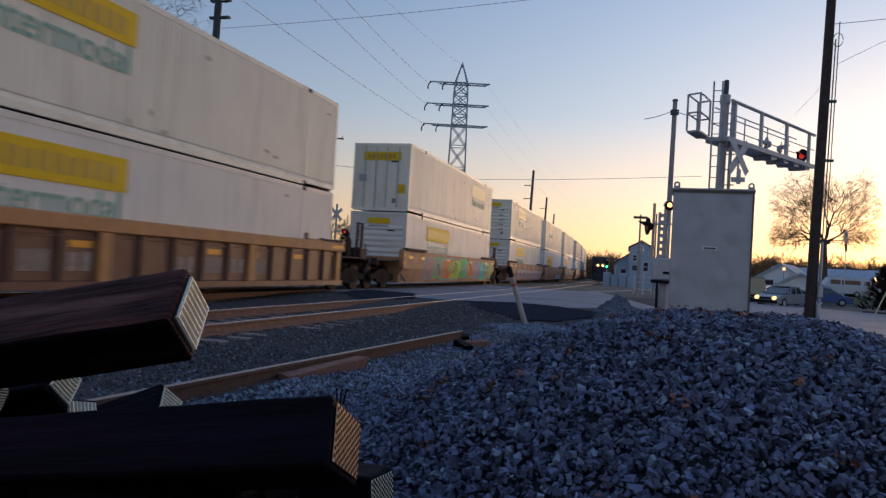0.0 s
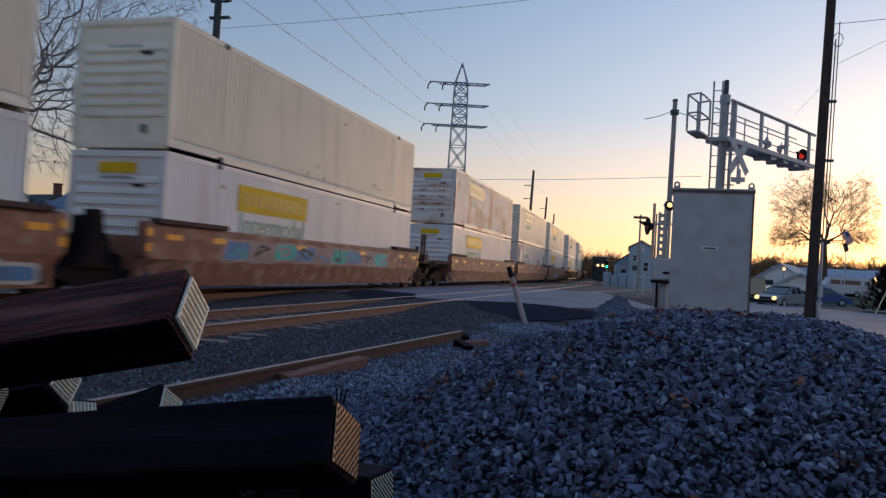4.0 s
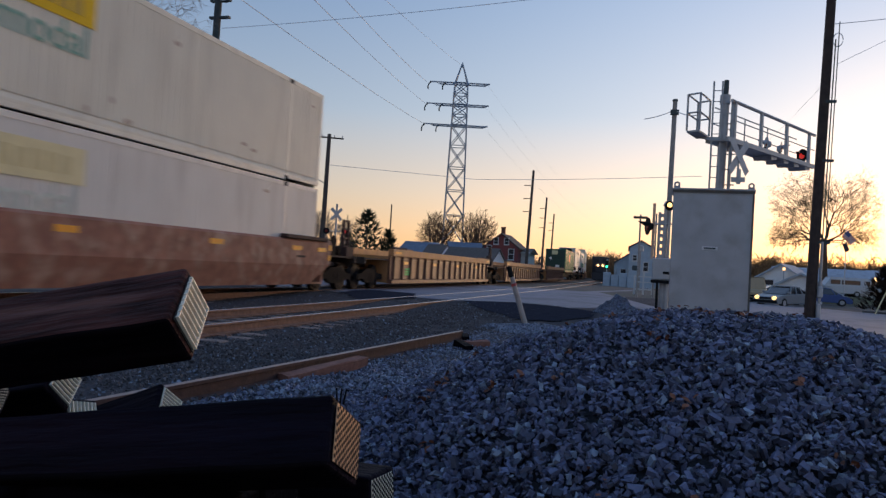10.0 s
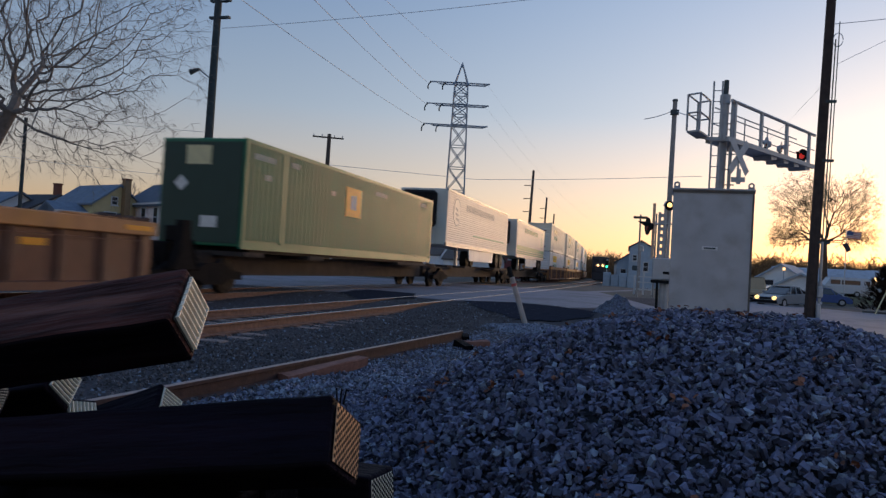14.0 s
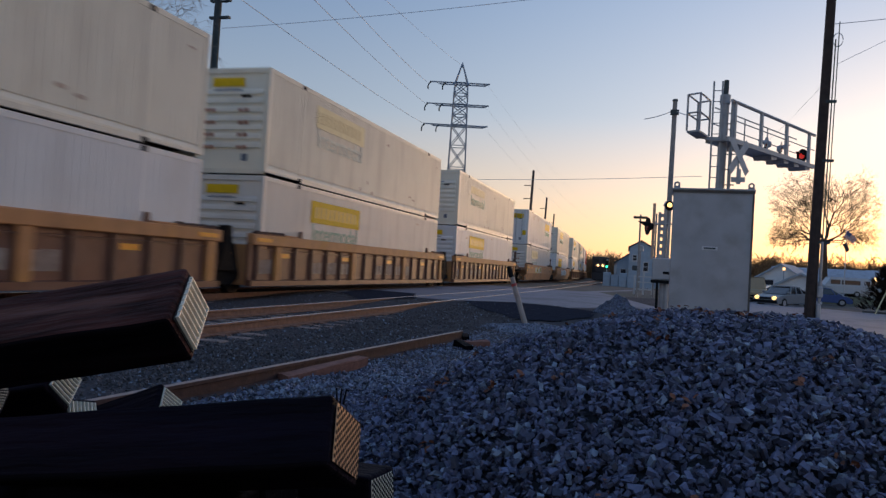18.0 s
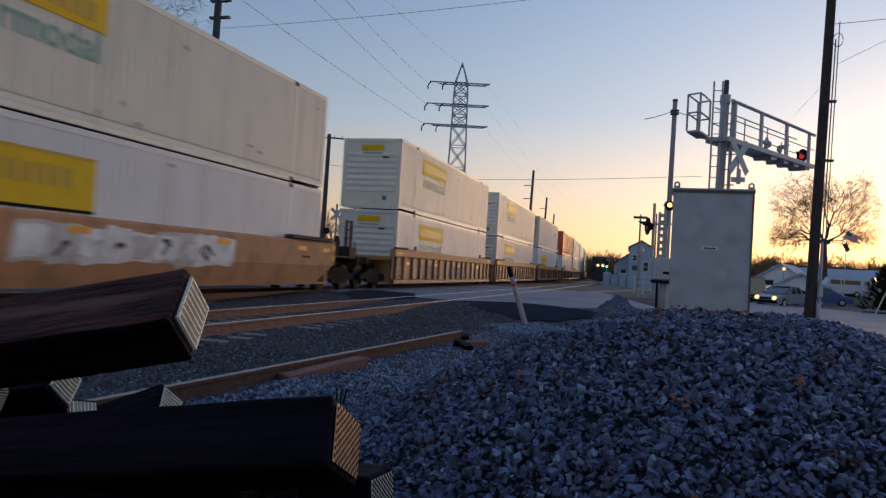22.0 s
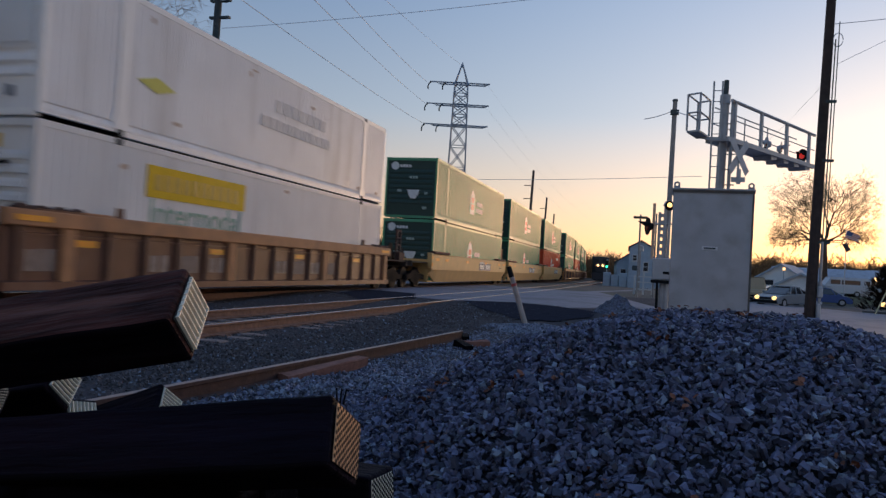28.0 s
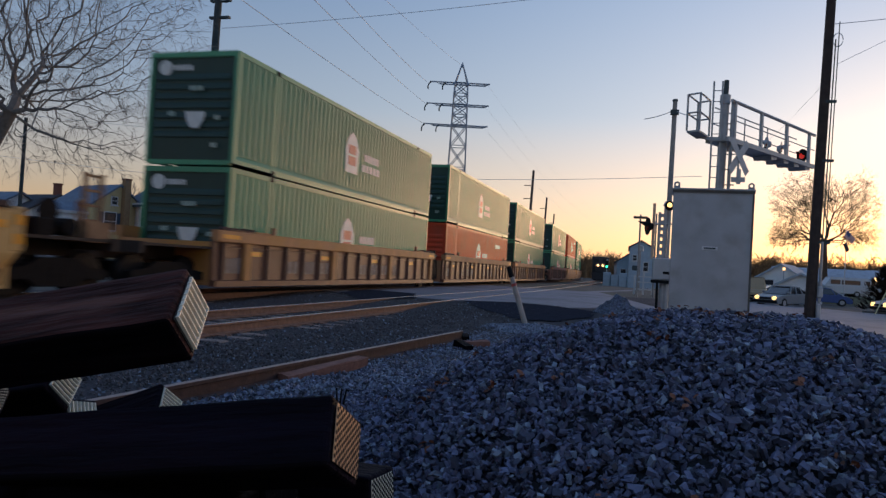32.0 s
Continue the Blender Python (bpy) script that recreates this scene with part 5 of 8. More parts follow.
# ---- near things: stone heap, timbers, loose rail, marker post, signal case, crossing signals ----
def stones_mesh(name, places, sizes, seed, mats, pale=0.0, flat=0.62):
    """Many angular stones in one mesh: each a squashed, broken block."""
    rng = np.random.default_rng(seed)
    base = np.array([(-1, -1, -1), (1, -1, -1), (1, 1, -1), (-1, 1, -1), (-1, -1, 1), (1, -1, 1), (1, 1, 1), (-1, 1, 1)]) * 0.68
    tri = np.array([(0, 2, 1), (0, 3, 2), (4, 5, 6), (4, 6, 7), (0, 1, 5), (0, 5, 4), (1, 2, 6), (1, 6, 5), (2, 3, 7), (2, 7, 6), (3, 0, 4), (3, 4, 7)])
    n = len(places)
    v = base[None] * (1 + rng.uniform(-0.42, 0.24, (n, 8, 1))) + rng.uniform(-0.20, 0.20, (n, 8, 3))
    v = v * np.stack([rng.uniform(0.8, 1.35, n), rng.uniform(0.65, 1.05, n), rng.uniform(0.32, 0.72, n)], 1)[:, None]
    q = rng.normal(size=(n, 4)) * np.array([1, flat, flat, 1])
    q /= np.linalg.norm(q, axis=1)[:, None]
    w, x, y, z = q.T
    rot = np.stack([1 - 2 * (y * y + z * z), 2 * (x * y - z * w), 2 * (x * z + y * w), 2 * (x * y + z * w), 1 - 2 * (x * x + z * z), 2 * (y * z - x * w),
                    2 * (x * z - y * w), 2 * (y * z + x * w), 1 - 2 * (x * x + y * y)], 1).reshape(n, 3, 3)
    v = np.einsum('nij,nkj->nki', rot, v) * np.asarray(sizes)[:, None, None] + np.asarray(places)[:, None]
    f = (tri[None] + (np.arange(n) * 8)[:, None, None]).reshape(-1, 3)
    me = bpy.data.meshes.new(name)
    me.vertices.add(n * 8)
    me.vertices.foreach_set("co", v.reshape(-1))
    me.loops.add(len(f) * 3)
    me.loops.foreach_set("vertex_index", f.reshape(-1).astype(np.int32))
    me.polygons.add(len(f))
    me.polygons.foreach_set("loop_start", np.arange(len(f), dtype=np.int32) * 3)
    me.polygons.foreach_set("loop_total", np.full(len(f), 3, dtype=np.int32))
    for m in mats:
        me.materials.append(M[m])
    if pale:
        me.polygons.foreach_set("material_index", np.repeat((rng.random(n) < pale).astype(np.int32), 12))
    me.polygons.foreach_set("use_smooth", np.zeros(len(f), dtype=bool))
    me.update(calc_edges=True)
    me.validate()
    return me


def build_stones():
    rng = np.random.default_rng(5)
    # the heap
    pts, sizes = [], []
    bm = B()
    rows = []
    for j in range(41):
        rows.append([bm.verts.new((PILE[0] - 3.4 + i * 0.17, PILE[1] - 3.2 + j * 0.15, 0)) for i in range(41)])
    for r in rows:
        for v in r:
            v.co.z = ground_z(v.co.x, v.co.y) - 0.05 + pile_height(v.co.x, v.co.y)
    for r0, r1 in zip(rows, rows[1:]):
        for i in range(40):
            bm.faces.new((r0[i], r0[i + 1], r1[i + 1], r1[i]))
    # near-black core paints the shadow gaps between the loose stones
    heap = solo("stone_heap", bm, "heap_gap_shade", "heap of loose dark grey crushed track stone", "gravel heap", kind="stuff")
    k = 0
    while len(pts) < 43000:
        x, y = PILE[0] + rng.uniform(-3.2, 3.3), PILE[1] + rng.uniform(-3.0, 1.1)
        h = pile_height(x, y)
        if h < 0.02 and rng.random() > 0.35:
            continue
        s = 0.012 + 0.021 * rng.random() ** 1.7
        pts.append((x, y, ground_z(x, y) + h + rng.uniform(-0.02, 0.022)))
        sizes.append(s)
    me = stones_mesh("heap_gravel", pts, sizes, 3, ["stone", "stone_pale"], 0.07)
    st = part("gravel", me, "stone", heap)
    tagged(st, "angular dark grey crushed stones", kind="stuff")
    # the foremost stones, one by one
    shapes = [stones_mesh("stone", [(0, 0, 0)], [1.0], 60 + k, ["stone_pale" if k in (3, 9) else "stone_near"]) for k in range(14)]
    for k in range(300):
        x, y = rng.uniform(-1.1, 2.3), rng.uniform(3.15, 4.6)
        size = rng.uniform(0.018, 0.036)
        z = ground_z(x, y) + pile_height(x, y) + 0.012
        part("stone", shapes[k % 14], "stone", heap, at=Matrix.Translation((x, y, z)) @ Euler((rng.uniform(-0.5, 0.5), rng.uniform(-0.5, 0.5), rng.uniform(0, 6.3))).to_matrix().to_4x4() @ Matrix.Scale(size, 4))
    # loose stones: a dense apron round the heap, then the track bed
    pts, sizes = [], []
    while len(pts) < 21000:
        x, y = rng.uniform(-3.7, 1.6), 3.2 + 11.5 * rng.random() ** 1.5
        if math.hypot((x - PILE[0]) / 2.6, (y - PILE[1]) / 2.4) < 1:
            continue
        pts.append((x, y, ground_z(x, y) + pile_height(x, y) + rng.uniform(-0.014, 0.014)))
        sizes.append(0.015 + 0.018 * rng.random() ** 1.8)
    me = stones_mesh("apron_gravel", pts, sizes, 9, ["stone_apron", "stone_pale"], 0.30)
    tagged(new("apron_gravel", me), "loose bluish-grey crushed stones spread round the heap", "gravel", kind="stuff")
    pts, sizes = [], []
    while len(pts) < 30000:
        y = 3.6 + 18.0 * rng.random() ** 1.3
        x = rng.uniform(-13.4, -3.5) if rng.random() < 0.35 else rng.uniform(-6.4, -3.5)
        if min(abs(x - NEAR_X - 0.755), abs(x - NEAR_X + 0.755)) < 0.1:
            continue
        if -6.3 < x < -5.7 and abs((y + 6.275) % 0.55 - 0.275) < 0.13 and rng.random() < 0.85:
            continue
        pts.append((x, y, ground_z(x, y) + rng.uniform(-0.010, 0.014)))
        sizes.append(0.013 + 0.017 * rng.random() ** 2)
    me = stones_mesh("track_gravel", pts, sizes, 8, ["stone_bed", "stone_pale"], 0.06)
    tagged(new("track_gravel", me), "dark grimy crushed stones of the track bed", "gravel", kind="stuff")
    # dead leaves caught on the stones
    bm = B()
    spots = [(PILE[0] + rng.uniform(-2.6, 2.6), PILE[1] + rng.uniform(-2.6, 0.4)) for _ in range(70)]
    for i in range(330):
        sx, sy = spots[i % 70]
        x, y = sx + rng.normal(0, 0.035), sy + rng.normal(0, 0.035)
        z = ground_z(x, y) + pile_height(x, y) + rng.uniform(0.025, 0.05)
        m = Matrix.Translation((x, y, z)) @ Euler((rng.uniform(-0.9, 0.9), rng.uniform(-0.9, 0.9), rng.uniform(0, 6.3))).to_matrix().to_4x4()
        L = rng.uniform(0.012, 0.032)
        o = [(-L, 0, 0), (-0.3 * L, 0.5 * L, 0.2 * L), (0.5 * L, 0.45 * L, 0.25 * L), (L, 0, 0.1 * L), (0.5 * L, -0.45 * L, 0.3 * L), (-0.3 * L, -0.5 * L, 0.2 * L)]
        vs = [bm.verts.new(m @ Vector(c)) for c in o]
        bm.faces.new(vs)
    solo("dead_leaves", bm, "leaf", "curled brown dead leaves lying on the stone heap", "leaves", kind="stuff")
    # small heap by the road, and grit round the marker post
    for (cx, cy, r, h, n, nm, lb) in ((-1.30, 21.4, 0.62, 0.50, 2600, "grit_heap", "small heap of bluish grey grit beside the road"), (-2.65, 16.2, 1.35, 0.13, 2600, "grit_patch", "patch of pale grit round the marker post")):
        bm = B()
        rings = []
        for j in range(9):
            d = 1 - j / 8
            ring = []
            for i in range(20):
                a = i * math.pi / 10
                q = noise.noise((cx + 3.8 * d * math.cos(a), cy + 3.8 * d * math.sin(a), 3.0))
                ring.append(bm.verts.new((cx + 1.1 * r * d * math.cos(a), cy + r * d * math.sin(a), ground_z(cx, cy) - 0.04 + h * (1 - d ** 1.45) * (1 + 0.45 * q))))
            rings.append(ring)
        for r0, r1 in zip(rings, rings[1:]):
            for i in range(20):
                bm.faces.new((r0[i], r0[(i + 1) % 20], r1[(i + 1) % 20], r1[i]))
        t = solo(nm, bm, "stone_apron", lb, "gravel heap", kind="stuff")
        pts = []
        for i in range(n):
            a, d = rng.uniform(0, 6.3), rng.random() ** 0.5
            pts.append((cx + r * d * math.cos(a) * 1.15, cy + r * d * math.sin(a), ground_z(cx, cy) + h * (1 - d ** 1.45) * (1 + 0.45 * noise.noise((cx + 3.8 * d * math.cos(a), cy + 3.8 * d * math.sin(a), 3.0))) - 0.03))
        tagged(part("grit", stones_mesh(nm + "_grit", pts, rng.uniform(0.012, 0.030, n), 11, ["stone_apron", "stone_pale"], 0.85 if h < 0.2 else 0.7), "stone_pale", t), kind="stuff")


M["stone_near"] = material("stone_near", (0.096, 0.106, 0.172), 0.5, vary=0.3, scale=1.2, bump=0.3, bump_scale=5, per_object=0.7)
M["stone_bed"] = material("stone_bed", (0.100, 0.096, 0.104), 0.85, vary=0.3, scale=18, island=0.55)
M["leaf"] = material("leaf", (0.20, 0.075, 0.04), 0.8, vary=0.3, scale=20, island=0.5)
build_stones()


M["plate_gap_shade"] = material("plate_gap_shade", (0.022, 0.019, 0.017), 0.7, vary=0.2, scale=20)


# -- creosoted timbers with toothed end plates --
def timber_pose(end, axis, up):
    ax, u = Vector(axis).normalized(), Vector(up)
    side = ax.cross(u).normalized()
    u = side.cross(ax)
    m = Matrix((side, ax, u)).transposed().to_4x4()
    return Matrix.Translation(end) @ m


def timber(end, axis, up, w, h, length, plate_kind, mat="plate_zinc", wood="tie_top"):
    t = thing("sleeper_timber", "dark creosoted wooden railway sleeper with a toothed metal end plate, stacked", "railway sleeper", "stacked sleepers", at=timber_pose(end, axis, up))
    bm = box(B(), -w / 2, w / 2, -length, 0, -h / 2, h / 2)
    bmesh.ops.bevel(bm, geom=list(bm.edges), offset=0.015, segments=3, profile=0.5, affect='EDGES')
    bmesh.ops.subdivide_edges(bm, edges=[e for e in bm.edges if e.calc_length() > 1.0], cuts=24)
    for v in bm.verts:
        v.co += 0.0055 * noise.noise_vector(v.co * 5 + Vector((w * 40, 0, 0)))
    # upward faces and ends lighter; shade on the other faces is painted near-black
    body = mesh_of("timber", bm)
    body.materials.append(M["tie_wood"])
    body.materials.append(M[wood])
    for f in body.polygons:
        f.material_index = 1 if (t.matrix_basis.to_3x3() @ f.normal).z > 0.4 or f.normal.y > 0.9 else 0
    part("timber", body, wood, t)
    if plate_kind:
        pw, ph = w / 2 - 0.020, h / 2 - 0.018
        bm = box(B(), -pw, pw, 0.003, 0.006, -ph, ph)
        # behind ridges the plate is near-black, painting the shade in their gaps
        part("end_plate", bm, mat if plate_kind == "holes" else "plate_gap_shade", t, "thin metal end plate")
        if plate_kind == "upright":
            n = 8
            me2 = mesh_of("plate_ridge", prism(B(), [(-0.005, 0.005), (-0.003, 0.018), (0.003, 0.018), (0.005, 0.005)], 'z', -ph + 0.002, ph - 0.002))
            me2.materials.append(M[mat])
            for i in range(n):
                part("ridge", me2, mat, t, at=pose(-pw + (i + 0.5) * 2 * pw / n, 0, 0))
        elif plate_kind == "ridged":
            n = 8
            me2 = mesh_of("plate_ridge", prism(B(), [(0.005, -0.0032), (0.016, -0.0021), (0.016, 0.0021), (0.005, 0.0032)], 'x', -pw + 0.002, pw - 0.002))
            me2.materials.append(M[mat])
            for i in range(n):
                part("ridge", me2, mat, t, at=pose(0, 0, -ph + (i + 0.5) * 2 * ph / n))
            tooth = mesh_of("plate_tooth", box(B(), -0.002, 0.002, 0.005, 0.016, -0.0075, 0.0075))
            tooth.materials.append(M[mat])
            for i in range(n - 1):
                for x in (-pw + 0.006, pw - 0.006):
                    part("tooth", tooth, mat, t, at=pose(x, 0, -ph + (i + 1) * 2 * ph / n))
        else:
            bm = B()
            n = 8
            for i in range(n):
                for j in range(15):
                    x = -pw + (i + 0.5 + 0.25 * (1 if j % 2 else -1)) * 2 * pw / n
                    z = -ph + (j + 0.5) * 2 * ph / 15
                    tube(bm, (x, 0.0055, z), (x, 0.0068, z), 0.0062, n=6)
            tagged(part("hole_pattern", bm, "black", t, "rows of small dark punched holes"), kind="stuff")
    return t


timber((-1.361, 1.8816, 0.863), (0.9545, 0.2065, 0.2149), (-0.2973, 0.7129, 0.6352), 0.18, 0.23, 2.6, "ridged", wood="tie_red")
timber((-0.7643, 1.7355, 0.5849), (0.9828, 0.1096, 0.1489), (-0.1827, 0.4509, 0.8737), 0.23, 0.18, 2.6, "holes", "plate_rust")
timber((-0.952, 2.5125, 0.2022), (0.9778, -0.1891, 0.0901), (-0.0929, -0.0056, 0.9957), 0.18, 0.18, 2.5, "holes")
timber((-2.6251, 3.4995, 0.1756), (0.9195, 0.0583, 0.3818), (-0.2605, 0.6584, 0.7227), 0.20, 0.20, 1.2, "ridged")
timber((-2.7034, 2.8138, 0.3925), (0.9441, 0.1219, 0.2063), (-0.2344, 0.7371, 0.7164), 0.20, 0.20, 1.0, "ridged")
timber((-2.7957, 3.0353, 0.1891), (0.9151, 0.007, 0.4067), (-0.1998, 0.2102, 0.8992), 0.23, 0.17, 1.2, "upright")
timber((-2.4524, 2.2072, 0.4721), (0.8715, 0.3442, 0.4201), (-0.6274, 0.6373, 0.3609), 0.164, 0.164, 0.9, "holes")
# lower layers of the stack, hidden behind the ones in front
for (ex, ey, ez) in ((-1.0, 2.30, 0.10), (-1.0, 2.02, 0.10), (-1.0, 1.74, 0.10), (-1.0, 1.45, 0.10), (-1.05, 1.72, 0.32), (-1.05, 1.95, 0.32), (-1.0, 2.3, -0.10), (-1.0, 2.02, -0.10), (-1.0, 1.74, -0.10), (-1.0, 1.45, -0.10), (-1.9, 2.2, 0.16), (-1.6, 1.45, 0.32)):
    # all their faces near-black, the stack's shade put into the wood colour
    timber((ex, ey, ez), (1.0, 0.05, 0.0), (0, 0, 1), 0.23, 0.18, 2.5, "", wood="tie_wood")


# -- loose rail and scraps --
def straight_rail(name, a, b, label):
    a, b = Vector(a), Vector(b)
    d = (b - a).length
    m = Matrix.Translation(a) @ Matrix.Rotation(math.atan2(-(b - a).x, (b - a).y), 4, 'Z')
    t = thing(name, label, "rail", at=m)
    part("rail_body", prism(B(), RAIL, 'y', 0, d), "rail_loose", t)
    part("rail_top", prism(B(), RAIL_TOP, 'y', 0, d), "rail_rust", t)
    return t


straight_rail("loose_rail", (-4.12, 2.6, -0.085), (-3.45, 12.6, -0.085), "loose length of rusty brown rail lying on the stones")
M["plank"] = material("plank", (0.26, 0.115, 0.085), 0.85, vary=0.3, scale=12, bump=0.4, bump_scale=30)
for n_, (px_, py_, rz_, ln_, wd_, mt_) in enumerate(((-3.58, 7.45, -15.5, 0.66, 0.08, "plank"), (-3.05, 11.3, 35, 0.28, 0.07, "tie_wood"), (-2.95, 11.8, -60, 0.2, 0.07, "plank"), (-3.4, 12.7, 20, 0.2, 0.06, "tie_wood"))):
    bm = box(B(), -wd_, wd_, -ln_, ln_, -0.05, 0.05)
    bmesh.ops.subdivide_edges(bm, edges=list(bm.edges), cuts=5)
    for v in bm.verts:
        v.co += 0.02 * noise.noise_vector(v.co * 6 + Vector((n_ * 9, 0, 0)))
    solo("wooden_plank", bm, mt_, "broken weathered piece of sleeper wood on the stones", "plank", "broken planks", at=pose(px_, py_, ground_z(px_, py_) + (0.07 if n_ == 0 else 0.04), 4, 3, rz_))
bm = B()
for i in range(3):
    tube(bm, (0.012 * i, 0, -0.02), (0.012 * i + 0.008 * (i - 1), 0.006, 0.035), 0.004, 0.003, n=6)
    tube(bm, (0.012 * i + 0.008 * (i - 1), 0.006, 0.035), (0.012 * i + 0.014 * (i - 1), 0.015, 0.028), 0.003, n=6)
solo("bent_nail", bm, "truck_iron", "bent dark nails sticking up from a sleeper", "nail", at=pose(-0.82, 1.79, 0.682) @ Matrix.Scale(0.72, 4))

post = thing("marker_post", "leaning white plastic marker post with a black cap", "post", at=Matrix.Translation((-3.13, 17.2, -0.30)) @ Matrix.Rotation(radians(-19), 4, 'Y') @ Matrix.Rotation(radians(2), 4, 'X'))
M["post_white"] = material("post_white", (0.46, 0.40, 0.36), 0.6, vary=0.12, scale=5, stain=(0.30, 0.17, 0.13), stain_amount=0.7, stain_scale=3)
part("shaft", tube(B(), (0, 0, 0), (0, 0, 1.24), 0.066, 0.060, n=14), "post_white", post)
part("cap", tube(B(), (0, 0, 1.24), (0, 0, 1.50), 0.064, 0.056, n=14), "black", post, "black top")
part("band", tube(B(), (0, 0, 1.02), (0, 0, 1.08), 0.068, n=14), "letter_red", post, "faded red band")


# -- signal case --
M["post_pale"] = material("post_pale", (0.72, 0.72, 0.72), 0.6, vary=0.05)
def build_case():
    c = thing("signal_case", "tall pale grey aluminium railway signal case with lifting lugs", "cabinet", at=pose(0.72, 14.45, -0.3, 0, 0, 0))
    w, h, d = 0.685, 2.98, 0.5
    bm = box(B(), -w, w, -d, d, 0.12, h, 0.015)
    part("body", bm, "aluminium", c)
    part("roof_cap", box(B(), -w - 0.02, w + 0.02, -d - 0.03, d + 0.02, h, h + 0.035, 0.008), "galv", c, "overhanging roof cap")
    part("plinth", box(B(), -w - 0.03, w + 0.03, -d - 0.03, d + 0.03, -0.1, 0.12), "stone_pale", c, "concrete plinth")
    for x in (-w + 0.055, w - 0.055):
        for y in (-d + 0.03, d - 0.03):
            bm = B()
            n = 14
            for i in range(n):
                a0, a1 = math.pi * 2 * i / n, math.pi * 2 * (i + 1) / n
                tube(bm, (x + 0.042 * math.cos(a0), y, h + 0.10 + 0.042 * math.sin(a0)), (x + 0.042 * math.cos(a1), y, h + 0.10 + 0.042 * math.sin(a1)), 0.018, n=6, caps=False)
            part("lifting_lug", bm, "galv", c, "welded lifting eye")
            part("lug_plate", box(B(), x - 0.055, x + 0.055, y - 0.014, y + 0.014, h + 0.035, h + 0.075), "galv", c)
    for x in (-0.30, 0.16):
        part("panel_seam", box(B(), x - 0.006, x + 0.006, -d - 0.006, -d + 0.002, 0.16, h - 0.03), "aluminium", c, "folded panel seam")
    part("edge_strip", box(B(), w - 0.030, w + 0.004, -d - 0.008, -d + 0.012, 0.14, h - 0.05), "rim_rust", c, "dark stained corner strip")
    strip = part("name_strip", box(B(), -0.155, 0.115, -d - 0.010, -d + 0.002, 1.905, 1.972), "post_pale", c, "small pale name strip")
    part("strip_lettering", box(B(), -0.12, 0.08, -d - 0.014, -d - 0.0105, 1.925, 1.952), "pole_dark", strip, "dark unreadable lettering")
    part("roof_rim", box(B(), -w - 0.012, w + 0.012, -d - 0.018, -d - 0.002, h - 0.045, h - 0.001), "rim_rust", c, "rust-stained rim under the cap")
    for (x, z) in ((0.60, 2.12), (0.61, 1.1), (-0.6, 1.0)):
        part("bolt", tube(B(), (x, -d - 0.012, z), (x, -d, z), 0.014, n=8), "galv", c)


build_case()


# -- crossing signals --
def flasher(parent, at, lit=False, pale=False):
    coat = "sign_back" if pale else "black"
    f = part("flasher", tube(B(), (0, -0.01, 0), (0, 0.01, 0), 0.28, n=24), coat, parent, "round signal backing disc", at)
    part("lamp_housing", tube(B(), (0, 0.01, 0), (0, 0.16, 0), 0.16, 0.10, n=16), coat, f)
    part("lens", tube(B(), (0, -0.03, 0), (0, -0.01, 0), 0.13, n=16), "lamp_red" if lit else "lens_red", f, "red signal lens")
    bm = B()
    n = 12
    for i in range(n):
        a0, a1 = math.pi * i / n, math.pi * (i + 1) / n
        v = [bm.verts.new(c) for c in ((0.15 * math.cos(a0), -0.02, 0.15 * math.sin(a0)), (0.15 * math.cos(a1), -0.02, 0.15 * math.sin(a1)), (0.15 * math.cos(a1), -0.30 * math.sin(max(a1, 0.4)) - 0.02, 0.15 * math.sin(a1)), (0.15 * math.cos(a0), -0.30 * math.sin(max(a0, 0.4)) - 0.02, 0.15 * math.sin(a0)))]
        bm.faces.new(v)
    part("hood", bm, coat, f, "hood over the lens")
    return f


M["lens_red"] = material("lens_red", (0.25, 0.02, 0.02), 0.25, vary=0.05)
M["sign_back"] = material("sign_back", (0.50, 0.51, 0.53), 0.5, metal=0.3, vary=0.1, scale=5)


def crossbuck(parent, at, mat="sign_back"):
    for a in (48, -48):
        part("crossbuck_blade", box(B(), -0.61, 0.61, -0.006, 0.006, -0.115, 0.115, 0.003), mat, parent, "crossbuck blade", at @ pose(0, -0.01 if a > 0 else 0.01, 0, 0, a, 0))


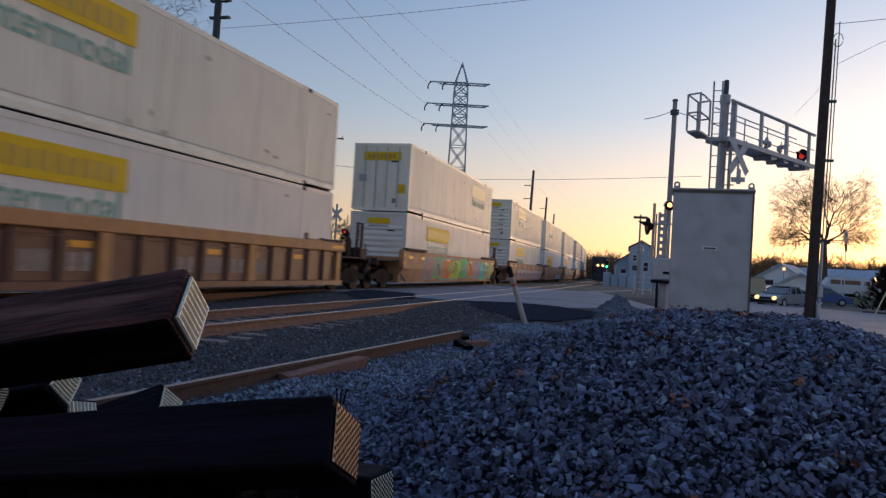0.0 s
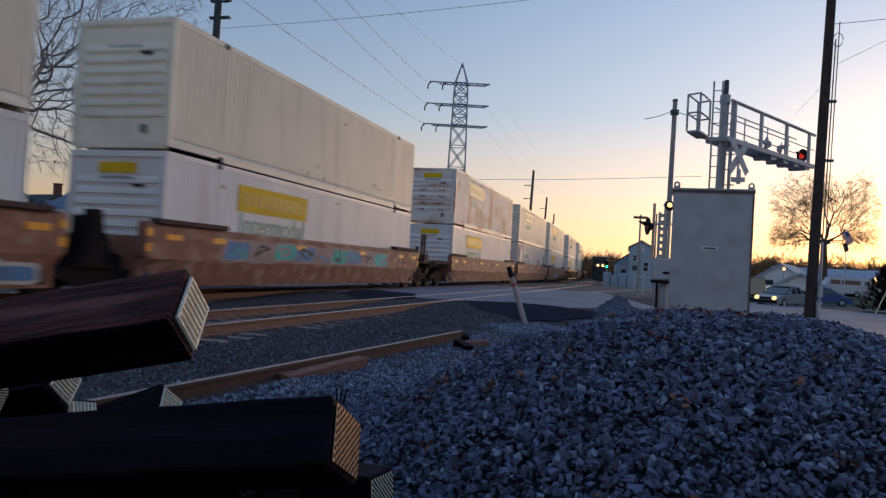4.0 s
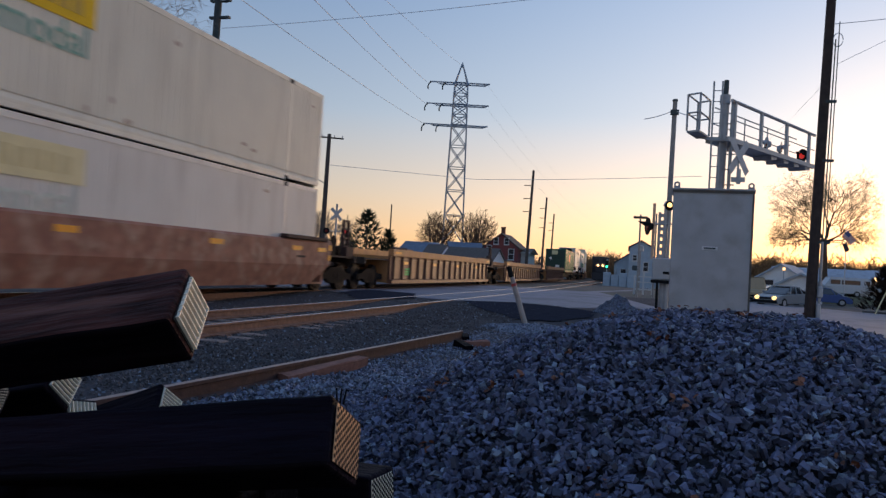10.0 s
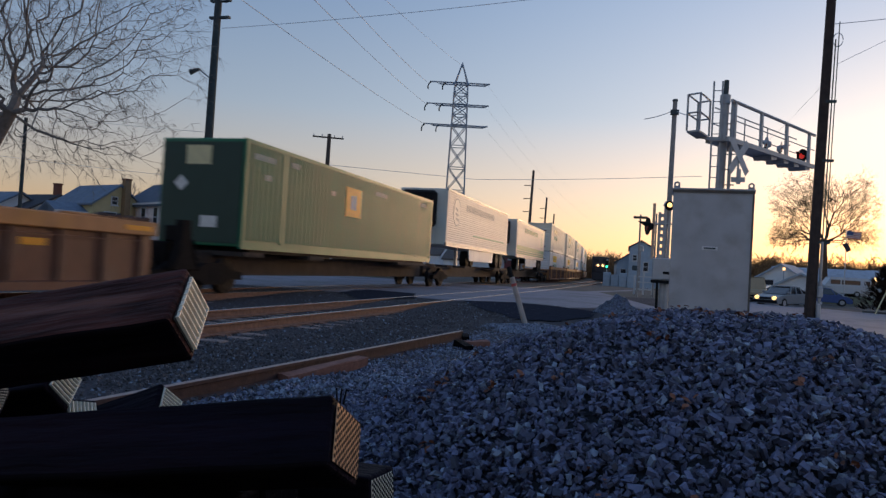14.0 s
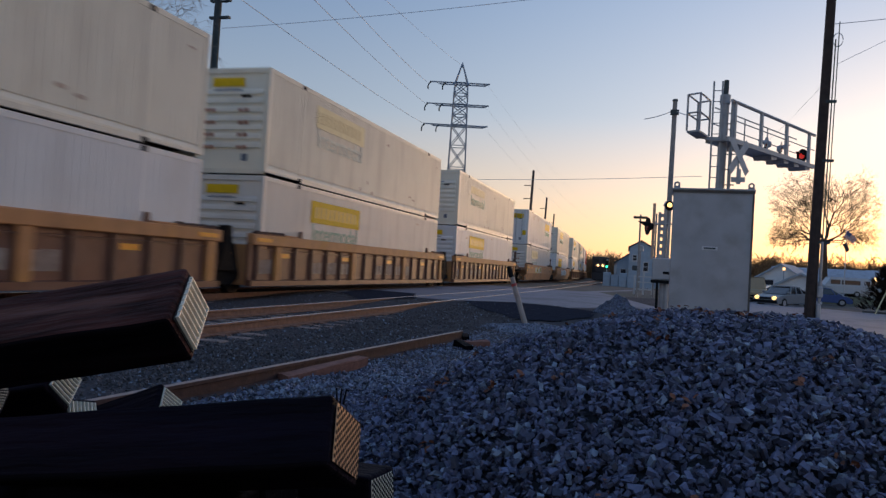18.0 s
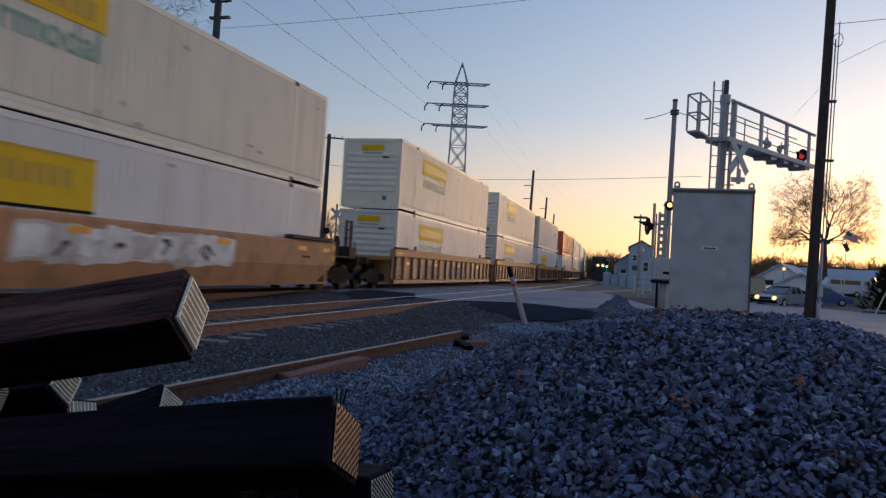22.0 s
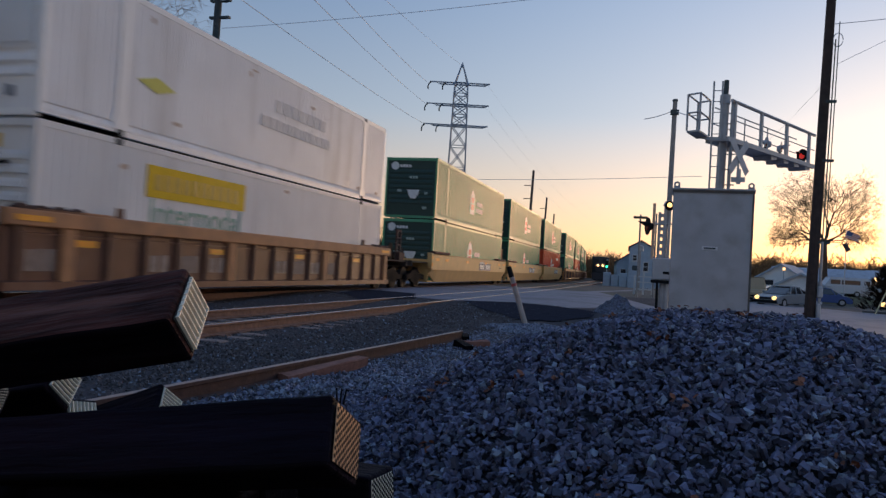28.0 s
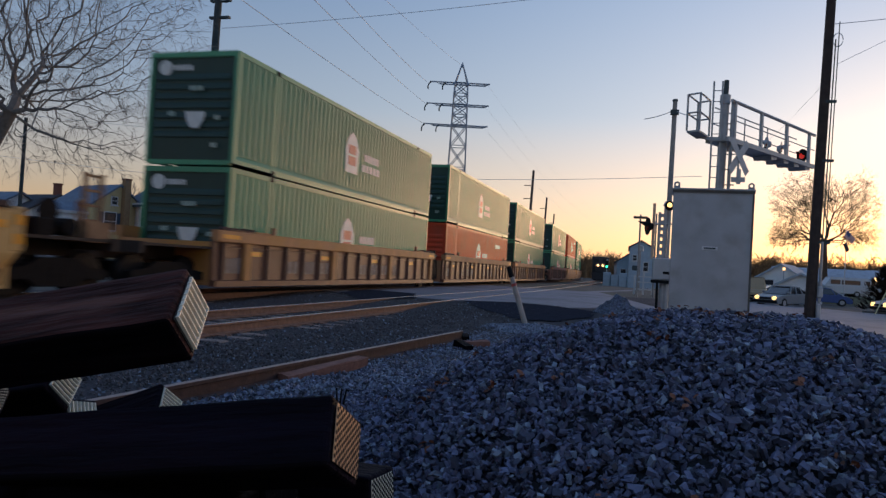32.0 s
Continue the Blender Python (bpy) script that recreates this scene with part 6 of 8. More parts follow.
def build_cantilever():
    base = Vector((1.30, 22.97, -0.45))
    c = thing("crossing_cantilever", "galvanised steel level-crossing cantilever with walkway, crossbuck and flashers", "crossing signal", at=Matrix.Translation(base))
    part("mast", tube(B(), (0, 0, 0), (0.08, 0, 7.0), 0.135, 0.125, n=16), "galv", c, "round steel mast")
    part("mast_top", tube(B(), (0.09, 0, 7.0), (0.10, 0, 7.46), 0.075, 0.07, n=12), "pole_dark", c, "dark pipe on the mast's top")
    part("mast_collar", tube(B(), (0.08, 0, 6.75), (0.085, 0, 7.02), 0.15, n=16), "galv", c)
    part("second_pipe", tube(B(), (0.24, -0.1, 0.3), (0.30, -0.1, 6.8), 0.05, n=10), "galv", c)
    # ladder
    for x in (-0.02, -0.26):
        part("ladder_rail", box(B(), x - 0.025, x + 0.025, -0.27, -0.22, 0.4, 7.38), "galv", c)
    for k in range(21):
        part("ladder_rung", tube(B(), (-0.26, -0.245, 0.7 + k * 0.32), (-0.02, -0.245, 0.7 + k * 0.32), 0.014, n=6), "galv", c)
    # arm: from the mast out over the road
    a0, a1 = Vector((0.31, -0.18, 5.66)), Vector((3.33, 4.83, 5.62))
    d = (a1 - a0)
    d.z = 0
    L = d.length
    m = Matrix.Translation((a0.x, a0.y, 0)) @ Matrix.Rotation(math.atan2(d.y, d.x), 4, 'Z')
    def apart(name, bm, mat, label=""):
        return part(name, bm, mat, c, label, m)
    apart("top_rail", tube(B(), (-0.1, 0, 6.80), (L, 0, 6.74), 0.052, n=8), "galv", "thick hand rail along the arm")
    apart("top_rail", tube(B(), (0.1, 0.62, 6.70), (L, 0.62, 6.66), 0.022, n=8), "galv", "thin hand rail along the arm's back")
    for z, yy in ((6.25, 0.0), (6.2, 0.62)):
        apart("middle_rail", tube(B(), (0, yy, z), (L, yy, z - 0.03), 0.017, n=6), "galv")
    for yy in (0.0, 0.62):
        apart("arm_beam", box(B(), -0.3, L, yy - 0.05, yy + 0.05, 5.58, 5.72), "galv", "arm beam")
    for x in (0.10, 1.82, 3.62, 5.40):
        apart("rail_post", box(B(), x - 0.05, x + 0.05, -0.04, 0.04, 5.72, 6.76), "galv")
    for x in (0.5, 2.0, 3.6, 5.2):
        apart("rail_post", tube(B(), (x, 0.62, 5.72), (x, 0.62, 6.68), 0.022, n=8), "galv")
    apart("walkway", box(B(), -0.3, L, 0.05, 0.57, 5.60, 5.64), "galv", "grating walkway")
    for x in (0.55, 2.6, 3.5, 4.3, 5.2):
        apart("walkway_bracket", prism(B(), [(x, 5.58), (x + 0.42, 5.58), (x + 0.42, 5.50), (x + 0.08, 5.46)], 'y', 0.02, 0.6), "galv")
    # platform on the near side of the mast, in line with the arm
    near_l, near_r = Vector((-0.975, -0.87)), Vector((-0.64, -1.07))
    back = Vector((0.31, 1.0))
    corners = [near_l, near_r, near_r + back, near_l + back]
    for k, q in enumerate(corners):
        part("platform_post", tube(B(), (q.x, q.y, 5.79), (q.x, q.y, 6.84), 0.03, n=8), "galv", c)
    for z in (6.3, 6.84):
        for p, q in zip(corners[:3], corners[1:]):
            part("platform_rail", tube(B(), (p.x, p.y, z), (q.x, q.y, z), 0.026, n=8), "galv", c)
        part("platform_rail", tube(B(), (near_l.x, near_l.y, z), (corners[3].x, corners[3].y, z), 0.026, n=8), "galv", c)
    bm = B()
    prism(bm, [(q.x, q.y) for q in corners], 'z', 5.74, 5.79)
    part("platform_floor", bm, "galv", c, "small grating platform")
    part("platform_brace", prism(B(), [(-0.75, 5.735), (-0.02, 5.735), (-0.02, 5.58)], 'y', -0.24, -0.18), "galv", c)
    # crossbuck and sign under the arm
    crossbuck(c, pose(0.52, -0.30, 5.15, 0, 0, 52))
    part("track_sign_post", box(B(), 0.47, 0.53, -0.33, -0.27, 4.38, 5.0), "galv", c)
    part("track_sign", box(B(), 0.32, 0.70, -0.36, -0.345, 4.40, 4.55, 0.01), "sign_back", c, "small sign plate")
    part("track_sign", box(B(), 0.46, 0.58, -0.375, -0.362, 4.34, 4.78, 0.01), "sign_back", c, "small upright sign plate")
    for u, z, lit, turn in ((2.75, 5.98, False, -140), (3.85, 6.0, False, 18), (5.5, 6.0, True, -112)):
        part("lamp_stem", tube(B(), (u, 0.3, 5.64), (u, 0.3, z - 0.1), 0.04, n=6), "black", c, at=m)
        flasher(c, m @ pose(u, 0.25, z, 0, 0, turn) @ Matrix.Scale(0.85, 4), lit, not lit)
    # bells and conduit
    part("junction_box", box(B(), -0.2, 0.2, -0.42, -0.22, 3.1, 3.6, 0.02), "galv", c)
    for k in range(6):
        part("mast_step", tube(B(), (0.15, -0.1, 3.9 + 0.45 * k), (0.42, -0.1, 3.9 + 0.45 * k), 0.02, n=6), "galv", c)


build_cantilever()


def build_gate():
    c = thing("crossing_gate", "galvanised level-crossing gate with raised arm bracket, flashers and motor box", "crossing signal", at=pose(-0.25, 22.0, -0.35))
    part("gate_mast", tube(B(), (0.10, 0, 0), (0.14, 0, 3.5), 0.07, n=12), "galv", c)
    part("motor_box", box(B(), -0.18, 0.34, -0.2, 0.2, 1.35, 1.98, 0.03), "sign_back", c, "grey motor box")
    part("box_base", box(B(), -0.2, 0.36, -0.22, 0.22, 1.26, 1.35), "black", c)
    part("box_plate", box(B(), 0.12, 0.30, -0.212, -0.2, 1.52, 1.60), "black", c)
    part("leg", tube(B(), (-0.02, 0, 0), (-0.02, 0, 1.3), 0.035, n=8), "black", c)
    part("leg", tube(B(), (0.22, 0, 0), (0.22, 0, 1.3), 0.09, n=8), "galv", c)
    # perforated upright channel
    bm = B()
    for x in (-0.04, 0.11):
        box(bm, x - 0.04, x + 0.04, -0.08, -0.02, 1.98, 3.30)
    for k in range(7):
        z = 1.99 + k * 0.195
        box(bm, 0.0, 0.07, -0.08, -0.02, z, z + 0.10)
    box(bm, 0.2, 0.27, -0.08, -0.02, 1.98, 3.55)
    part("gate_channel", bm, "galv", c, "perforated upright channel")
    part("gate_arm", box(B(), -0.24, -0.16, -0.1, -0.04, 1.95, 3.55), "gate_board", c, "raised striped gate arm")
    part("cross_arm", tube(B(), (-0.42, -0.05, 2.95), (0.3, -0.05, 2.97), 0.03, n=8), "galv", c)
    flasher(c, pose(-0.36, -0.12, 2.88, 0, 0, -70) @ Matrix.Scale(0.9, 4), False)
    f = flasher(c, pose(0.22, -0.10, 3.49, 0, 0, 14) @ Matrix.Scale(0.5, 4), False)
    lamp = part("lit_lamp", tube(B(), (0.22, -0.36, 3.49), (0.22, -0.34, 3.49), 0.068, n=16), "lamp_amber", c, "glowing amber lamp")
    part("bell", tube(B(), (0.15, 0, 3.5), (0.15, 0, 3.62), 0.12, 0.06, n=14), "galv", c)


M["gate_board"] = material("gate_board", (0.62, 0.42, 0.30), 0.6, vary=0.2, scale=6)
build_gate()


# -- poles near the camera --
def wood_pole(name, x, y, z0, z1, r0, r1, label, lean=(0, 0), mat="pole_wood"):
    p = thing(name, label, "utility pole", at=Matrix.Translation((x, y, z0)))
    part("shaft", tube(B(), (0, 0, 0), (lean[0], lean[1], z1 - z0), r0, r1, n=14), mat, p)
    return p


right_pole = wood_pole("utility_pole", 3.00, 17.75, -0.5, 7.42, 0.118, 0.096, "dark wooden utility pole with a cable conduit", (0.16, 0))
part("conduit", tube(B(), (0.17, -0.08, 0.2), (0.19, -0.08, 2.55), 0.032, n=8), "galv", right_pole, "pale grey cable conduit")
part("cable", tube(B(), (0.19, -0.08, 2.5), (0.27, -0.08, 7.0), 0.014, n=8), "pole_dark", right_pole, "dark cable down the pole")
part("cable", tube(B(), (0.25, -0.06, 2.3), (0.34, -0.06, 7.4), 0.011, n=8), "pole_dark", right_pole, "dark cable down the pole")
part("meter_box", box(B(), 0.13, 0.24, -0.16, 0.0, 1.32, 1.58, 0.03), "sign_back", right_pole, "grey meter box")
part("lower_box", box(B(), 0.12, 0.21, -0.16, 0.0, 0.8, 1.2, 0.02), "sign_back", right_pole, "grey box")
for z in (2.5, 4.3, 5.6):
    part("conduit_clamp", box(B(), 0.10, 0.34, -0.10, -0.06, z, z + 0.06), "pole_dark", right_pole)
bm = B()
for i in range(12):
    a0, a1 = i * 0.5, (i + 1) * 0.5
    tube(bm, (0.32 + 0.10 * math.cos(a0), -0.05, 7.0 + 0.15 * math.sin(a0)), (0.32 + 0.10 * math.cos(a1), -0.05, 7.0 + 0.15 * math.sin(a1)), 0.010, n=5, caps=False)
part("cable_loop", bm, "wire", right_pole, "coiled cable loop")
M["pole_grey"] = material("pole_grey", (0.36, 0.33, 0.31), 0.85, vary=0.2, scale=8, bump=0.3)
steel_pole = wood_pole("utility_pole", -0.10, 30.0, -0.4, 8.05, 0.115, 0.09, "slim weathered grey utility pole beside the crossing", (0.06, 0), "pole_grey")
part("pole_cap", tube(B(), (0.06, 0, 8.45), (0.06, 0, 8.52), 0.11, 0.10, n=12), "pole_dark", steel_pole)
part("clamp", box(B(), -0.1, 0.22, -0.16, 0.05, 7.9, 8.08), "pole_dark", steel_pole)


# ---- beyond the tracks: poles, tower, wires, houses, trees, cars ----
def at(az, r, z=0.0):
    a = radians(az)
    return Vector((r * math.sin(a), r * math.cos(a), z))


def facing(az, r, z=0.0, turn=0.0):
    """A pose at that bearing with its front (-y) towards the camera."""
    return Matrix.Translation(at(az, r, z)) @ Matrix.Rotation(radians(-az + turn), 4, 'Z')


M["pole_blue"] = material("pole_blue", (0.045, 0.068, 0.075), 0.8, vary=0.3, scale=5, bump=0.3, bump_scale=30, stain=(0.10, 0.07, 0.06), stain_amount=0.6, stain_scale=0.7)
M["pole_far"] = material("pole_far", (0.10, 0.08, 0.07), 0.9, vary=0.2, scale=4)
M["roof_blue"] = material("roof_blue", (0.14, 0.185, 0.25), 0.75, vary=0.15, scale=3, stain=(0.22, 0.27, 0.34), stain_amount=0.5, stain_scale=0.8)
M["roof_slate"] = material("roof_slate", (0.075, 0.10, 0.14), 0.75, vary=0.2, scale=3, stain=(0.13, 0.16, 0.20), stain_amount=0.5, stain_scale=0.8)
M["roof_dark"] = material("roof_dark", (0.05, 0.05, 0.06), 0.85, vary=0.2, scale=4)
M["wall_white"] = material("wall_white", (0.86, 0.85, 0.85), 0.8, vary=0.06, scale=2)
M["wall_pink"] = material("wall_pink", (0.82, 0.71, 0.69), 0.85, vary=0.12, scale=3, stain=(0.45, 0.35, 0.33), stain_amount=0.6, stain_scale=1.2)
M["wall_yellow"] = material("wall_yellow", (0.60, 0.49, 0.26), 0.85, vary=0.08, scale=2)
M["wall_brick"] = material("wall_brick", (0.22, 0.06, 0.06), 0.9, vary=0.15, scale=4)
M["wall_blue"] = material("wall_blue", (0.42, 0.50, 0.58), 0.75, vary=0.1, scale=2)
M["wall_grey"] = material("wall_grey", (0.33, 0.36, 0.42), 0.8, vary=0.1, scale=2)
M["chimney"] = material("chimney", (0.17, 0.07, 0.05), 0.9, vary=0.15, scale=5)
M["chimney_tan"] = material("chimney_tan", (0.30, 0.19, 0.10), 0.9, vary=0.2, scale=5)
M["shutter_blue"] = material("shutter_blue", (0.05, 0.08, 0.13), 0.7, vary=0.1)
M["trim_white"] = material("trim_white", (0.62, 0.62, 0.62), 0.7, vary=0.05)
M["twig"] = material("twig", (0.25, 0.22, 0.20), 0.95, vary=0.2)
M["twig_brown"] = material("twig_brown", (0.10, 0.062, 0.04), 0.95, vary=0.2)
M["wood_far"] = material("wood_far", (0.24, 0.14, 0.065), 0.95, vary=0.3, island=0.4)


def crossarm(parent, z, half, bearing=0.0, mat="pole_far", insul=True):
    m = pose(0, 0, z, 0, 0, bearing)
    part("crossarm", box(B(), -half, half, -0.06, 0.06, -0.06, 0.06), mat, parent, "wooden crossarm", m)
    if insul:
        for x in (-half + 0.1, -half * 0.4, half * 0.4, half - 0.1):
            part("insulator", tube(B(), (x, 0, 0.06), (x, 0, 0.26), 0.05, 0.03, n=7), "galv", parent, "", m)


def street_arm(parent, z, reach, bearing):
    bm = B()
    prev = Vector((0, 0, 0))
    for i in range(1, 7):
        u = i / 6
        p = Vector((reach * u, 0, 0.7 * math.sin(u * 1.6)))
        tube(bm, prev, p, 0.045, n=6)
        prev = p
    arm = part("lamp_arm", bm, "galv", parent, "curved lamp arm", pose(0, 0, z, 0, 0, bearing))
    part("lamp_head", box(B(), reach - 0.1, reach + 0.55, -0.13, 0.13, 0.6, 0.74, 0.04), "galv", arm, "street lamp head")


def build_poles():
    # tall pole just behind the train's track
    p = wood_pole("utility_pole", -20.86, 29.34, -0.2, 14.4, 0.225, 0.155, "tall bluish-grey weathered utility pole with a lamp", (0.10, 0), "pole_blue")
    for z in (13.0, 12.2):
        part("bracket", box(B(), -0.3, 0.75, -0.1, 0.1, z, z + 0.10), "pole_dark", p)
    part("floodlight_arm", tube(B(), (0.05, 0, 9.3), (-0.75, 0, 9.85), 0.035, n=6), "galv", p)
    part("floodlight", tube(B(), (-0.72, 0, 9.85), (-1.15, -0.1, 9.68), 0.07, 0.14, n=12), "pole_dark", p, "dark floodlight head")
    part("transformer", tube(B(), (0.42, 0, 13.0), (0.42, 0, 13.7), 0.16, n=12), "galv", p)
    for z in (2.0, 3.4, 4.8):
        part("tag", box(B(), 0.1, 0.24, -0.3, -0.24, z, z + 0.22), "trim_white", p, "small white tag")
    p = wood_pole("utility_pole", -29.40, 27.15, 0, 6.9, 0.095, 0.08, "slim dark pole behind a bare tree", (0, 0), "pole_blue")
    # group by the crossing's far side
    p = wood_pole("utility_pole", -33.6, 49.7, 0, 9.3, 0.17, 0.13, "utility pole with two crossarms and a transformer", (0.05, 0), "pole_far")
    crossarm(p, 9.0, 1.0, 30)
    crossarm(p, 8.3, 1.0, 30)
    part("transformer", tube(B(), (-0.50, -0.35, 6.7), (-0.50, -0.35, 7.7), 0.36, n=14), "wall_grey", p, "grey transformer can")
    p = wood_pole("utility_pole", -31.6, 48.6, 0, 8.0, 0.17, 0.15, "pale weathered utility pole with a short crossarm", (0.1, 0), "pole_grey")
    crossarm(p, 6.9, 0.9, 30, insul=False)
    p = wood_pole("utility_pole", -29.05, 58.15, 0, 12.0, 0.24, 0.17, "wooden utility pole with crossarm and street lamp", (0.1, 0), "pole_far")
    crossarm(p, 11.7, 1.35, 30)
    street_arm(p, 7.6, 1.9, 205)
    for (x, y, z1, n) in ((-17.5, 93.4, 14.0, 3), (-21.3, 128.3, 14.1, 3), (-24.4, 158.2, 13.6, 2)):
        p = wood_pole("utility_pole", x, y, 0, z1, 0.22, 0.15, "distant wooden line pole beside the railway", (0.35, 0), "pole_far")
        for k in range(n):
            part("side_arm", box(B(), -0.75, 0.1, -0.05, 0.05, z1 - 2.0 - k * 1.7, z1 - 1.9 - k * 1.7), "pole_far", p)
    p = wood_pole("utility_pole", -1.50, 40.0, -0.3, 4.35, 0.05, 0.045, "thin grey pole by the crossing", (0, 0), "pole_grey")
    crossarm(p, 4.5, 0.36, 0, insul=False)
    p = wood_pole("utility_pole", -0.73, 42.0, -0.3, 4.6, 0.05, 0.045, "thin grey pole by the crossing", (0, 0), "pole_grey")
    p = wood_pole("utility_pole", -24.6, 63.0, 0, 6.4, 0.08, 0.06, "thin pole beside an evergreen tree", (0, 0), "pole_far")


build_poles()


def build_tower():
    base = Vector((-39.9, 135.3, 0))
    m = Matrix.Translation(base) @ Matrix.Rotation(radians(16), 4, 'Z')
    t = thing("transmission_tower", "grey steel lattice transmission tower with three pairs of arms", "power pylon", at=m)

    def half(z):
        return 2.05 + (1.32 - 2.05) * min(1, z / 34) if z < 36 else 1.32 * max(0.04, (40.3 - z) / 4.3)
    levels = [0, 5.6, 10.8, 15.6, 20.0, 24.2, 28.2, 30.2, 32.2, 34.3, 36.4]
    for sx in (-1, 1):
        for sy in (-1, 1):
            bm = B()
            for a, b in zip(levels, levels[1:]):
                tube(bm, (sx * half(a), sy * half(a), a), (sx * half(b), sy * half(b), b), 0.14, n=6)
            tube(bm, (sx * half(36), sy * half(36), 36), (sx * 0.08, sy * 0.08, 40.2), 0.12, n=6)
            part("leg", bm, "tower_steel", t)
    for k in range(4):
        for a, b in zip(levels, levels[1:]):
            ha, hb = half(a), half(b)
            pa = [(-ha, -ha), (ha, -ha), (ha, ha), (-ha, ha)]
            pb = [(-hb, -hb), (hb, -hb), (hb, hb), (-hb, hb)]
            for p, q in (((*pa[k], a), (*pb[(k + 1) % 4], b)), ((*pa[(k + 1) % 4], a), (*pb[k], b)), ((*pb[k], b), (*pb[(k + 1) % 4], b))):
                part("brace", tube(B(), p, q, 0.085, n=5), "tower_steel", t)
    part("peak", tube(B(), (0, 0, 39.6), (0, 0, 40.6), 0.16, 0.08, n=6), "tower_steel", t)
    for z, l, r in ((36.4, 5.2, 5.0), (32.2, 5.6, 5.0), (28.2, 6.0, 5.0)):
        for y, dl in ((-0.75, -0.9), (0.75, 0.0)):
            xa, xb = -l + dl + (0.9 if y > 0 else 0), r + (0.5 if y < 0 else -0.3)
            part("arm_beam", box(B(), xa, xb, y - 0.10, y + 0.10, z - 0.13, z + 0.09), "tower_steel", t, "steel arm")
        for k in range(7):
            x = -l + 0.3 + k * (l + r - 0.4) / 6.5
            part("arm_lacing", tube(B(), (x, -0.75, z), (x + 0.6, 0.75, z), 0.06, n=5), "tower_steel", t)
        part("arm_end", tube(B(), (r + 0.4, -0.75, z), (r - 0.4, 0.75, z), 0.14, n=5), "tower_steel", t)
        for x0 in (-l - 0.6, -l + 2.2):
            bm = B()
            for k in range(5):
                tube(bm, (x0 - 0.30 * math.sin(k * 0.6) - 0.1 * k, -0.8, z - 0.3 * k), (x0 - 0.30 * math.sin((k + 1) * 0.6) - 0.1 * (k + 1), -0.8, z - 0.3 * (k + 1)), 0.14, n=6)
            part("insulator_string", bm, "pole_dark", t, "hanging insulator string")
    return t


M["tower_steel"] = material("tower_steel", (0.34, 0.39, 0.46), 0.6, metal=0.4, vary=0.1)
build_tower()


def build_wires():
    lab = "thin dark overhead power line"
    W_ = lambda a, b, r, sag=0.0: wire_curve("power_line", (a, b), r * 0.58, "wire", lab, sag)
    # across the top, from the tall pole
    W_((-20.6, 29.5, 11.6), (9.0, 29.4, 13.5), 0.022, 0.35)
    W_((-20.9, 29.4, 11.4), (-45.0, 22.5, 11.8), 0.022, 0.3)
    W_((-20.9, 29.4, 6.65), (-46.0, 23.0, 8.6), 0.018, 0.3)
    W_((-20.9, 29.4, 4.45), (-46.0, 26.0, 6.6), 0.018, 0.2)
    # high lines to the tower
    for z, (ex, ey, ez) in ((36.4, (-23.2, 36.6, 22.0)), (32.2, (-25.2, 36.2, 21.7)), (28.2, (-30.5, 34.5, 21.0))):
        a = Vector((-46.3, 133.2, z))
        b = Vector((ex, ey, ez))
        W_(a, a + (b - a) * 1.5, 0.05, 1.2)
    W_((-40.3, 135.1, 40.2), (-24.5, 20.0, 24.0), 0.035, 1.0)
    for z, x in ((36.4, -35.0), (32.2, -35.2), (28.2, -35.4)):
        W_((x, 136.5, z), (x + 8, 420.0, z - 6), 0.020, 6.0)
    # low line across the far side of the road
    W_((-28.8, 58.3, 9.3), (-17.0, 63.8, 9.0), 0.035, 0.0)
    W_((-17.0, 63.8, 9.0), (1.0, 60.0, 9.1), 0.035, 0.1)
    W_((1.0, 60.0, 9.1), (2.2, 60.0, 9.15), 0.035, 0.0)
    # by the slim pole and the near pole
    W_((-0.04, 30.0, 7.7), (-1.2, 30.5, 7.45), 0.03, 0.05)
    W_((-0.04, 30.0, 7.7), (0.9, 28.5, 7.2), 0.03, 0.12)
    W_((3.2, 17.7, 6.85), (9.0, 16.2, 7.1), 0.014, 0.1)
    W_((3.3, 17.7, 5.95), (9.5, 17.5, 9.2), 0.010, 0.0)
    W_((3.05, 17.8, 5.5), (2.0, 27.0, 4.9), 0.005, 0.1)


build_wires()


# -- houses --
def window(parent, x, z, w, h, y, mat="trim_white", shutters=False, side=None):
    f = part("window", box(B(), x - w / 2 - 0.09, x + w / 2 + 0.09, y - 0.07, y - 0.003, z - h / 2 - 0.09, z + h / 2 + 0.09), mat, parent, "framed sash window", side)
    part("pane", box(B(), x - w / 2, x + w / 2, y - 0.078, y - 0.068, z - h / 2, z + h / 2), "glass_dark", f, "dark window pane")
    part("glazing_bar", box(B(), x - w / 2, x + w / 2, y - 0.09, y - 0.079, z - 0.03, z + 0.03), mat, f)
    part("sill", box(B(), x - w / 2 - 0.14, x + w / 2 + 0.14, y - 0.14, y - 0.003, z - h / 2 - 0.16, z - h / 2 - 0.092), mat, f)
    if shutters:
        for s in (-1, 1):
            xx = x + s * (w / 2 + 0.3)
            part("shutter", box(B(), xx - 0.19, xx + 0.19, y - 0.05, y - 0.004, z - h / 2, z + h / 2), "shutter_blue", f, "dark shutter")


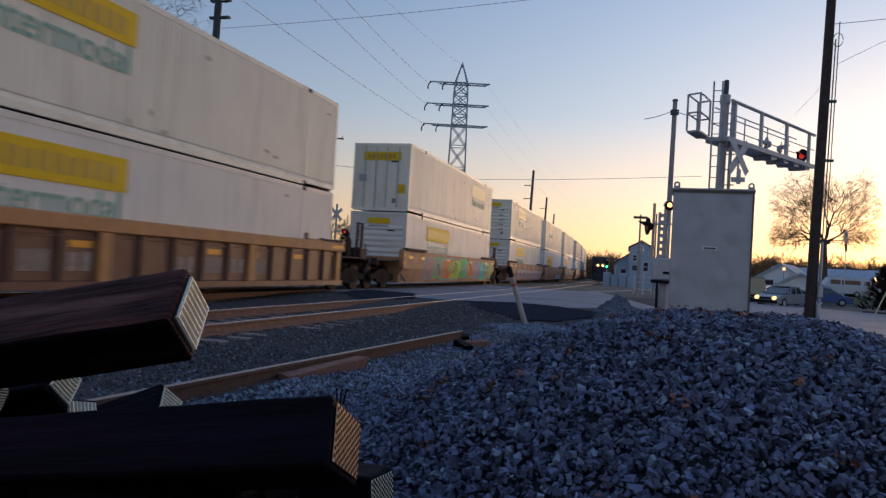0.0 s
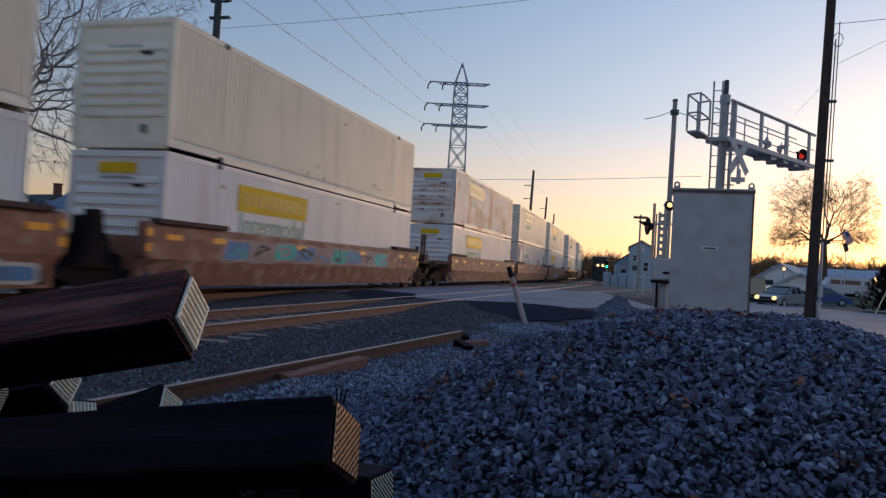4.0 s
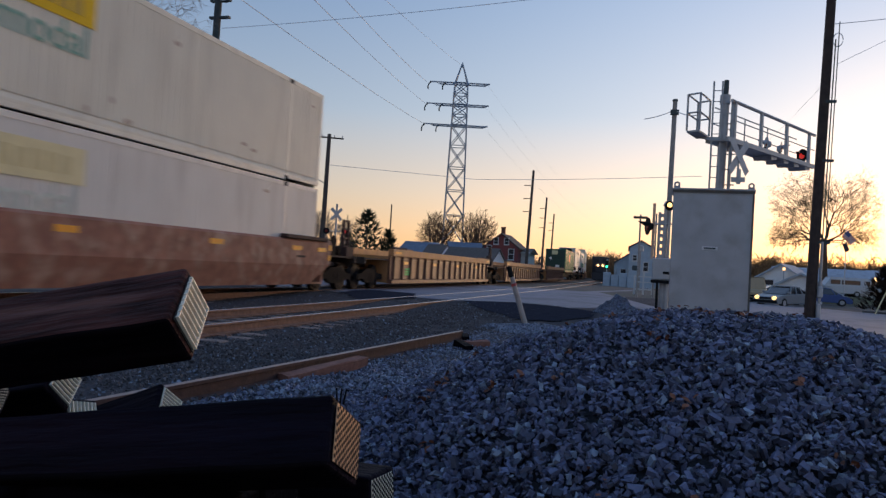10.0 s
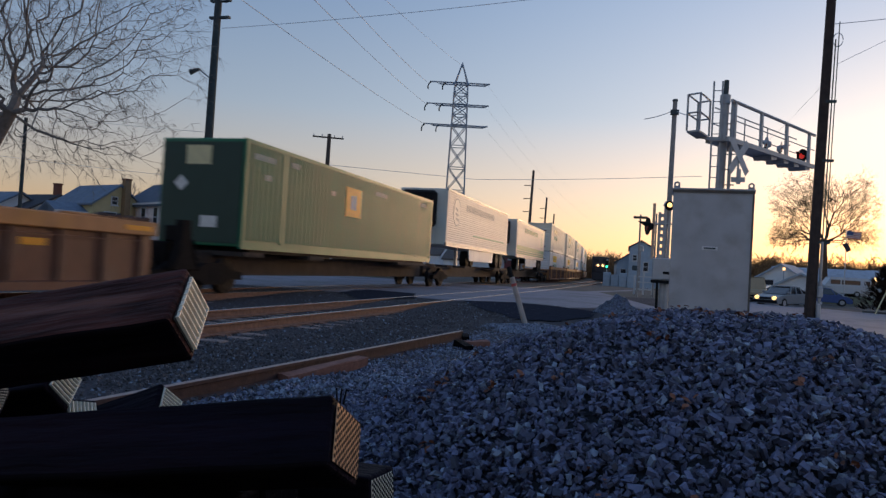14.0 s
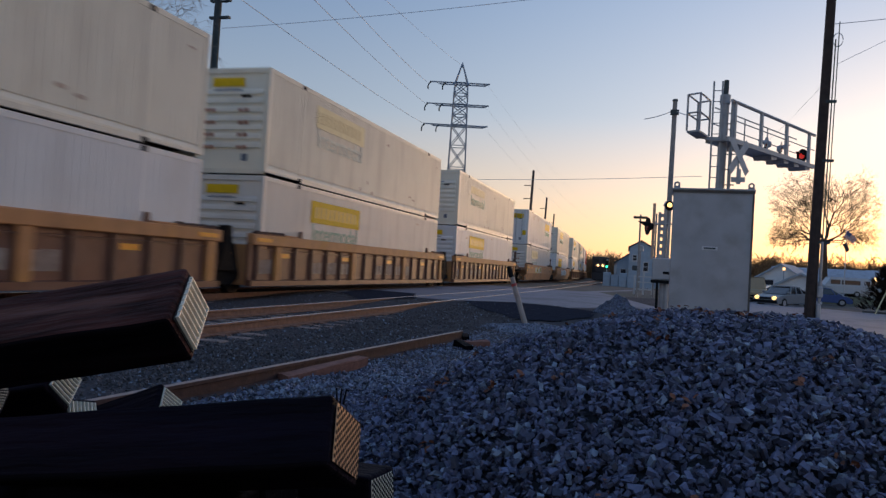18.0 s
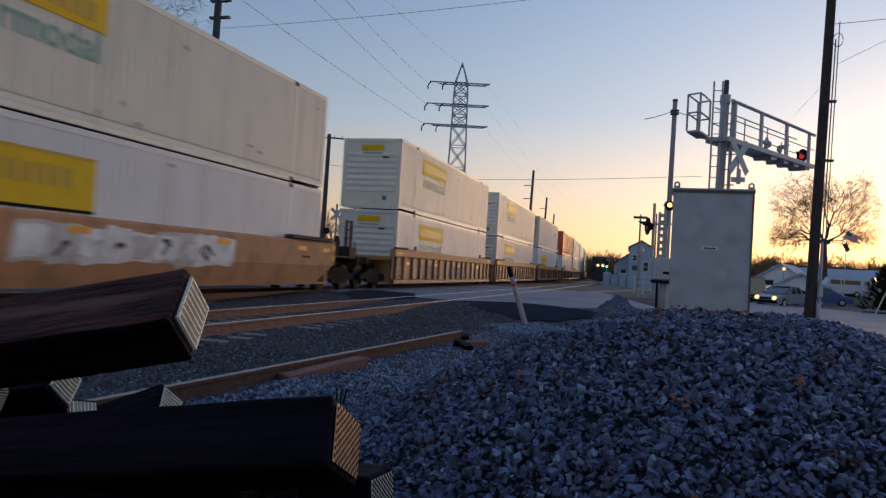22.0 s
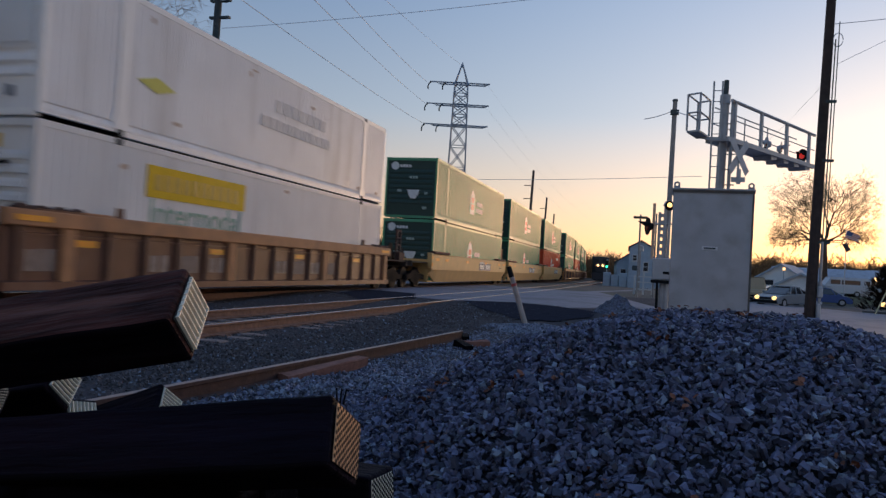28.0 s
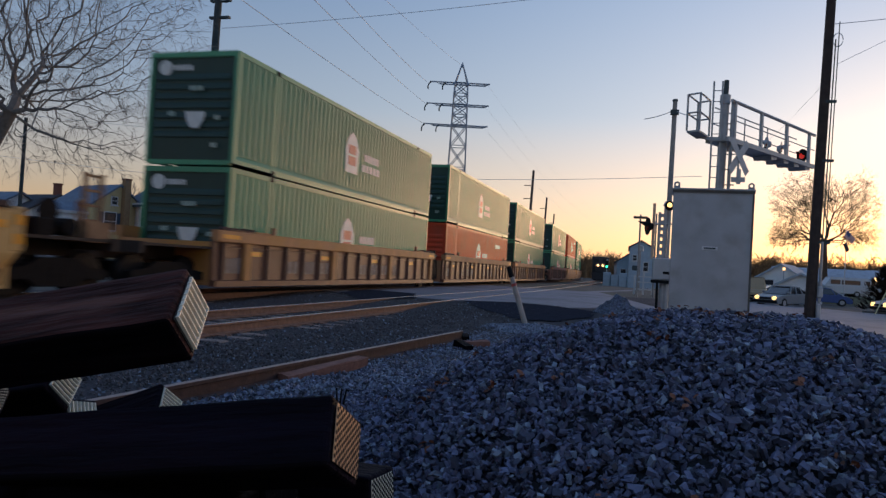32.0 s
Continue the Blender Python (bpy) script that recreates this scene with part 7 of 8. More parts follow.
def house(name, label, m, w, d, eave, ridge, wall, roof, gable_front=False, hip=0.0, windows=(), chimneys=(), overhang=0.4):
    """A house with its front wall at y = 0, going back to y = d; the ridge runs along x, or along y for a gable in front."""
    h = thing(name, label, "house", "houses by the railway", at=m)
    hw = w / 2
    if gable_front:
        part("front_wall", prism(B(), [(-hw, -0.3), (hw, -0.3), (hw, eave), (0, ridge - 0.12), (-hw, eave)], 'y', 0, 0.25), wall, h)
        part("back_wall", prism(B(), [(-hw, -0.3), (hw, -0.3), (hw, eave), (0, ridge - 0.12), (-hw, eave)], 'y', d - 0.25, d), wall, h)
        for s in (-1, 1):
            part("side_wall", box(B(), *sorted((s * hw, s * (hw - 0.25))), 0.25, d - 0.25, -0.3, eave), wall, h)
            k = (ridge - eave) / hw
            part("roof", prism(B(), [(0, ridge), (s * (hw + overhang), eave - k * overhang), (s * (hw + overhang), eave - k * overhang - 0.18), (0, ridge - 0.18)], 'y', -overhang, d + overhang), roof, h, "sloping shingle roof")
    else:
        part("front_wall", box(B(), -hw, hw, 0, 0.25, -0.3, eave), wall, h)
        part("back_wall", box(B(), -hw, hw, d - 0.25, d, -0.3, eave), wall, h)
        for s in (-1, 1):
            g = [(0, -0.3), (d, -0.3), (d, eave), (d / 2, (ridge - 0.12) if not hip else eave), (0, eave)]
            part("side_wall", prism(B(), g, 'x', *sorted((s * hw, s * (hw - 0.25)))), wall, h)
        bm = B()
        o = overhang
        k = (ridge - eave) / (d / 2)
        lo = [bm.verts.new(c) for c in ((-hw - o, -o, eave - k * o), (hw + o, -o, eave - k * o), (hw + o, d + o, eave - k * o), (-hw - o, d + o, eave - k * o))]
        ri = [bm.verts.new((-hw - o + hip, d / 2, ridge)), bm.verts.new((hw + o - hip, d / 2, ridge))]
        for f in ((lo[0], lo[1], ri[1], ri[0]), (lo[2], lo[3], ri[0], ri[1]), (lo[1], lo[2], ri[1]), (lo[3], lo[0], ri[0])):
            bm.faces.new(f)
        r = bmesh.ops.extrude_face_region(bm, geom=list(bm.faces))
        for v in [g for g in r["geom"] if isinstance(g, bmesh.types.BMVert)]:
            v.co.z -= 0.16
        bmesh.ops.recalc_face_normals(bm, faces=bm.faces)
        part("roof", bm, roof, h, "sloping shingle roof")
        part("fascia", box(B(), -hw - o, hw + o, -o - 0.05, -o, eave - k * o - 0.2, eave - k * o + 0.03), "trim_white", h)
    for x, z, ww, hh, *rest in windows:
        window(h, x, z, ww, hh, 0.0, shutters=bool(rest))
    for x, y, z0, z1, *rest in chimneys:
        c = part("chimney", box(B(), x - 0.26, x + 0.26, y - 0.3, y + 0.3, z0, z1), rest[0] if rest else "chimney", h, "brick chimney")
        part("chimney_cap", box(B(), x - 0.31, x + 0.31, y - 0.37, y + 0.37, z1, z1 + 0.12), "chimney", c)
    return h


def build_houses():
    house("house", "white house with a pale blue-grey roof behind bare branches", facing(-47.3, 78, 0, 30), 5.0, 7, 4.2, 5.6, "wall_white", "roof_blue", gable_front=True, windows=((-1.2, 2.2, 0.8, 1.3), (1.2, 2.2, 0.8, 1.3)))
    house("house", "white clapboard house with a dark roof and brick chimney", facing(-45.0, 77, 0, 30), 6.0, 8, 4.0, 5.6, "wall_white", "roof_dark", gable_front=True, windows=((-1.6, 2.4, 0.8, 1.3), (0.9, 2.4, 0.8, 1.3)), chimneys=((0.1, 0.4, 4.8, 6.5),))
    lean = house("shed", "white lean-to with a pale blue-grey roof beside the yellow house", facing(-44.0, 69, 0, 24), 2.9, 3, 3.9, 4.6, "wall_white", "roof_blue", overhang=0.2, windows=((-0.5, 2.6, 0.6, 1.1), (0.7, 2.6, 0.6, 1.1)))
    h = house("house", "yellow gabled house with a tan brick chimney on its front", facing(-41.15, 70, 0, 30), 4.7, 6.6, 4.8, 6.5, "wall_yellow", "roof_blue", gable_front=True, overhang=0.25, windows=((-0.75, 3.2, 1.0, 1.5, 1), (-0.45, 5.0, 0.45, 0.6)), chimneys=((0.45, -0.28, -0.3, 6.9, "chimney_tan"),))
    h = house("house", "two-storey pinkish-white house with a slate-blue gabled roof", facing(-35.84, 66, 0, 26), 5.3, 9, 5.05, 7.05, "wall_pink", "roof_slate", gable_front=True, overhang=0.3, windows=((-1.3, 3.0, 0.75, 1.5), (2.0, 2.6, 0.7, 1.4), (0.5, 5.3, 0.45, 0.6)))
    left_side = Matrix.Translation((-2.65, 0, 0)) @ Matrix.Rotation(radians(-90), 4, 'Z')
    for u in (2.0, 4.5, 7.0):
        window(h, -u, 3.75, 0.72, 1.55, 0.0, side=left_side)
        part("lintel", box(B(), -u - 0.5, -u + 0.5, -0.06, -0.004, 4.62, 4.78), "trim_white", h, "white stone lintel", left_side)
    part("gable_lintel", box(B(), -1.8, -0.8, -0.06, -0.004, 3.92, 4.1), "trim_white", h, "white stone lintel")
    part("eaves_board", box(B(), -9.2, 0.2, -0.32, -0.02, 4.82, 4.98), "trim_white", h, "white board under the eaves", left_side)
    # long house with an arcaded porch
    h = house("house", "long pinkish house with dark blue roof and white arched porch", facing(-31.3, 72.0, 0, 10), 8.2, 8, 5.3, 7.5, "wall_pink", "roof_slate", hip=1.7, windows=((-2.6, 3.1, 0.9, 1.9), (0.1, 3.1, 0.9, 1.9), (2.6, 3.1, 0.9, 1.9)))
    part("porch_roof", prism(B(), [(-2.1, 4.68), (0, 5.35), (0, 5.2), (-2.1, 4.52)], 'x', -3.4, 4.7), "roof_slate", h)
    for k in range(6):
        x = -3.2 + k * 1.54
        part("porch_column", box(B(), x - 0.10, x + 0.10, -2.0, -1.82, 0.55, 4.53), "trim_white", h, "white porch column")
    for k in range(5):
        x = -3.2 + k * 1.54
        arch = [(x + 0.77 + 0.67 * math.cos(math.pi * i / 10), 3.67 + 0.7 * math.sin(math.pi * i / 10)) for i in range(11)]
        bm = prism(B(), arch + [(x + 0.10, 4.52), (x + 1.44, 4.52)], 'y', -1.98, -1.90)
        part("porch_arch", bm, "trim_white", h, "white wooden arch")
        part("porch_rail", box(B(), x + 0.1, x + 1.44, -1.95, -1.88, 1.7, 2.4), "trim_white", h)
    part("porch_floor", box(B(), -3.4, 4.7, -2.1, -0.003, 0.3, 0.65), "trim_white", h)
    # dark red house and sheds along the line
    house("house", "dark red house with white-framed windows and a gable roof", facing(-12.6, 104, 0, -12), 4.9, 7, 4.3, 6.15, "wall_brick", "roof_dark", gable_front=True, overhang=0.25, windows=((-0.75, 5.0, 0.55, 0.8), (0.75, 5.0, 0.55, 0.8), (1.5, 3.2, 0.7, 1.4), (-1.7, 4.0, 0.6, 0.6)), chimneys=((-0.2, 2.0, 5.4, 7.0),))
    house("shed", "low pale annex beside the dark red house", facing(-11.1, 106, 0, -12), 2.4, 5, 3.7, 4.3, "wall_white", "roof_grey")
    house("shed", "long low shed with a white gable and grey-brown roof", facing(-12.75, 92, 0, 58), 2.9, 7.5, 2.2, 3.6, "wall_white", "roof_grey", gable_front=True, overhang=0.2)
    house("shed", "small white gabled shed beside the railway", facing(-16.8, 98, 0, 40), 2.2, 4, 2.6, 3.9, "wall_white", "roof_grey", gable_front=True, overhang=0.1)
    house("house", "low house with a blue-grey hipped roof behind the railway", facing(-18.6, 108, 0, 5), 6.9, 7, 3.0, 4.5, "wall_grey", "roof_blue", hip=1.3, windows=((-1.8, 1.9, 0.8, 1.2), (1.4, 1.9, 0.8, 1.2)))
    house("house", "low house with a blue-grey roof behind a brown shed", facing(-15.3, 120, 0, 5), 5.0, 7, 3.9, 5.2, "wall_grey", "roof_blue")
    # blue-grey sheds on the near side of the line
    house("warehouse", "blue-grey gabled warehouse along the railway", Matrix.Translation((-3.4, 94, -0.3)) @ Matrix.Rotation(radians(5), 4, 'Z'), 5.4, 16, 3.3, 5.1, "wall_blue", "roof_dark", gable_front=True, overhang=0.15, windows=((-1.9, 1.6, 0.6, 1.2), (-1.0, 1.6, 0.6, 1.2)))
    house("warehouse", "tall blue-grey warehouse block with a low gable", Matrix.Translation((-3.1, 90, -0.3)) @ Matrix.Rotation(radians(3), 4, 'Z'), 2.7, 14, 5.0, 5.75, "wall_blue", "roof_dark", gable_front=True, overhang=0.15, windows=((0.6, 2.6, 0.5, 1.0), (-0.7, 3.6, 0.4, 0.6)))
    mast = thing("signal_mast", "slim grey signal mast with a dark box by the warehouse", "railway signal", at=Matrix.Translation((-2.15, 60.0, -0.2)))
    part("mast", tube(B(), (0, 0, 0), (0, 0, 3.75), 0.10, 0.08, n=10), "pole_grey", mast)
    part("mast_head", box(B(), -0.2, 0.25, -0.12, 0.12, 3.3, 3.75, 0.04), "sign_back", mast)
    part("dark_box", box(B(), -0.55, -0.05, -0.15, 0.15, 1.75, 2.15, 0.05), "pole_dark", mast, "dark signal box on the mast")
    for k in range(4):
        solo("freight_box", box(B(), -0.42, 0.42, -0.6, 0.6, 0, 1.75 - 0.25 * (k % 2), 0.05), "wall_blue", "tall pale blue storage box by the warehouse", "storage box", "storage boxes", at=Matrix.Translation((-6.75 + k * 0.95, 88 - 0.5 * k, -0.35)))
    # low pale buildings across the road
    house("house", "low white house with a pale grey roof across the road", facing(7.7, 86, -0.5, -10), 5.2, 8, 2.3, 3.9, "wall_white", "roof_pale", gable_front=True, windows=((-1.1, 1.5, 0.8, 1.1), (1.1, 1.5, 0.8, 1.1)))
    house("house", "long low white building with a pale grey roof", facing(11.3, 96, -0.5, 0), 14, 9, 1.75, 3.9, "wall_white", "roof_pale", windows=((-5, 1.0, 1.0, 0.9), (-2, 1.0, 1.0, 0.9), (1.5, 1.0, 1.6, 0.9), (5, 1.0, 1.0, 0.9)))
    house("house", "long low white building with a pale grey roof", facing(16.5, 98, -0.5, 0), 12, 9, 1.75, 4.0, "wall_white", "roof_pale", windows=((-3, 1.0, 1.0, 0.9), (2, 1.0, 1.0, 0.9)))
    house("garage", "small grey garage beside a white house", facing(9.0, 78, -0.5, 0), 3.8, 6, 1.9, 2.9, "wall_white", "roof_pale", gable_front=True)


M["roof_grey"] = material("roof_grey", (0.14, 0.12, 0.11), 0.85, vary=0.15, scale=3)
M["roof_pale"] = material("roof_pale", (0.48, 0.53, 0.60), 0.8, vary=0.12, scale=2, stain=(0.22, 0.25, 0.31), stain_amount=0.5)
build_houses()


# -- trees --
def bare_tree(label, base, height, spread, seed, trunk_r, fork, droop=0.0, levels=6, lean=(0, 0), min_r=0.012, first=5):
    rng = random.Random(seed)
    t = thing("bare_tree", label, "tree", at=Matrix.Translation(base))

    def limb(bm, p, d, length, r, level):
        n = 3 if level < 2 else 2
        d = d.normalized()
        for i in range(n):
            q = p + d * (length / n)
            r1 = max(min_r, r * (0.86 if n == 3 else 0.78))
            tube(bm, p, q, r, r1, n=7 if level < 2 else (5 if level < 4 else 3), caps=False)
            p, r = q, r1
            d = (d + Vector((rng.uniform(-1, 1), rng.uniform(-1, 1), rng.uniform(-0.7, 0.8) - droop * (level > 2))) * (0.16 + 0.04 * level)).normalized()
            if level >= 1 and level < levels and rng.random() < 0.75:
                grow(bm, p, d, length * rng.uniform(0.5, 0.8), r * 0.6, level + 1)
        if level < levels:
            for _ in range(2 if level > 0 else first):
                grow(bm, p, d, length * rng.uniform(0.62, 0.9), r * 0.72, level + 1)

    def grow(bm, p, d, length, r, level):
        wide = spread * (1.25 if level == 1 else 0.85)
        nd = d + Vector((rng.uniform(-1, 1), rng.uniform(-1, 1), rng.uniform(-0.35, 0.55) - droop * 0.25 * max(0, level - 2))) * wide
        limb(bm, p, nd, length, max(min_r, r), level)

    bm = B()
    top = Vector((lean[0], lean[1], fork))
    tube(bm, (0, 0, -0.3), top * 0.5, trunk_r * 1.15, trunk_r * 0.95, n=10)
    tube(bm, top * 0.5, top, trunk_r * 0.95, trunk_r * 0.85, n=10)
    part("trunk", bm, "bark", t)
    bm = B()
    for k in range(first):
        a = 6.283 * (k + rng.uniform(-0.3, 0.3)) / first
        d = Vector((math.cos(a) * spread, math.sin(a) * spread, rng.uniform(0.6, 1.0)))
        limb(bm, top, d, (height - fork) * rng.uniform(0.30, 0.38), trunk_r * 0.62, 1)
    part("crown", bm, "twig", t, "bare twigs and branches")
    return t


def reaching_tree(label, base, fork, middle, radii, count, seed, tip, droop=0.0, twigs=2, twig_len=0.5, mat="twig", straight=0.75, swell=2.0, masses=()):
    """A bare tree whose limbs reach for points strewn through its crown, thinner with each fork."""
    rng = np.random.default_rng(seed)
    t = thing("bare_tree", label, "tree", at=Matrix.Translation(base))
    f = np.array(fork, float)
    q = rng.normal(size=(count, 3))
    q /= np.linalg.norm(q, axis=1)[:, None]
    r = rng.random(count) ** 0.40
    bumps = np.array([1 + 0.30 * noise.noise(Vector(v) * 1.9 + Vector((seed, 0, 0))) for v in q.tolist()])
    pts = np.array(middle) + q * (r * bumps)[:, None] * np.array(radii)
    # a crown of several masses with gaps between them
    first = 0
    for share, centre, size in masses:
        last = first + int(share * count)
        pts[first:last] = np.array(centre) + (q * (r * bumps)[:, None])[first:last] * np.array(size)
        first = last
    out = np.hypot(pts[:, 0] - f[0], pts[:, 1] - f[1])
    keep = pts[:, 2] > f[2] + 0.25 * (1.2 - out) - droop * np.maximum(0, out - 1.5)
    pts = pts[keep]
    pts = pts[np.argsort(np.linalg.norm(pts - f, axis=1))]
    nodes, path, parent = np.zeros((len(pts) + 1, 3)), np.zeros(len(pts) + 1), [-1]
    nodes[0] = f
    for k, p in enumerate(pts, 1):
        d = np.linalg.norm(nodes[:k] - p, axis=1)
        j = int(np.argmin(d + straight * path[:k]))
        nodes[k], path[k] = p, path[j] + d[j]
        parent.append(j)
    n = len(nodes)
    load = np.full(n, tip ** swell)
    kids = [[] for _ in range(n)]
    for k in range(n - 1, 0, -1):
        load[parent[k]] += load[k]
        kids[parent[k]].append(k)
    rad = load ** (1 / swell)
    bm = B()
    for k in range(1, n):
        a, b = Vector(nodes[parent[k]]), Vector(nodes[k])
        ra, rb = min(rad[parent[k]], rad[k] * 1.25), rad[k]
        m = a.lerp(b, 0.5) + Vector(rng.uniform(-1, 1, 3)) * (b - a).length * 0.06 - Vector((0, 0, 0.05 * (b - a).length))
        sides = 7 if rb > 0.08 else (5 if rb > 0.03 else 3)
        tube(bm, a, m, ra, (ra + rb) / 2, n=sides, caps=False)
        tube(bm, m, b, (ra + rb) / 2, rb, n=sides, caps=False)
        if len(kids[k]) < 2:
            for _ in range(twigs):
                d = (b - a).normalized() + Vector(rng.uniform(-0.9, 0.9, 3))
                d.z -= droop * 0.6
                c = b + d.normalized() * twig_len * rng.uniform(0.4, 1.0)
                tube(bm, b, c, tip, tip * 0.7, n=3, caps=False)
                e = c + (d.normalized() + Vector(rng.uniform(-0.8, 0.8, 3))).normalized() * twig_len * 0.45
                tube(bm, c, e, tip * 0.7, tip * 0.5, n=3, caps=False)
    part("crown", bm, mat, t, "bare limbs and fine twigs")
    bm = B()
    foot = Vector((0, 0, -0.4))
    tube(bm, foot, foot.lerp(Vector(fork), 0.5), rad[0] * 1.25, rad[0] * 1.05, n=12)
    tube(bm, foot.lerp(Vector(fork), 0.5), Vector(fork), rad[0] * 1.05, rad[0] * 0.95, n=12)
    part("trunk", bm, "bark" if mat == "twig" else mat, t)
    return t


def build_trees():
    reaching_tree("large bare deciduous tree with drooping twigs behind the train", (-26.6, 20.4, 0), (2.0, 1.6, 6.0), (2.2, 2.0, 9.0), (6.5, 6.2, 6.6), 2300, 11, 0.0052, droop=1.5, twigs=5, twig_len=0.5, straight=0.45)
    reaching_tree("broad bare deciduous tree against the sunset", (16.5, 88.5, -0.5), (-0.3, 0.0, 6.6), (0, 0, 8.7), (6.2, 4.4, 5.6), 1500, 33, 0.0075, droop=0.75, twigs=7, twig_len=0.8, mat="twig_brown", straight=0.65, swell=2.05,
                  masses=((0.30, (-3.1, 0, 10.5), (2.8, 2.6, 3.5)), (0.28, (2.1, 0, 10.5), (2.8, 2.6, 3.3)), (0.14, (-0.7, 0.6, 11.6), (1.9, 2.2, 2.2)), (0.16, (-3.7, 0, 7.0), (2.2, 2.4, 1.3)), (0.12, (2.7, 0, 7.2), (2.0, 2.2, 1.2))))
    for az, h, sd, cx in ((-17.75, 10.0, 21, 0.3), (-14.6, 10.6, 22, 0.0)):
        reaching_tree("round bare brown tree behind the houses", at(az, 128), (0, 0, 3.2), (cx, 0, h * 0.66), (3.5, 3.2, h * 0.36), 650, sd, 0.02, droop=0.3, twigs=4, twig_len=0.7, mat="twig_brown", straight=0.9)
    for az, r, h, s in ((-27.4, 88, 8.0, 24), (-28.4, 92, 7.5, 25), (-40.3, 84, 7.0, 26), (-4.6, 230, 8, 27), (-25.4, 95, 6.5, 28)):
        bare_tree("distant bare tree behind the houses", at(az, r), h, 0.6, s, 0.22, h * 0.28, levels=5, min_r=0.02, first=4)
    # far belt of bare wood along the horizon
    rng = random.Random(4)
    bm = B()
    for i in range(1150):
        az = rng.choice((rng.uniform(-6.5, 0.5), rng.uniform(3.0, 20.0), rng.uniform(3.0, 20.0), rng.uniform(3.0, 20.0), rng.uniform(-50, -6)))
        r = rng.uniform(190, 260)
        p = at(az, r)
        h = rng.uniform(5.0, 9.0) * (1.0 if az > -7 else 0.75) * (1.12 if az > 3 else 0.8)
        tube(bm, p, p + Vector((0, 0, h * 0.6)), 0.22, 0.12, n=4, caps=False)
        for k in range(9):
            q = p + Vector((0, 0, h * rng.uniform(0.12, 0.7)))
            e = q + Vector((rng.uniform(-2.4, 2.4), rng.uniform(-1, 1), rng.uniform(0.4, 2.6)))
            tube(bm, q, e, 0.10, 0.04, n=3, caps=False)
            for _ in range(3):
                e2 = e + Vector((rng.uniform(-1.2, 1.2), 0, rng.uniform(-0.2, 1.3)))
                tube(bm, q.lerp(e, rng.uniform(0.4, 1.0)), e2, 0.06, 0.03, n=3, caps=False)
    solo("far_wood", bm, "wood_far", "far belt of bare brown trees along the horizon", "trees", kind="stuff")


def evergreen(label, base, height, radius, seed, dense=420, mat="evergreen", name="evergreen_tree"):
    rng = random.Random(seed)
    t = thing(name, label, "tree" if name != "hedge" else "bush", at=Matrix.Translation(base))
    part("trunk", tube(B(), (0, 0, -0.2), (0, 0, height * 0.85), 0.12, 0.04, n=7), "bark", t)
    bm = B()
    for i in range(dense):
        z = height * rng.uniform(0.04, 1.0) ** 0.9
        rr = radius * (1 - z / height) ** 0.75 * rng.uniform(0.35, 1.15) + 0.06
        a = rng.uniform(0, 6.283)
        p = Vector((rr * math.cos(a), rr * math.sin(a), z))
        s = rng.uniform(0.10, 0.24) * (0.6 + height / 8)
        for k in range(3):
            d = Vector((math.cos(a) + rng.uniform(-0.7, 0.7), math.sin(a) + rng.uniform(-0.7, 0.7), rng.uniform(-0.1, 0.8))).normalized() * s * 1.7
            w = Vector((-d.y, d.x, 0)).normalized() * s * 0.5
            v = [bm.verts.new(p + c) for c in (-w, w, d + w * 0.3, d * 1.25, d - w * 0.3)]
            bm.faces.new(v)
    part("crown", bm, mat, t, "dark needle clumps")
    return t


build_trees()
evergreen("ragged dark evergreen tree beside the crossing", (-21.6, 50.6, 0), 4.7, 2.1, 3, 560)
evergreen("smaller evergreen tree beside the crossing", (-20.2, 51.4, 0), 3.4, 1.1, 4, 380)
evergreen("ragged dark evergreen tree beside the crossing", (-24.3, 53.0, 0), 3.2, 1.0, 6, 300)
evergreen("dark rounded evergreen bush beside the road", (15.08, 58.20, -0.5), 3.6, 2.1, 5, 1500, mat="hedge_brown", name="hedge")


# -- crossing signals on the far side --
def far_signal(x, y, label, lit, h=4.4, turn=0, buck=True):
    c = thing("crossing_signal", label, "crossing signal", "far crossing signals", at=Matrix.Translation((x, y, 0)) @ Matrix.Rotation(radians(turn), 4, 'Z'))
    part("mast", tube(B(), (0, 0, 0), (0, 0, h + 0.7), 0.07, n=10), "galv", c)
    if buck:
        crossbuck(c, pose(0, -0.1, h, 0, 0, 0) @ Matrix.Scale(0.85, 4), "sign_back")
    part("cross_arm", tube(B(), (-0.75, 0, h - 1.15), (0.75, 0, h - 1.15), 0.04, n=8), "galv", c)
    for x_, l in ((-0.62, False), (0.62, lit)):
        flasher(c, pose(x_, -0.08, h - 1.15) @ Matrix.Scale(0.75, 4), l)
    part("base_box", box(B(), -0.3, 0.3, -0.2, 0.2, 0.0, 1.2, 0.03), "sign_back", c)
    return c


far_signal(-21.6, 45.2, "level-crossing signal with white crossbuck and red flashers", True, 4.1, 22)
far_signal(-29.8, 44.8, "level-crossing signal with dark flashers beside a pole", True, 4.6, 40, False)

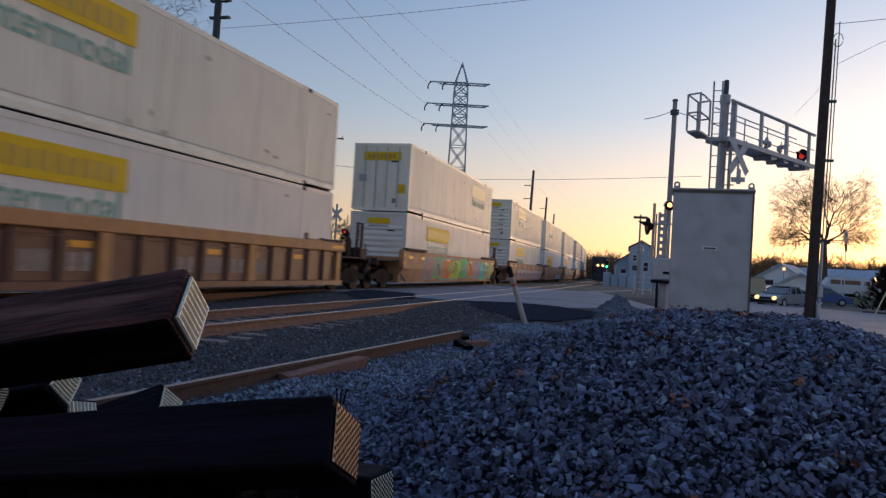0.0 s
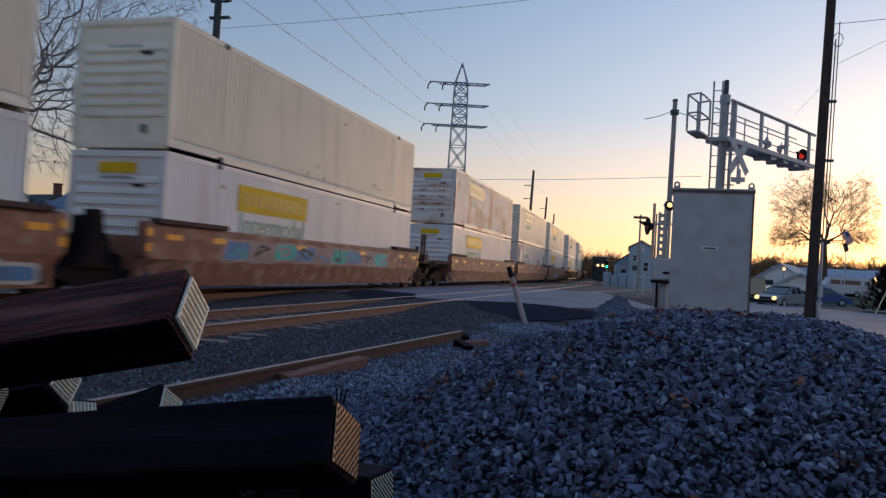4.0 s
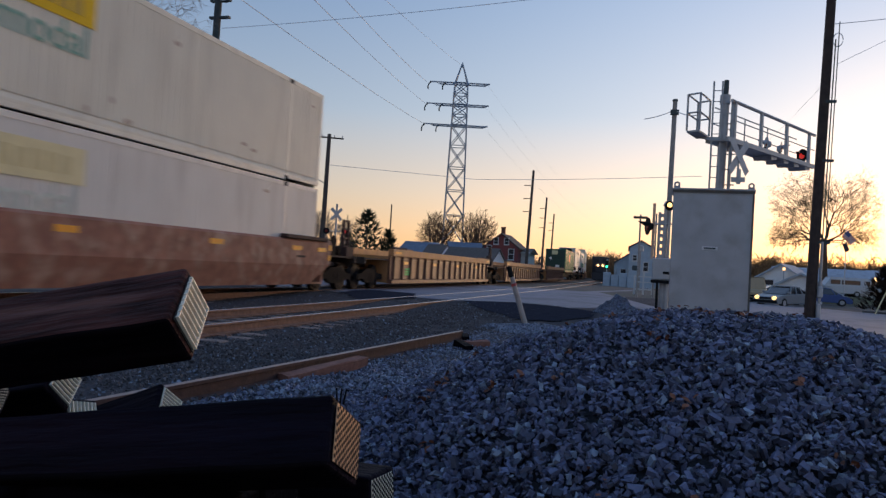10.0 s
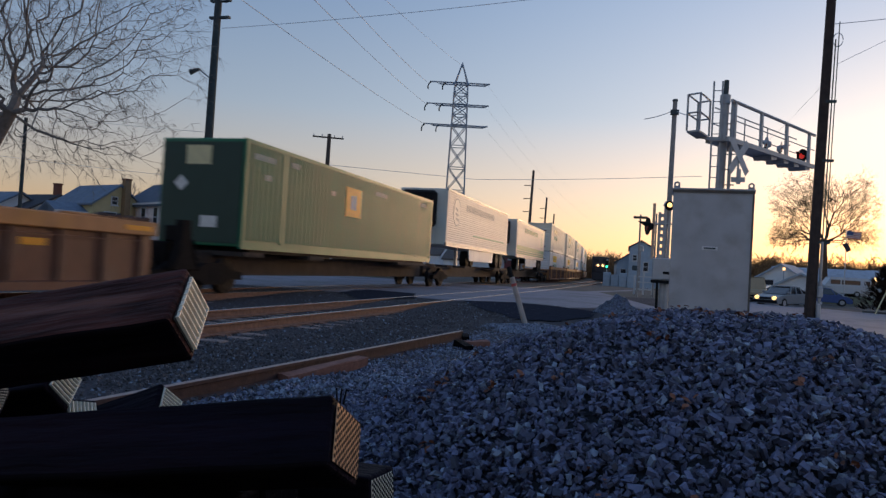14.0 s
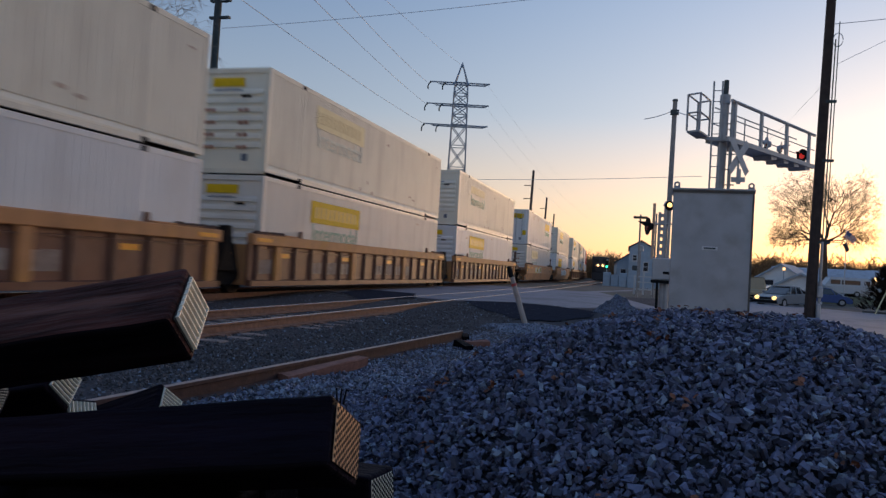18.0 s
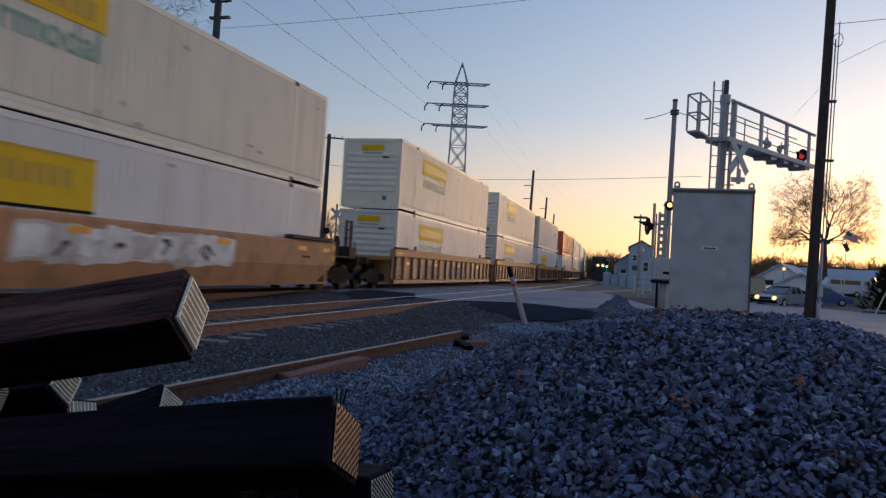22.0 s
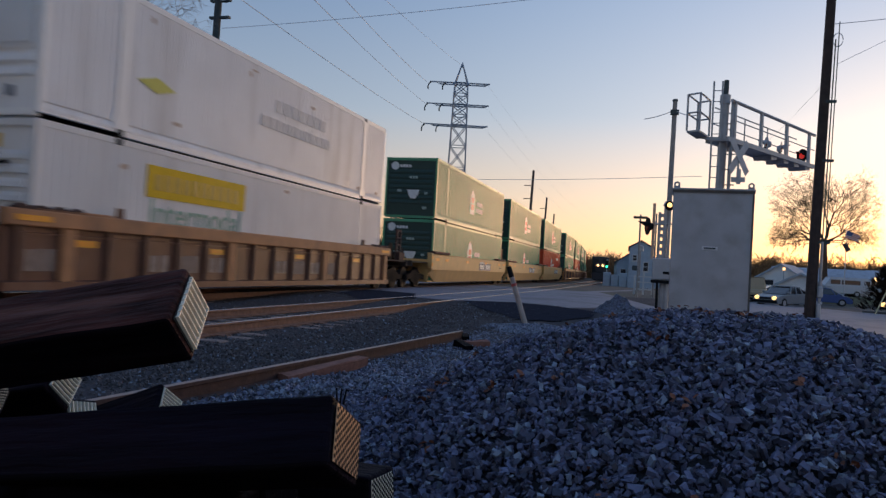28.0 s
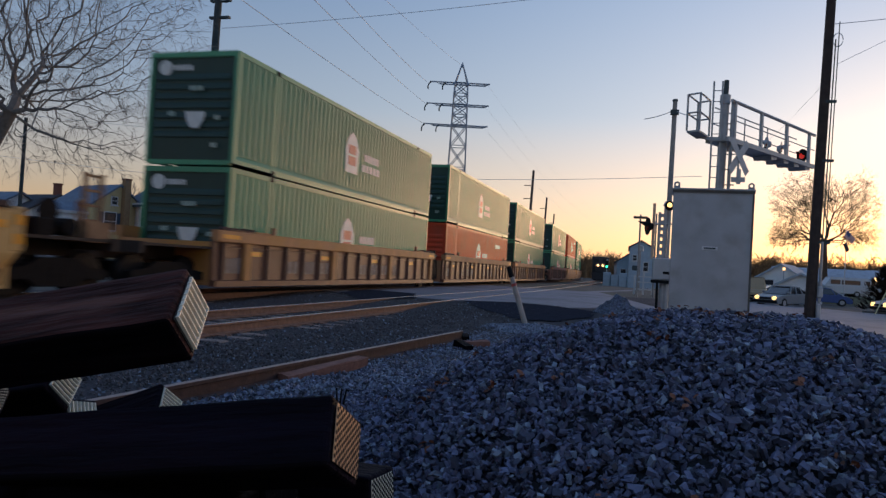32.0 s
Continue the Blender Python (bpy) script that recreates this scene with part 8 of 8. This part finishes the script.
# -- standing locomotive and line signal far down the near track --
def build_loco():
    p, a = on_line(133.0, NEAR_X - LINE_X)
    c = thing("locomotive", "dark diesel locomotive standing far down the near track, headlights on", "locomotive", at=Matrix.Translation(p) @ Matrix.Rotation(a, 4, 'Z'))
    part("frame", box(B(), -1.5, 1.5, 0, 20, 0.95, 1.45), "loco_dark", c)
    part("nose", box(B(), -0.85, 0.85, 0.9, 3.0, 1.45, 3.1, 0.12), "loco_dark", c)
    part("cab", box(B(), -1.5, 1.5, 3.0, 5.4, 1.45, 4.4, 0.15), "loco_dark", c)
    part("hood", box(B(), -0.9, 0.9, 5.4, 18.5, 1.45, 4.2, 0.1), "loco_dark", c)
    for x in (-0.75, 0.75):
        part("windscreen", box(B(), x - 0.42, x + 0.42, 2.975, 3.0, 3.35, 3.95), "glass_dark", c, "dark windscreen")
    part("lower_plough", prism(B(), [(-1.4, 0.15), (1.4, 0.15), (1.4, 0.95), (-1.4, 0.95)], 'y', 0.0, 0.15), "loco_dark", c)
    for x in (-0.42, 0.42):
        part("headlight", tube(B(), (x, 0.84, 2.72), (x, 0.90, 2.72), 0.22, n=12), "lamp_warm", c, "lit headlight")
    for y in (3.5, 15.5):
        part("truck", box(B(), -1.2, 1.2, y - 2.2, y + 2.2, 0.02, 0.95), "truck_iron", c)
    s = thing("line_signal", "railway signal showing green on a slim mast", "railway signal", at=Matrix.Translation((-9.3, 119.6, -0.2)))
    part("mast", tube(B(), (0, 0, 0), (0, 0, 3.8), 0.09, n=8), "galv", s)
    part("signal_head", box(B(), -0.28, 0.28, -0.15, 0.15, 2.2, 3.6, 0.05), "black", s)
    part("green_lens", tube(B(), (0, -0.18, 2.62), (0, -0.15, 2.62), 0.20, n=12), "lamp_green", s, "lit green lens")


M["loco_dark"] = material("loco_dark", (0.035, 0.035, 0.045), 0.6, vary=0.2)
build_loco()


# -- cars --
M["car_glass"] = material("car_glass", (0.03, 0.035, 0.045), 0.1, vary=0.1, spec=1.0)
M["tyre"] = material("tyre", (0.02, 0.02, 0.02), 0.85, vary=0.2)
M["car_silver"] = material("car_silver", (0.23, 0.26, 0.285), 0.35, metal=0.1, vary=0.04)
M["car_blue"] = material("car_blue", (0.05, 0.10, 0.28), 0.3, vary=0.04)
M["car_beige"] = material("car_beige", (0.42, 0.30, 0.17), 0.4, vary=0.05)
M["car_white"] = material("car_white", (0.55, 0.57, 0.60), 0.35, vary=0.04)
M["verge"] = material("verge", (0.14, 0.13, 0.07), 0.95, vary=0.3, scale=3, bump=0.5, bump_scale=12, stain=(0.20, 0.17, 0.12), stain_amount=0.6, stain_scale=0.4)
M["car_pink"] = material("car_pink", (0.58, 0.46, 0.45), 0.35, vary=0.04)


def vehicle(label, mat, m, length=4.6, kind="sedan", lights=False, tail=False, group="cars by the road"):
    """A car facing -x."""
    c = thing("car", label, "car", group, at=m)
    L = length / 2
    if kind == "sedan":
        lower = [(-L, 0.38), (-L + 0.03, 0.56), (-L + 0.16, 0.70), (-L + 0.5, 0.80), (-L + 1.2, 0.90), (L - 0.95, 0.97), (L - 0.25, 0.95), (L - 0.06, 0.88), (L, 0.6), (L - 0.05, 0.32), (-L + 0.1, 0.24)]
        cabin = [(-L + 1.0, 0.90), (-L + 1.95, 1.36), (-L + 2.45, 1.43), (L - 1.75, 1.40), (L - 0.40, 0.99)]
    elif kind == "hatch":
        lower = [(-L, 0.35), (-L + 0.06, 0.65), (-L + 0.35, 0.82), (-L + 1.0, 0.95), (L - 0.1, 1.0), (L, 0.6), (L - 0.05, 0.32), (-L + 0.1, 0.24)]
        cabin = [(-L + 0.8, 0.93), (-L + 1.75, 1.48), (L - 0.75, 1.50), (L - 0.12, 1.0)]
    else:
        lower = [(-L, 0.4), (-L + 0.04, 0.85), (-L + 0.3, 1.05), (-L + 0.9, 1.15), (L - 0.05, 1.2), (L, 0.6), (L - 0.05, 0.36), (-L + 0.1, 0.3)]
        cabin = [(-L + 0.75, 1.12), (-L + 1.4, 1.95), (L - 0.15, 1.98), (L - 0.05, 1.2)]
    def pull(o, w, inset=0.0):
        bm = B()
        prism(bm, o, 'y', -w, w)
        top = max(v for u, v in o)
        for v in bm.verts:
            if inset and v.co.z > top - 0.2:
                v.co.y *= inset
        bmesh.ops.bevel(bm, geom=list(bm.edges), offset=0.05, segments=3, profile=0.5, affect='EDGES')
        return bm
    part("body", pull(lower, 0.88), mat, c)
    tall = kind in ("box", "van")
    part("glasshouse", pull(cabin, 0.80, 0.82), mat if tall else "car_glass", c, "tall closed body" if tall else "dark car windows")
    if kind == "van":
        for xa, xb in ((-L + 1.35, -L + 2.3), (-L + 2.45, L - 0.5)):
            for s in (-1, 1):
                part("side_window", box(B(), xa, xb, *sorted((s * 0.74, s * 0.81)), 1.28, 1.72, 0.01), "car_glass", c, "dark side window")
    zt = max(v for u, v in cabin)
    x0, x1 = cabin[1][0], cabin[-2][0]
    part("roof", box(B(), x0 + 0.02, x1 - 0.02, -0.64, 0.64, zt - 0.02, zt + 0.035, 0.02), mat, c)
    for px_ in (x0, (x0 + x1) / 2, x1):
        for s in (-1, 1):
            part("pillar", tube(B(), (px_ - (0.35 if px_ == x0 else (-0.3 if px_ == x1 else 0)), s * 0.815, cabin[0][1]), (px_, s * 0.665, zt), 0.04, n=6), mat, c)
    for wx in (-L + 0.85, L - 0.85):
        for s in (-1, 1):
            w = part("wheel", tube(B(), (wx, s * 0.70, 0.32), (wx, s * 0.895, 0.32), 0.32, n=20), "tyre", c, "black tyre")
            part("rim", tube(B(), (wx, s * 0.85, 0.32), (wx, s * 0.902, 0.32), 0.19, n=12), "galv", w)
    for s in (-1, 1):
        part("headlight", tube(B(), (-L - 0.02, s * 0.62, 0.62), (-L + 0.12, s * 0.62, 0.62), 0.12, 0.14, n=14), "lamp_amber" if lights else "glass_dark", c, "lit headlight" if lights else "headlight")
        part("tail_light", box(B(), L - 0.1, L + 0.012, s * 0.66 - 0.13, s * 0.66 + 0.13, 0.68, 0.86, 0.02), "lens_red", c)
    part("grille", box(B(), -L - 0.012, -L + 0.1, -0.4, 0.4, 0.52, 0.66, 0.02), "black", c, "dark grille")
    for s in (-1, 1):
        part("mirror", box(B(), cabin[0][0] + 0.25, cabin[0][0] + 0.45, *sorted((s * 0.84, s * 1.0)), 0.95, 1.08, 0.03), mat, c)
    part("bumper", box(B(), -L - 0.03, -L + 0.1, -0.84, 0.84, 0.3, 0.48, 0.03), "black", c)
    return c


RZ = -0.44
vehicle("silver sedan with lit headlights waiting on the road", "car_silver", pose(7.75, 55.05, RZ, 0, 0, 52), 4.7, "sedan", lights=True)
vehicle("blue hatchback parked beside the road", "car_blue", pose(13.75, 73.5, -0.5, 0, 0, 174), 4.2, "hatch")
vehicle("tan box van standing behind the silver sedan", "car_beige", pose(6.6, 62.5, RZ, 0, 0, 84), 5.0, "box")
vehicle("white car parked by the low building", "car_white", pose(8.6, 66.0, -0.5, 0, 0, 8), 4.5, "hatch")
vehicle("pale van with dark windows parked by the low building", "car_white", pose(17.2, 86.0, 0.25, 0, 0, 12), 4.8, "van")
vehicle("white pickup parked by the low building", "car_white", pose(20.7, 88.0, 0.25, 0, 0, 6), 5.2, "van")
late_car = vehicle("pale pinkish-white car with lit headlights rolling up to the crossing", "car_pink", pose(20.0, 53.0, RZ), 4.4, "hatch", lights=True)

# raised grass verge and yard in front of the low buildings
bm = B()
prism(bm, [(80.5, -0.55), (83.0, 0.25), (130.0, 0.25), (130.0, -0.55)], 'x', 9.5, 34.0)
solo("grass_verge", bm, "verge", "raised strip of dull winter grass before the low buildings", "grass", kind="structure")
kerb = thing("kerb", "low brown kerb of a grass strip beside the road", "kerb", kind="structure", at=pose(15.5, 53.5, -0.5, 0, 0, -8))
part("kerb_stone", box(B(), -3.2, 6.0, -0.6, 0.6, 0, 0.22, 0.03), "dirt", kerb)
stay = thing("guy_marker", "leaning yellow guy-wire marker beside the bush", "guy wire", at=pose(12.43, 51.52, -0.45))
part("marker_tube", tube(B(), (0, 0, 0), (0.75, 0, 1.9), 0.04, n=8), "yellow_faded", stay)

# street lamps and flags across the road
for az, r, z in ((7.9, 80, 2.7), (13.55, 60, 1.85)):
    l = thing("street_lamp", "small lit amber lamp on a post across the road", "lamp", "amber lamps", at=Matrix.Translation(at(az, r, -0.5)))
    part("lamp_post", tube(B(), (0, 0, 0), (0, 0, z + 0.4), 0.05, n=8), "galv", l)
    part("lamp_globe", tube(B(), (0, 0, z + 0.38), (0, 0, z + 0.62), 0.12, 0.11, n=12), "lamp_warm", l, "glowing amber lamp")
flag_pole = thing("flag_pole", "white flag pole with two flags across the road", "flag pole", at=Matrix.Translation((15.2, 73.5, -0.5)))
part("pole", tube(B(), (0, 0, 0), (0, 0, 6.9), 0.05, 0.035, n=10), "trim_white", flag_pole)


def flag(z, striped, label):
    f = thing("flag", label, "flag", "flags on the pole", at=pose(15.25, 73.45, z))
    n = 9
    fw, fh = (1.15, 0.66) if striped else (0.8, 0.42)
    for k in range(n):
        part("stripe", box(B(), 0, fw, -0.008, 0.008, -fh + k * fh / n, -fh + (k + 1) * fh / n), ("letter_red" if k % 2 == 0 else "letter_white") if striped else "roof_dark", f)
    if striped:
        part("canton", box(B(), 0, 0.52, -0.012, 0.012, -0.37, 0.0), "car_blue", f, "dark blue corner field")
    return f


FLAGS = [flag(6.3, True, "striped red and white flag with a blue corner"), flag(5.25, False, "dark flag below the striped one")]


# pale steel rack beside the warehouse
rack = thing("equipment_rack", "pale steel equipment rack standing beside the line", "rack", at=Matrix.Translation((-1.43, 47.98, -0.1)))
for x in (-0.55, 0.0, 0.55):
    part("upright", box(B(), x - 0.05, x + 0.05, -0.05, 0.05, 0, 1.45 - 0.3 * abs(x)), "trim_white", rack)
for z in (0.35, 0.8, 1.15):
    part("rail", box(B(), -0.6, 0.6, -0.08, -0.052, z, z + 0.08), "trim_white", rack)


def motions():
    # the train rolls past at a steady speed, along the bend
    for ob, mid, z in MOVERS:
        rows = []
        for k in range(17):
            p, a = on_line(mid - SPEED * 2.0 * k, 0.0, z)
            rows.append((2.0 * k, Matrix.Translation(p) @ Matrix.Rotation(a, 4, 'Z')))
        walk(ob, rows)
    # wheels turn with the speed; wheels at the same place on their trucks share one set of keys
    turn = SPEED / WHEEL_R / FPS
    for (sx, wy), wheels in WHEELS.items():
        rows = []
        for k in range(int(32 * FPS) + 1):
            rows.append((k / FPS, Matrix.Translation((sx * 0.80, wy, WHEEL_R)) @ Matrix.Rotation(k * turn, 4, 'X') @ Matrix.Rotation(0 if sx < 0 else math.pi, 4, 'Z')))
        walk(wheels[0], rows)
        for w in wheels[1:]:
            w.rotation_mode = "QUATERNION"
            keys = w.animation_data_create()
            keys.action = wheels[0].animation_data.action
            keys.action_slot = wheels[0].animation_data.action_slot
    # a car rolls up on the right and stops
    walk(late_car, [(t, pose(x, 54.29 + 0.36 * (x - 14.67), RZ, 0, 0, 20)) for t, x in ((0, 29.6), (25.5, 20.6), (28.0, 15.85), (28.5, 15.6), (29, 15.45), (30, 15.25), (31, 15.22), (32, 15.2))])
    # flags stir in the wind
    sway = ((0, 74, 50), (1, 76, 55), (2, 80, 62), (3, 48, 5), (4.5, 62, 30), (6, 77, 58), (7, 42, 0), (8, 50, 8), (9, 50, -4), (10, 45, 10), (11, 18, 0), (12, 12, -4), (12.3, 12, 6), (12.6, 12, 52),
            (12.9, 8, 46), (13.2, 8, 24), (13.5, 14, 26), (13.8, 10, 10), (14.1, 5, 0), (15.5, 26, 12), (17, 45, 18), (18, 32, 24), (19, 22, 22), (20, 25, 28), (20.4, 20, 8), (21.2, 25, 12),
            (21.6, 32, 38), (22, 28, 10), (22.4, 48, 40), (22.8, 76, 66), (23, 78, 68), (24, 34, 34), (25, 25, 18), (26.3, 30, 10), (27.5, 28, 4), (28, 20, -2), (28.5, 30, 28), (29, 18, 4), (29.5, 25, 20),
            (30, 10, -4), (30.5, 22, 12), (31, 28, 22), (31.5, 28, 8), (32, 35, 30))
    for i, f in enumerate(FLAGS):
        walk(f, [(t, pose(15.25, 73.45, 6.3 - 1.05 * i, 0, d + (80 - d) * 0.72 * i, s)) for t, d, s in sway])


motions()
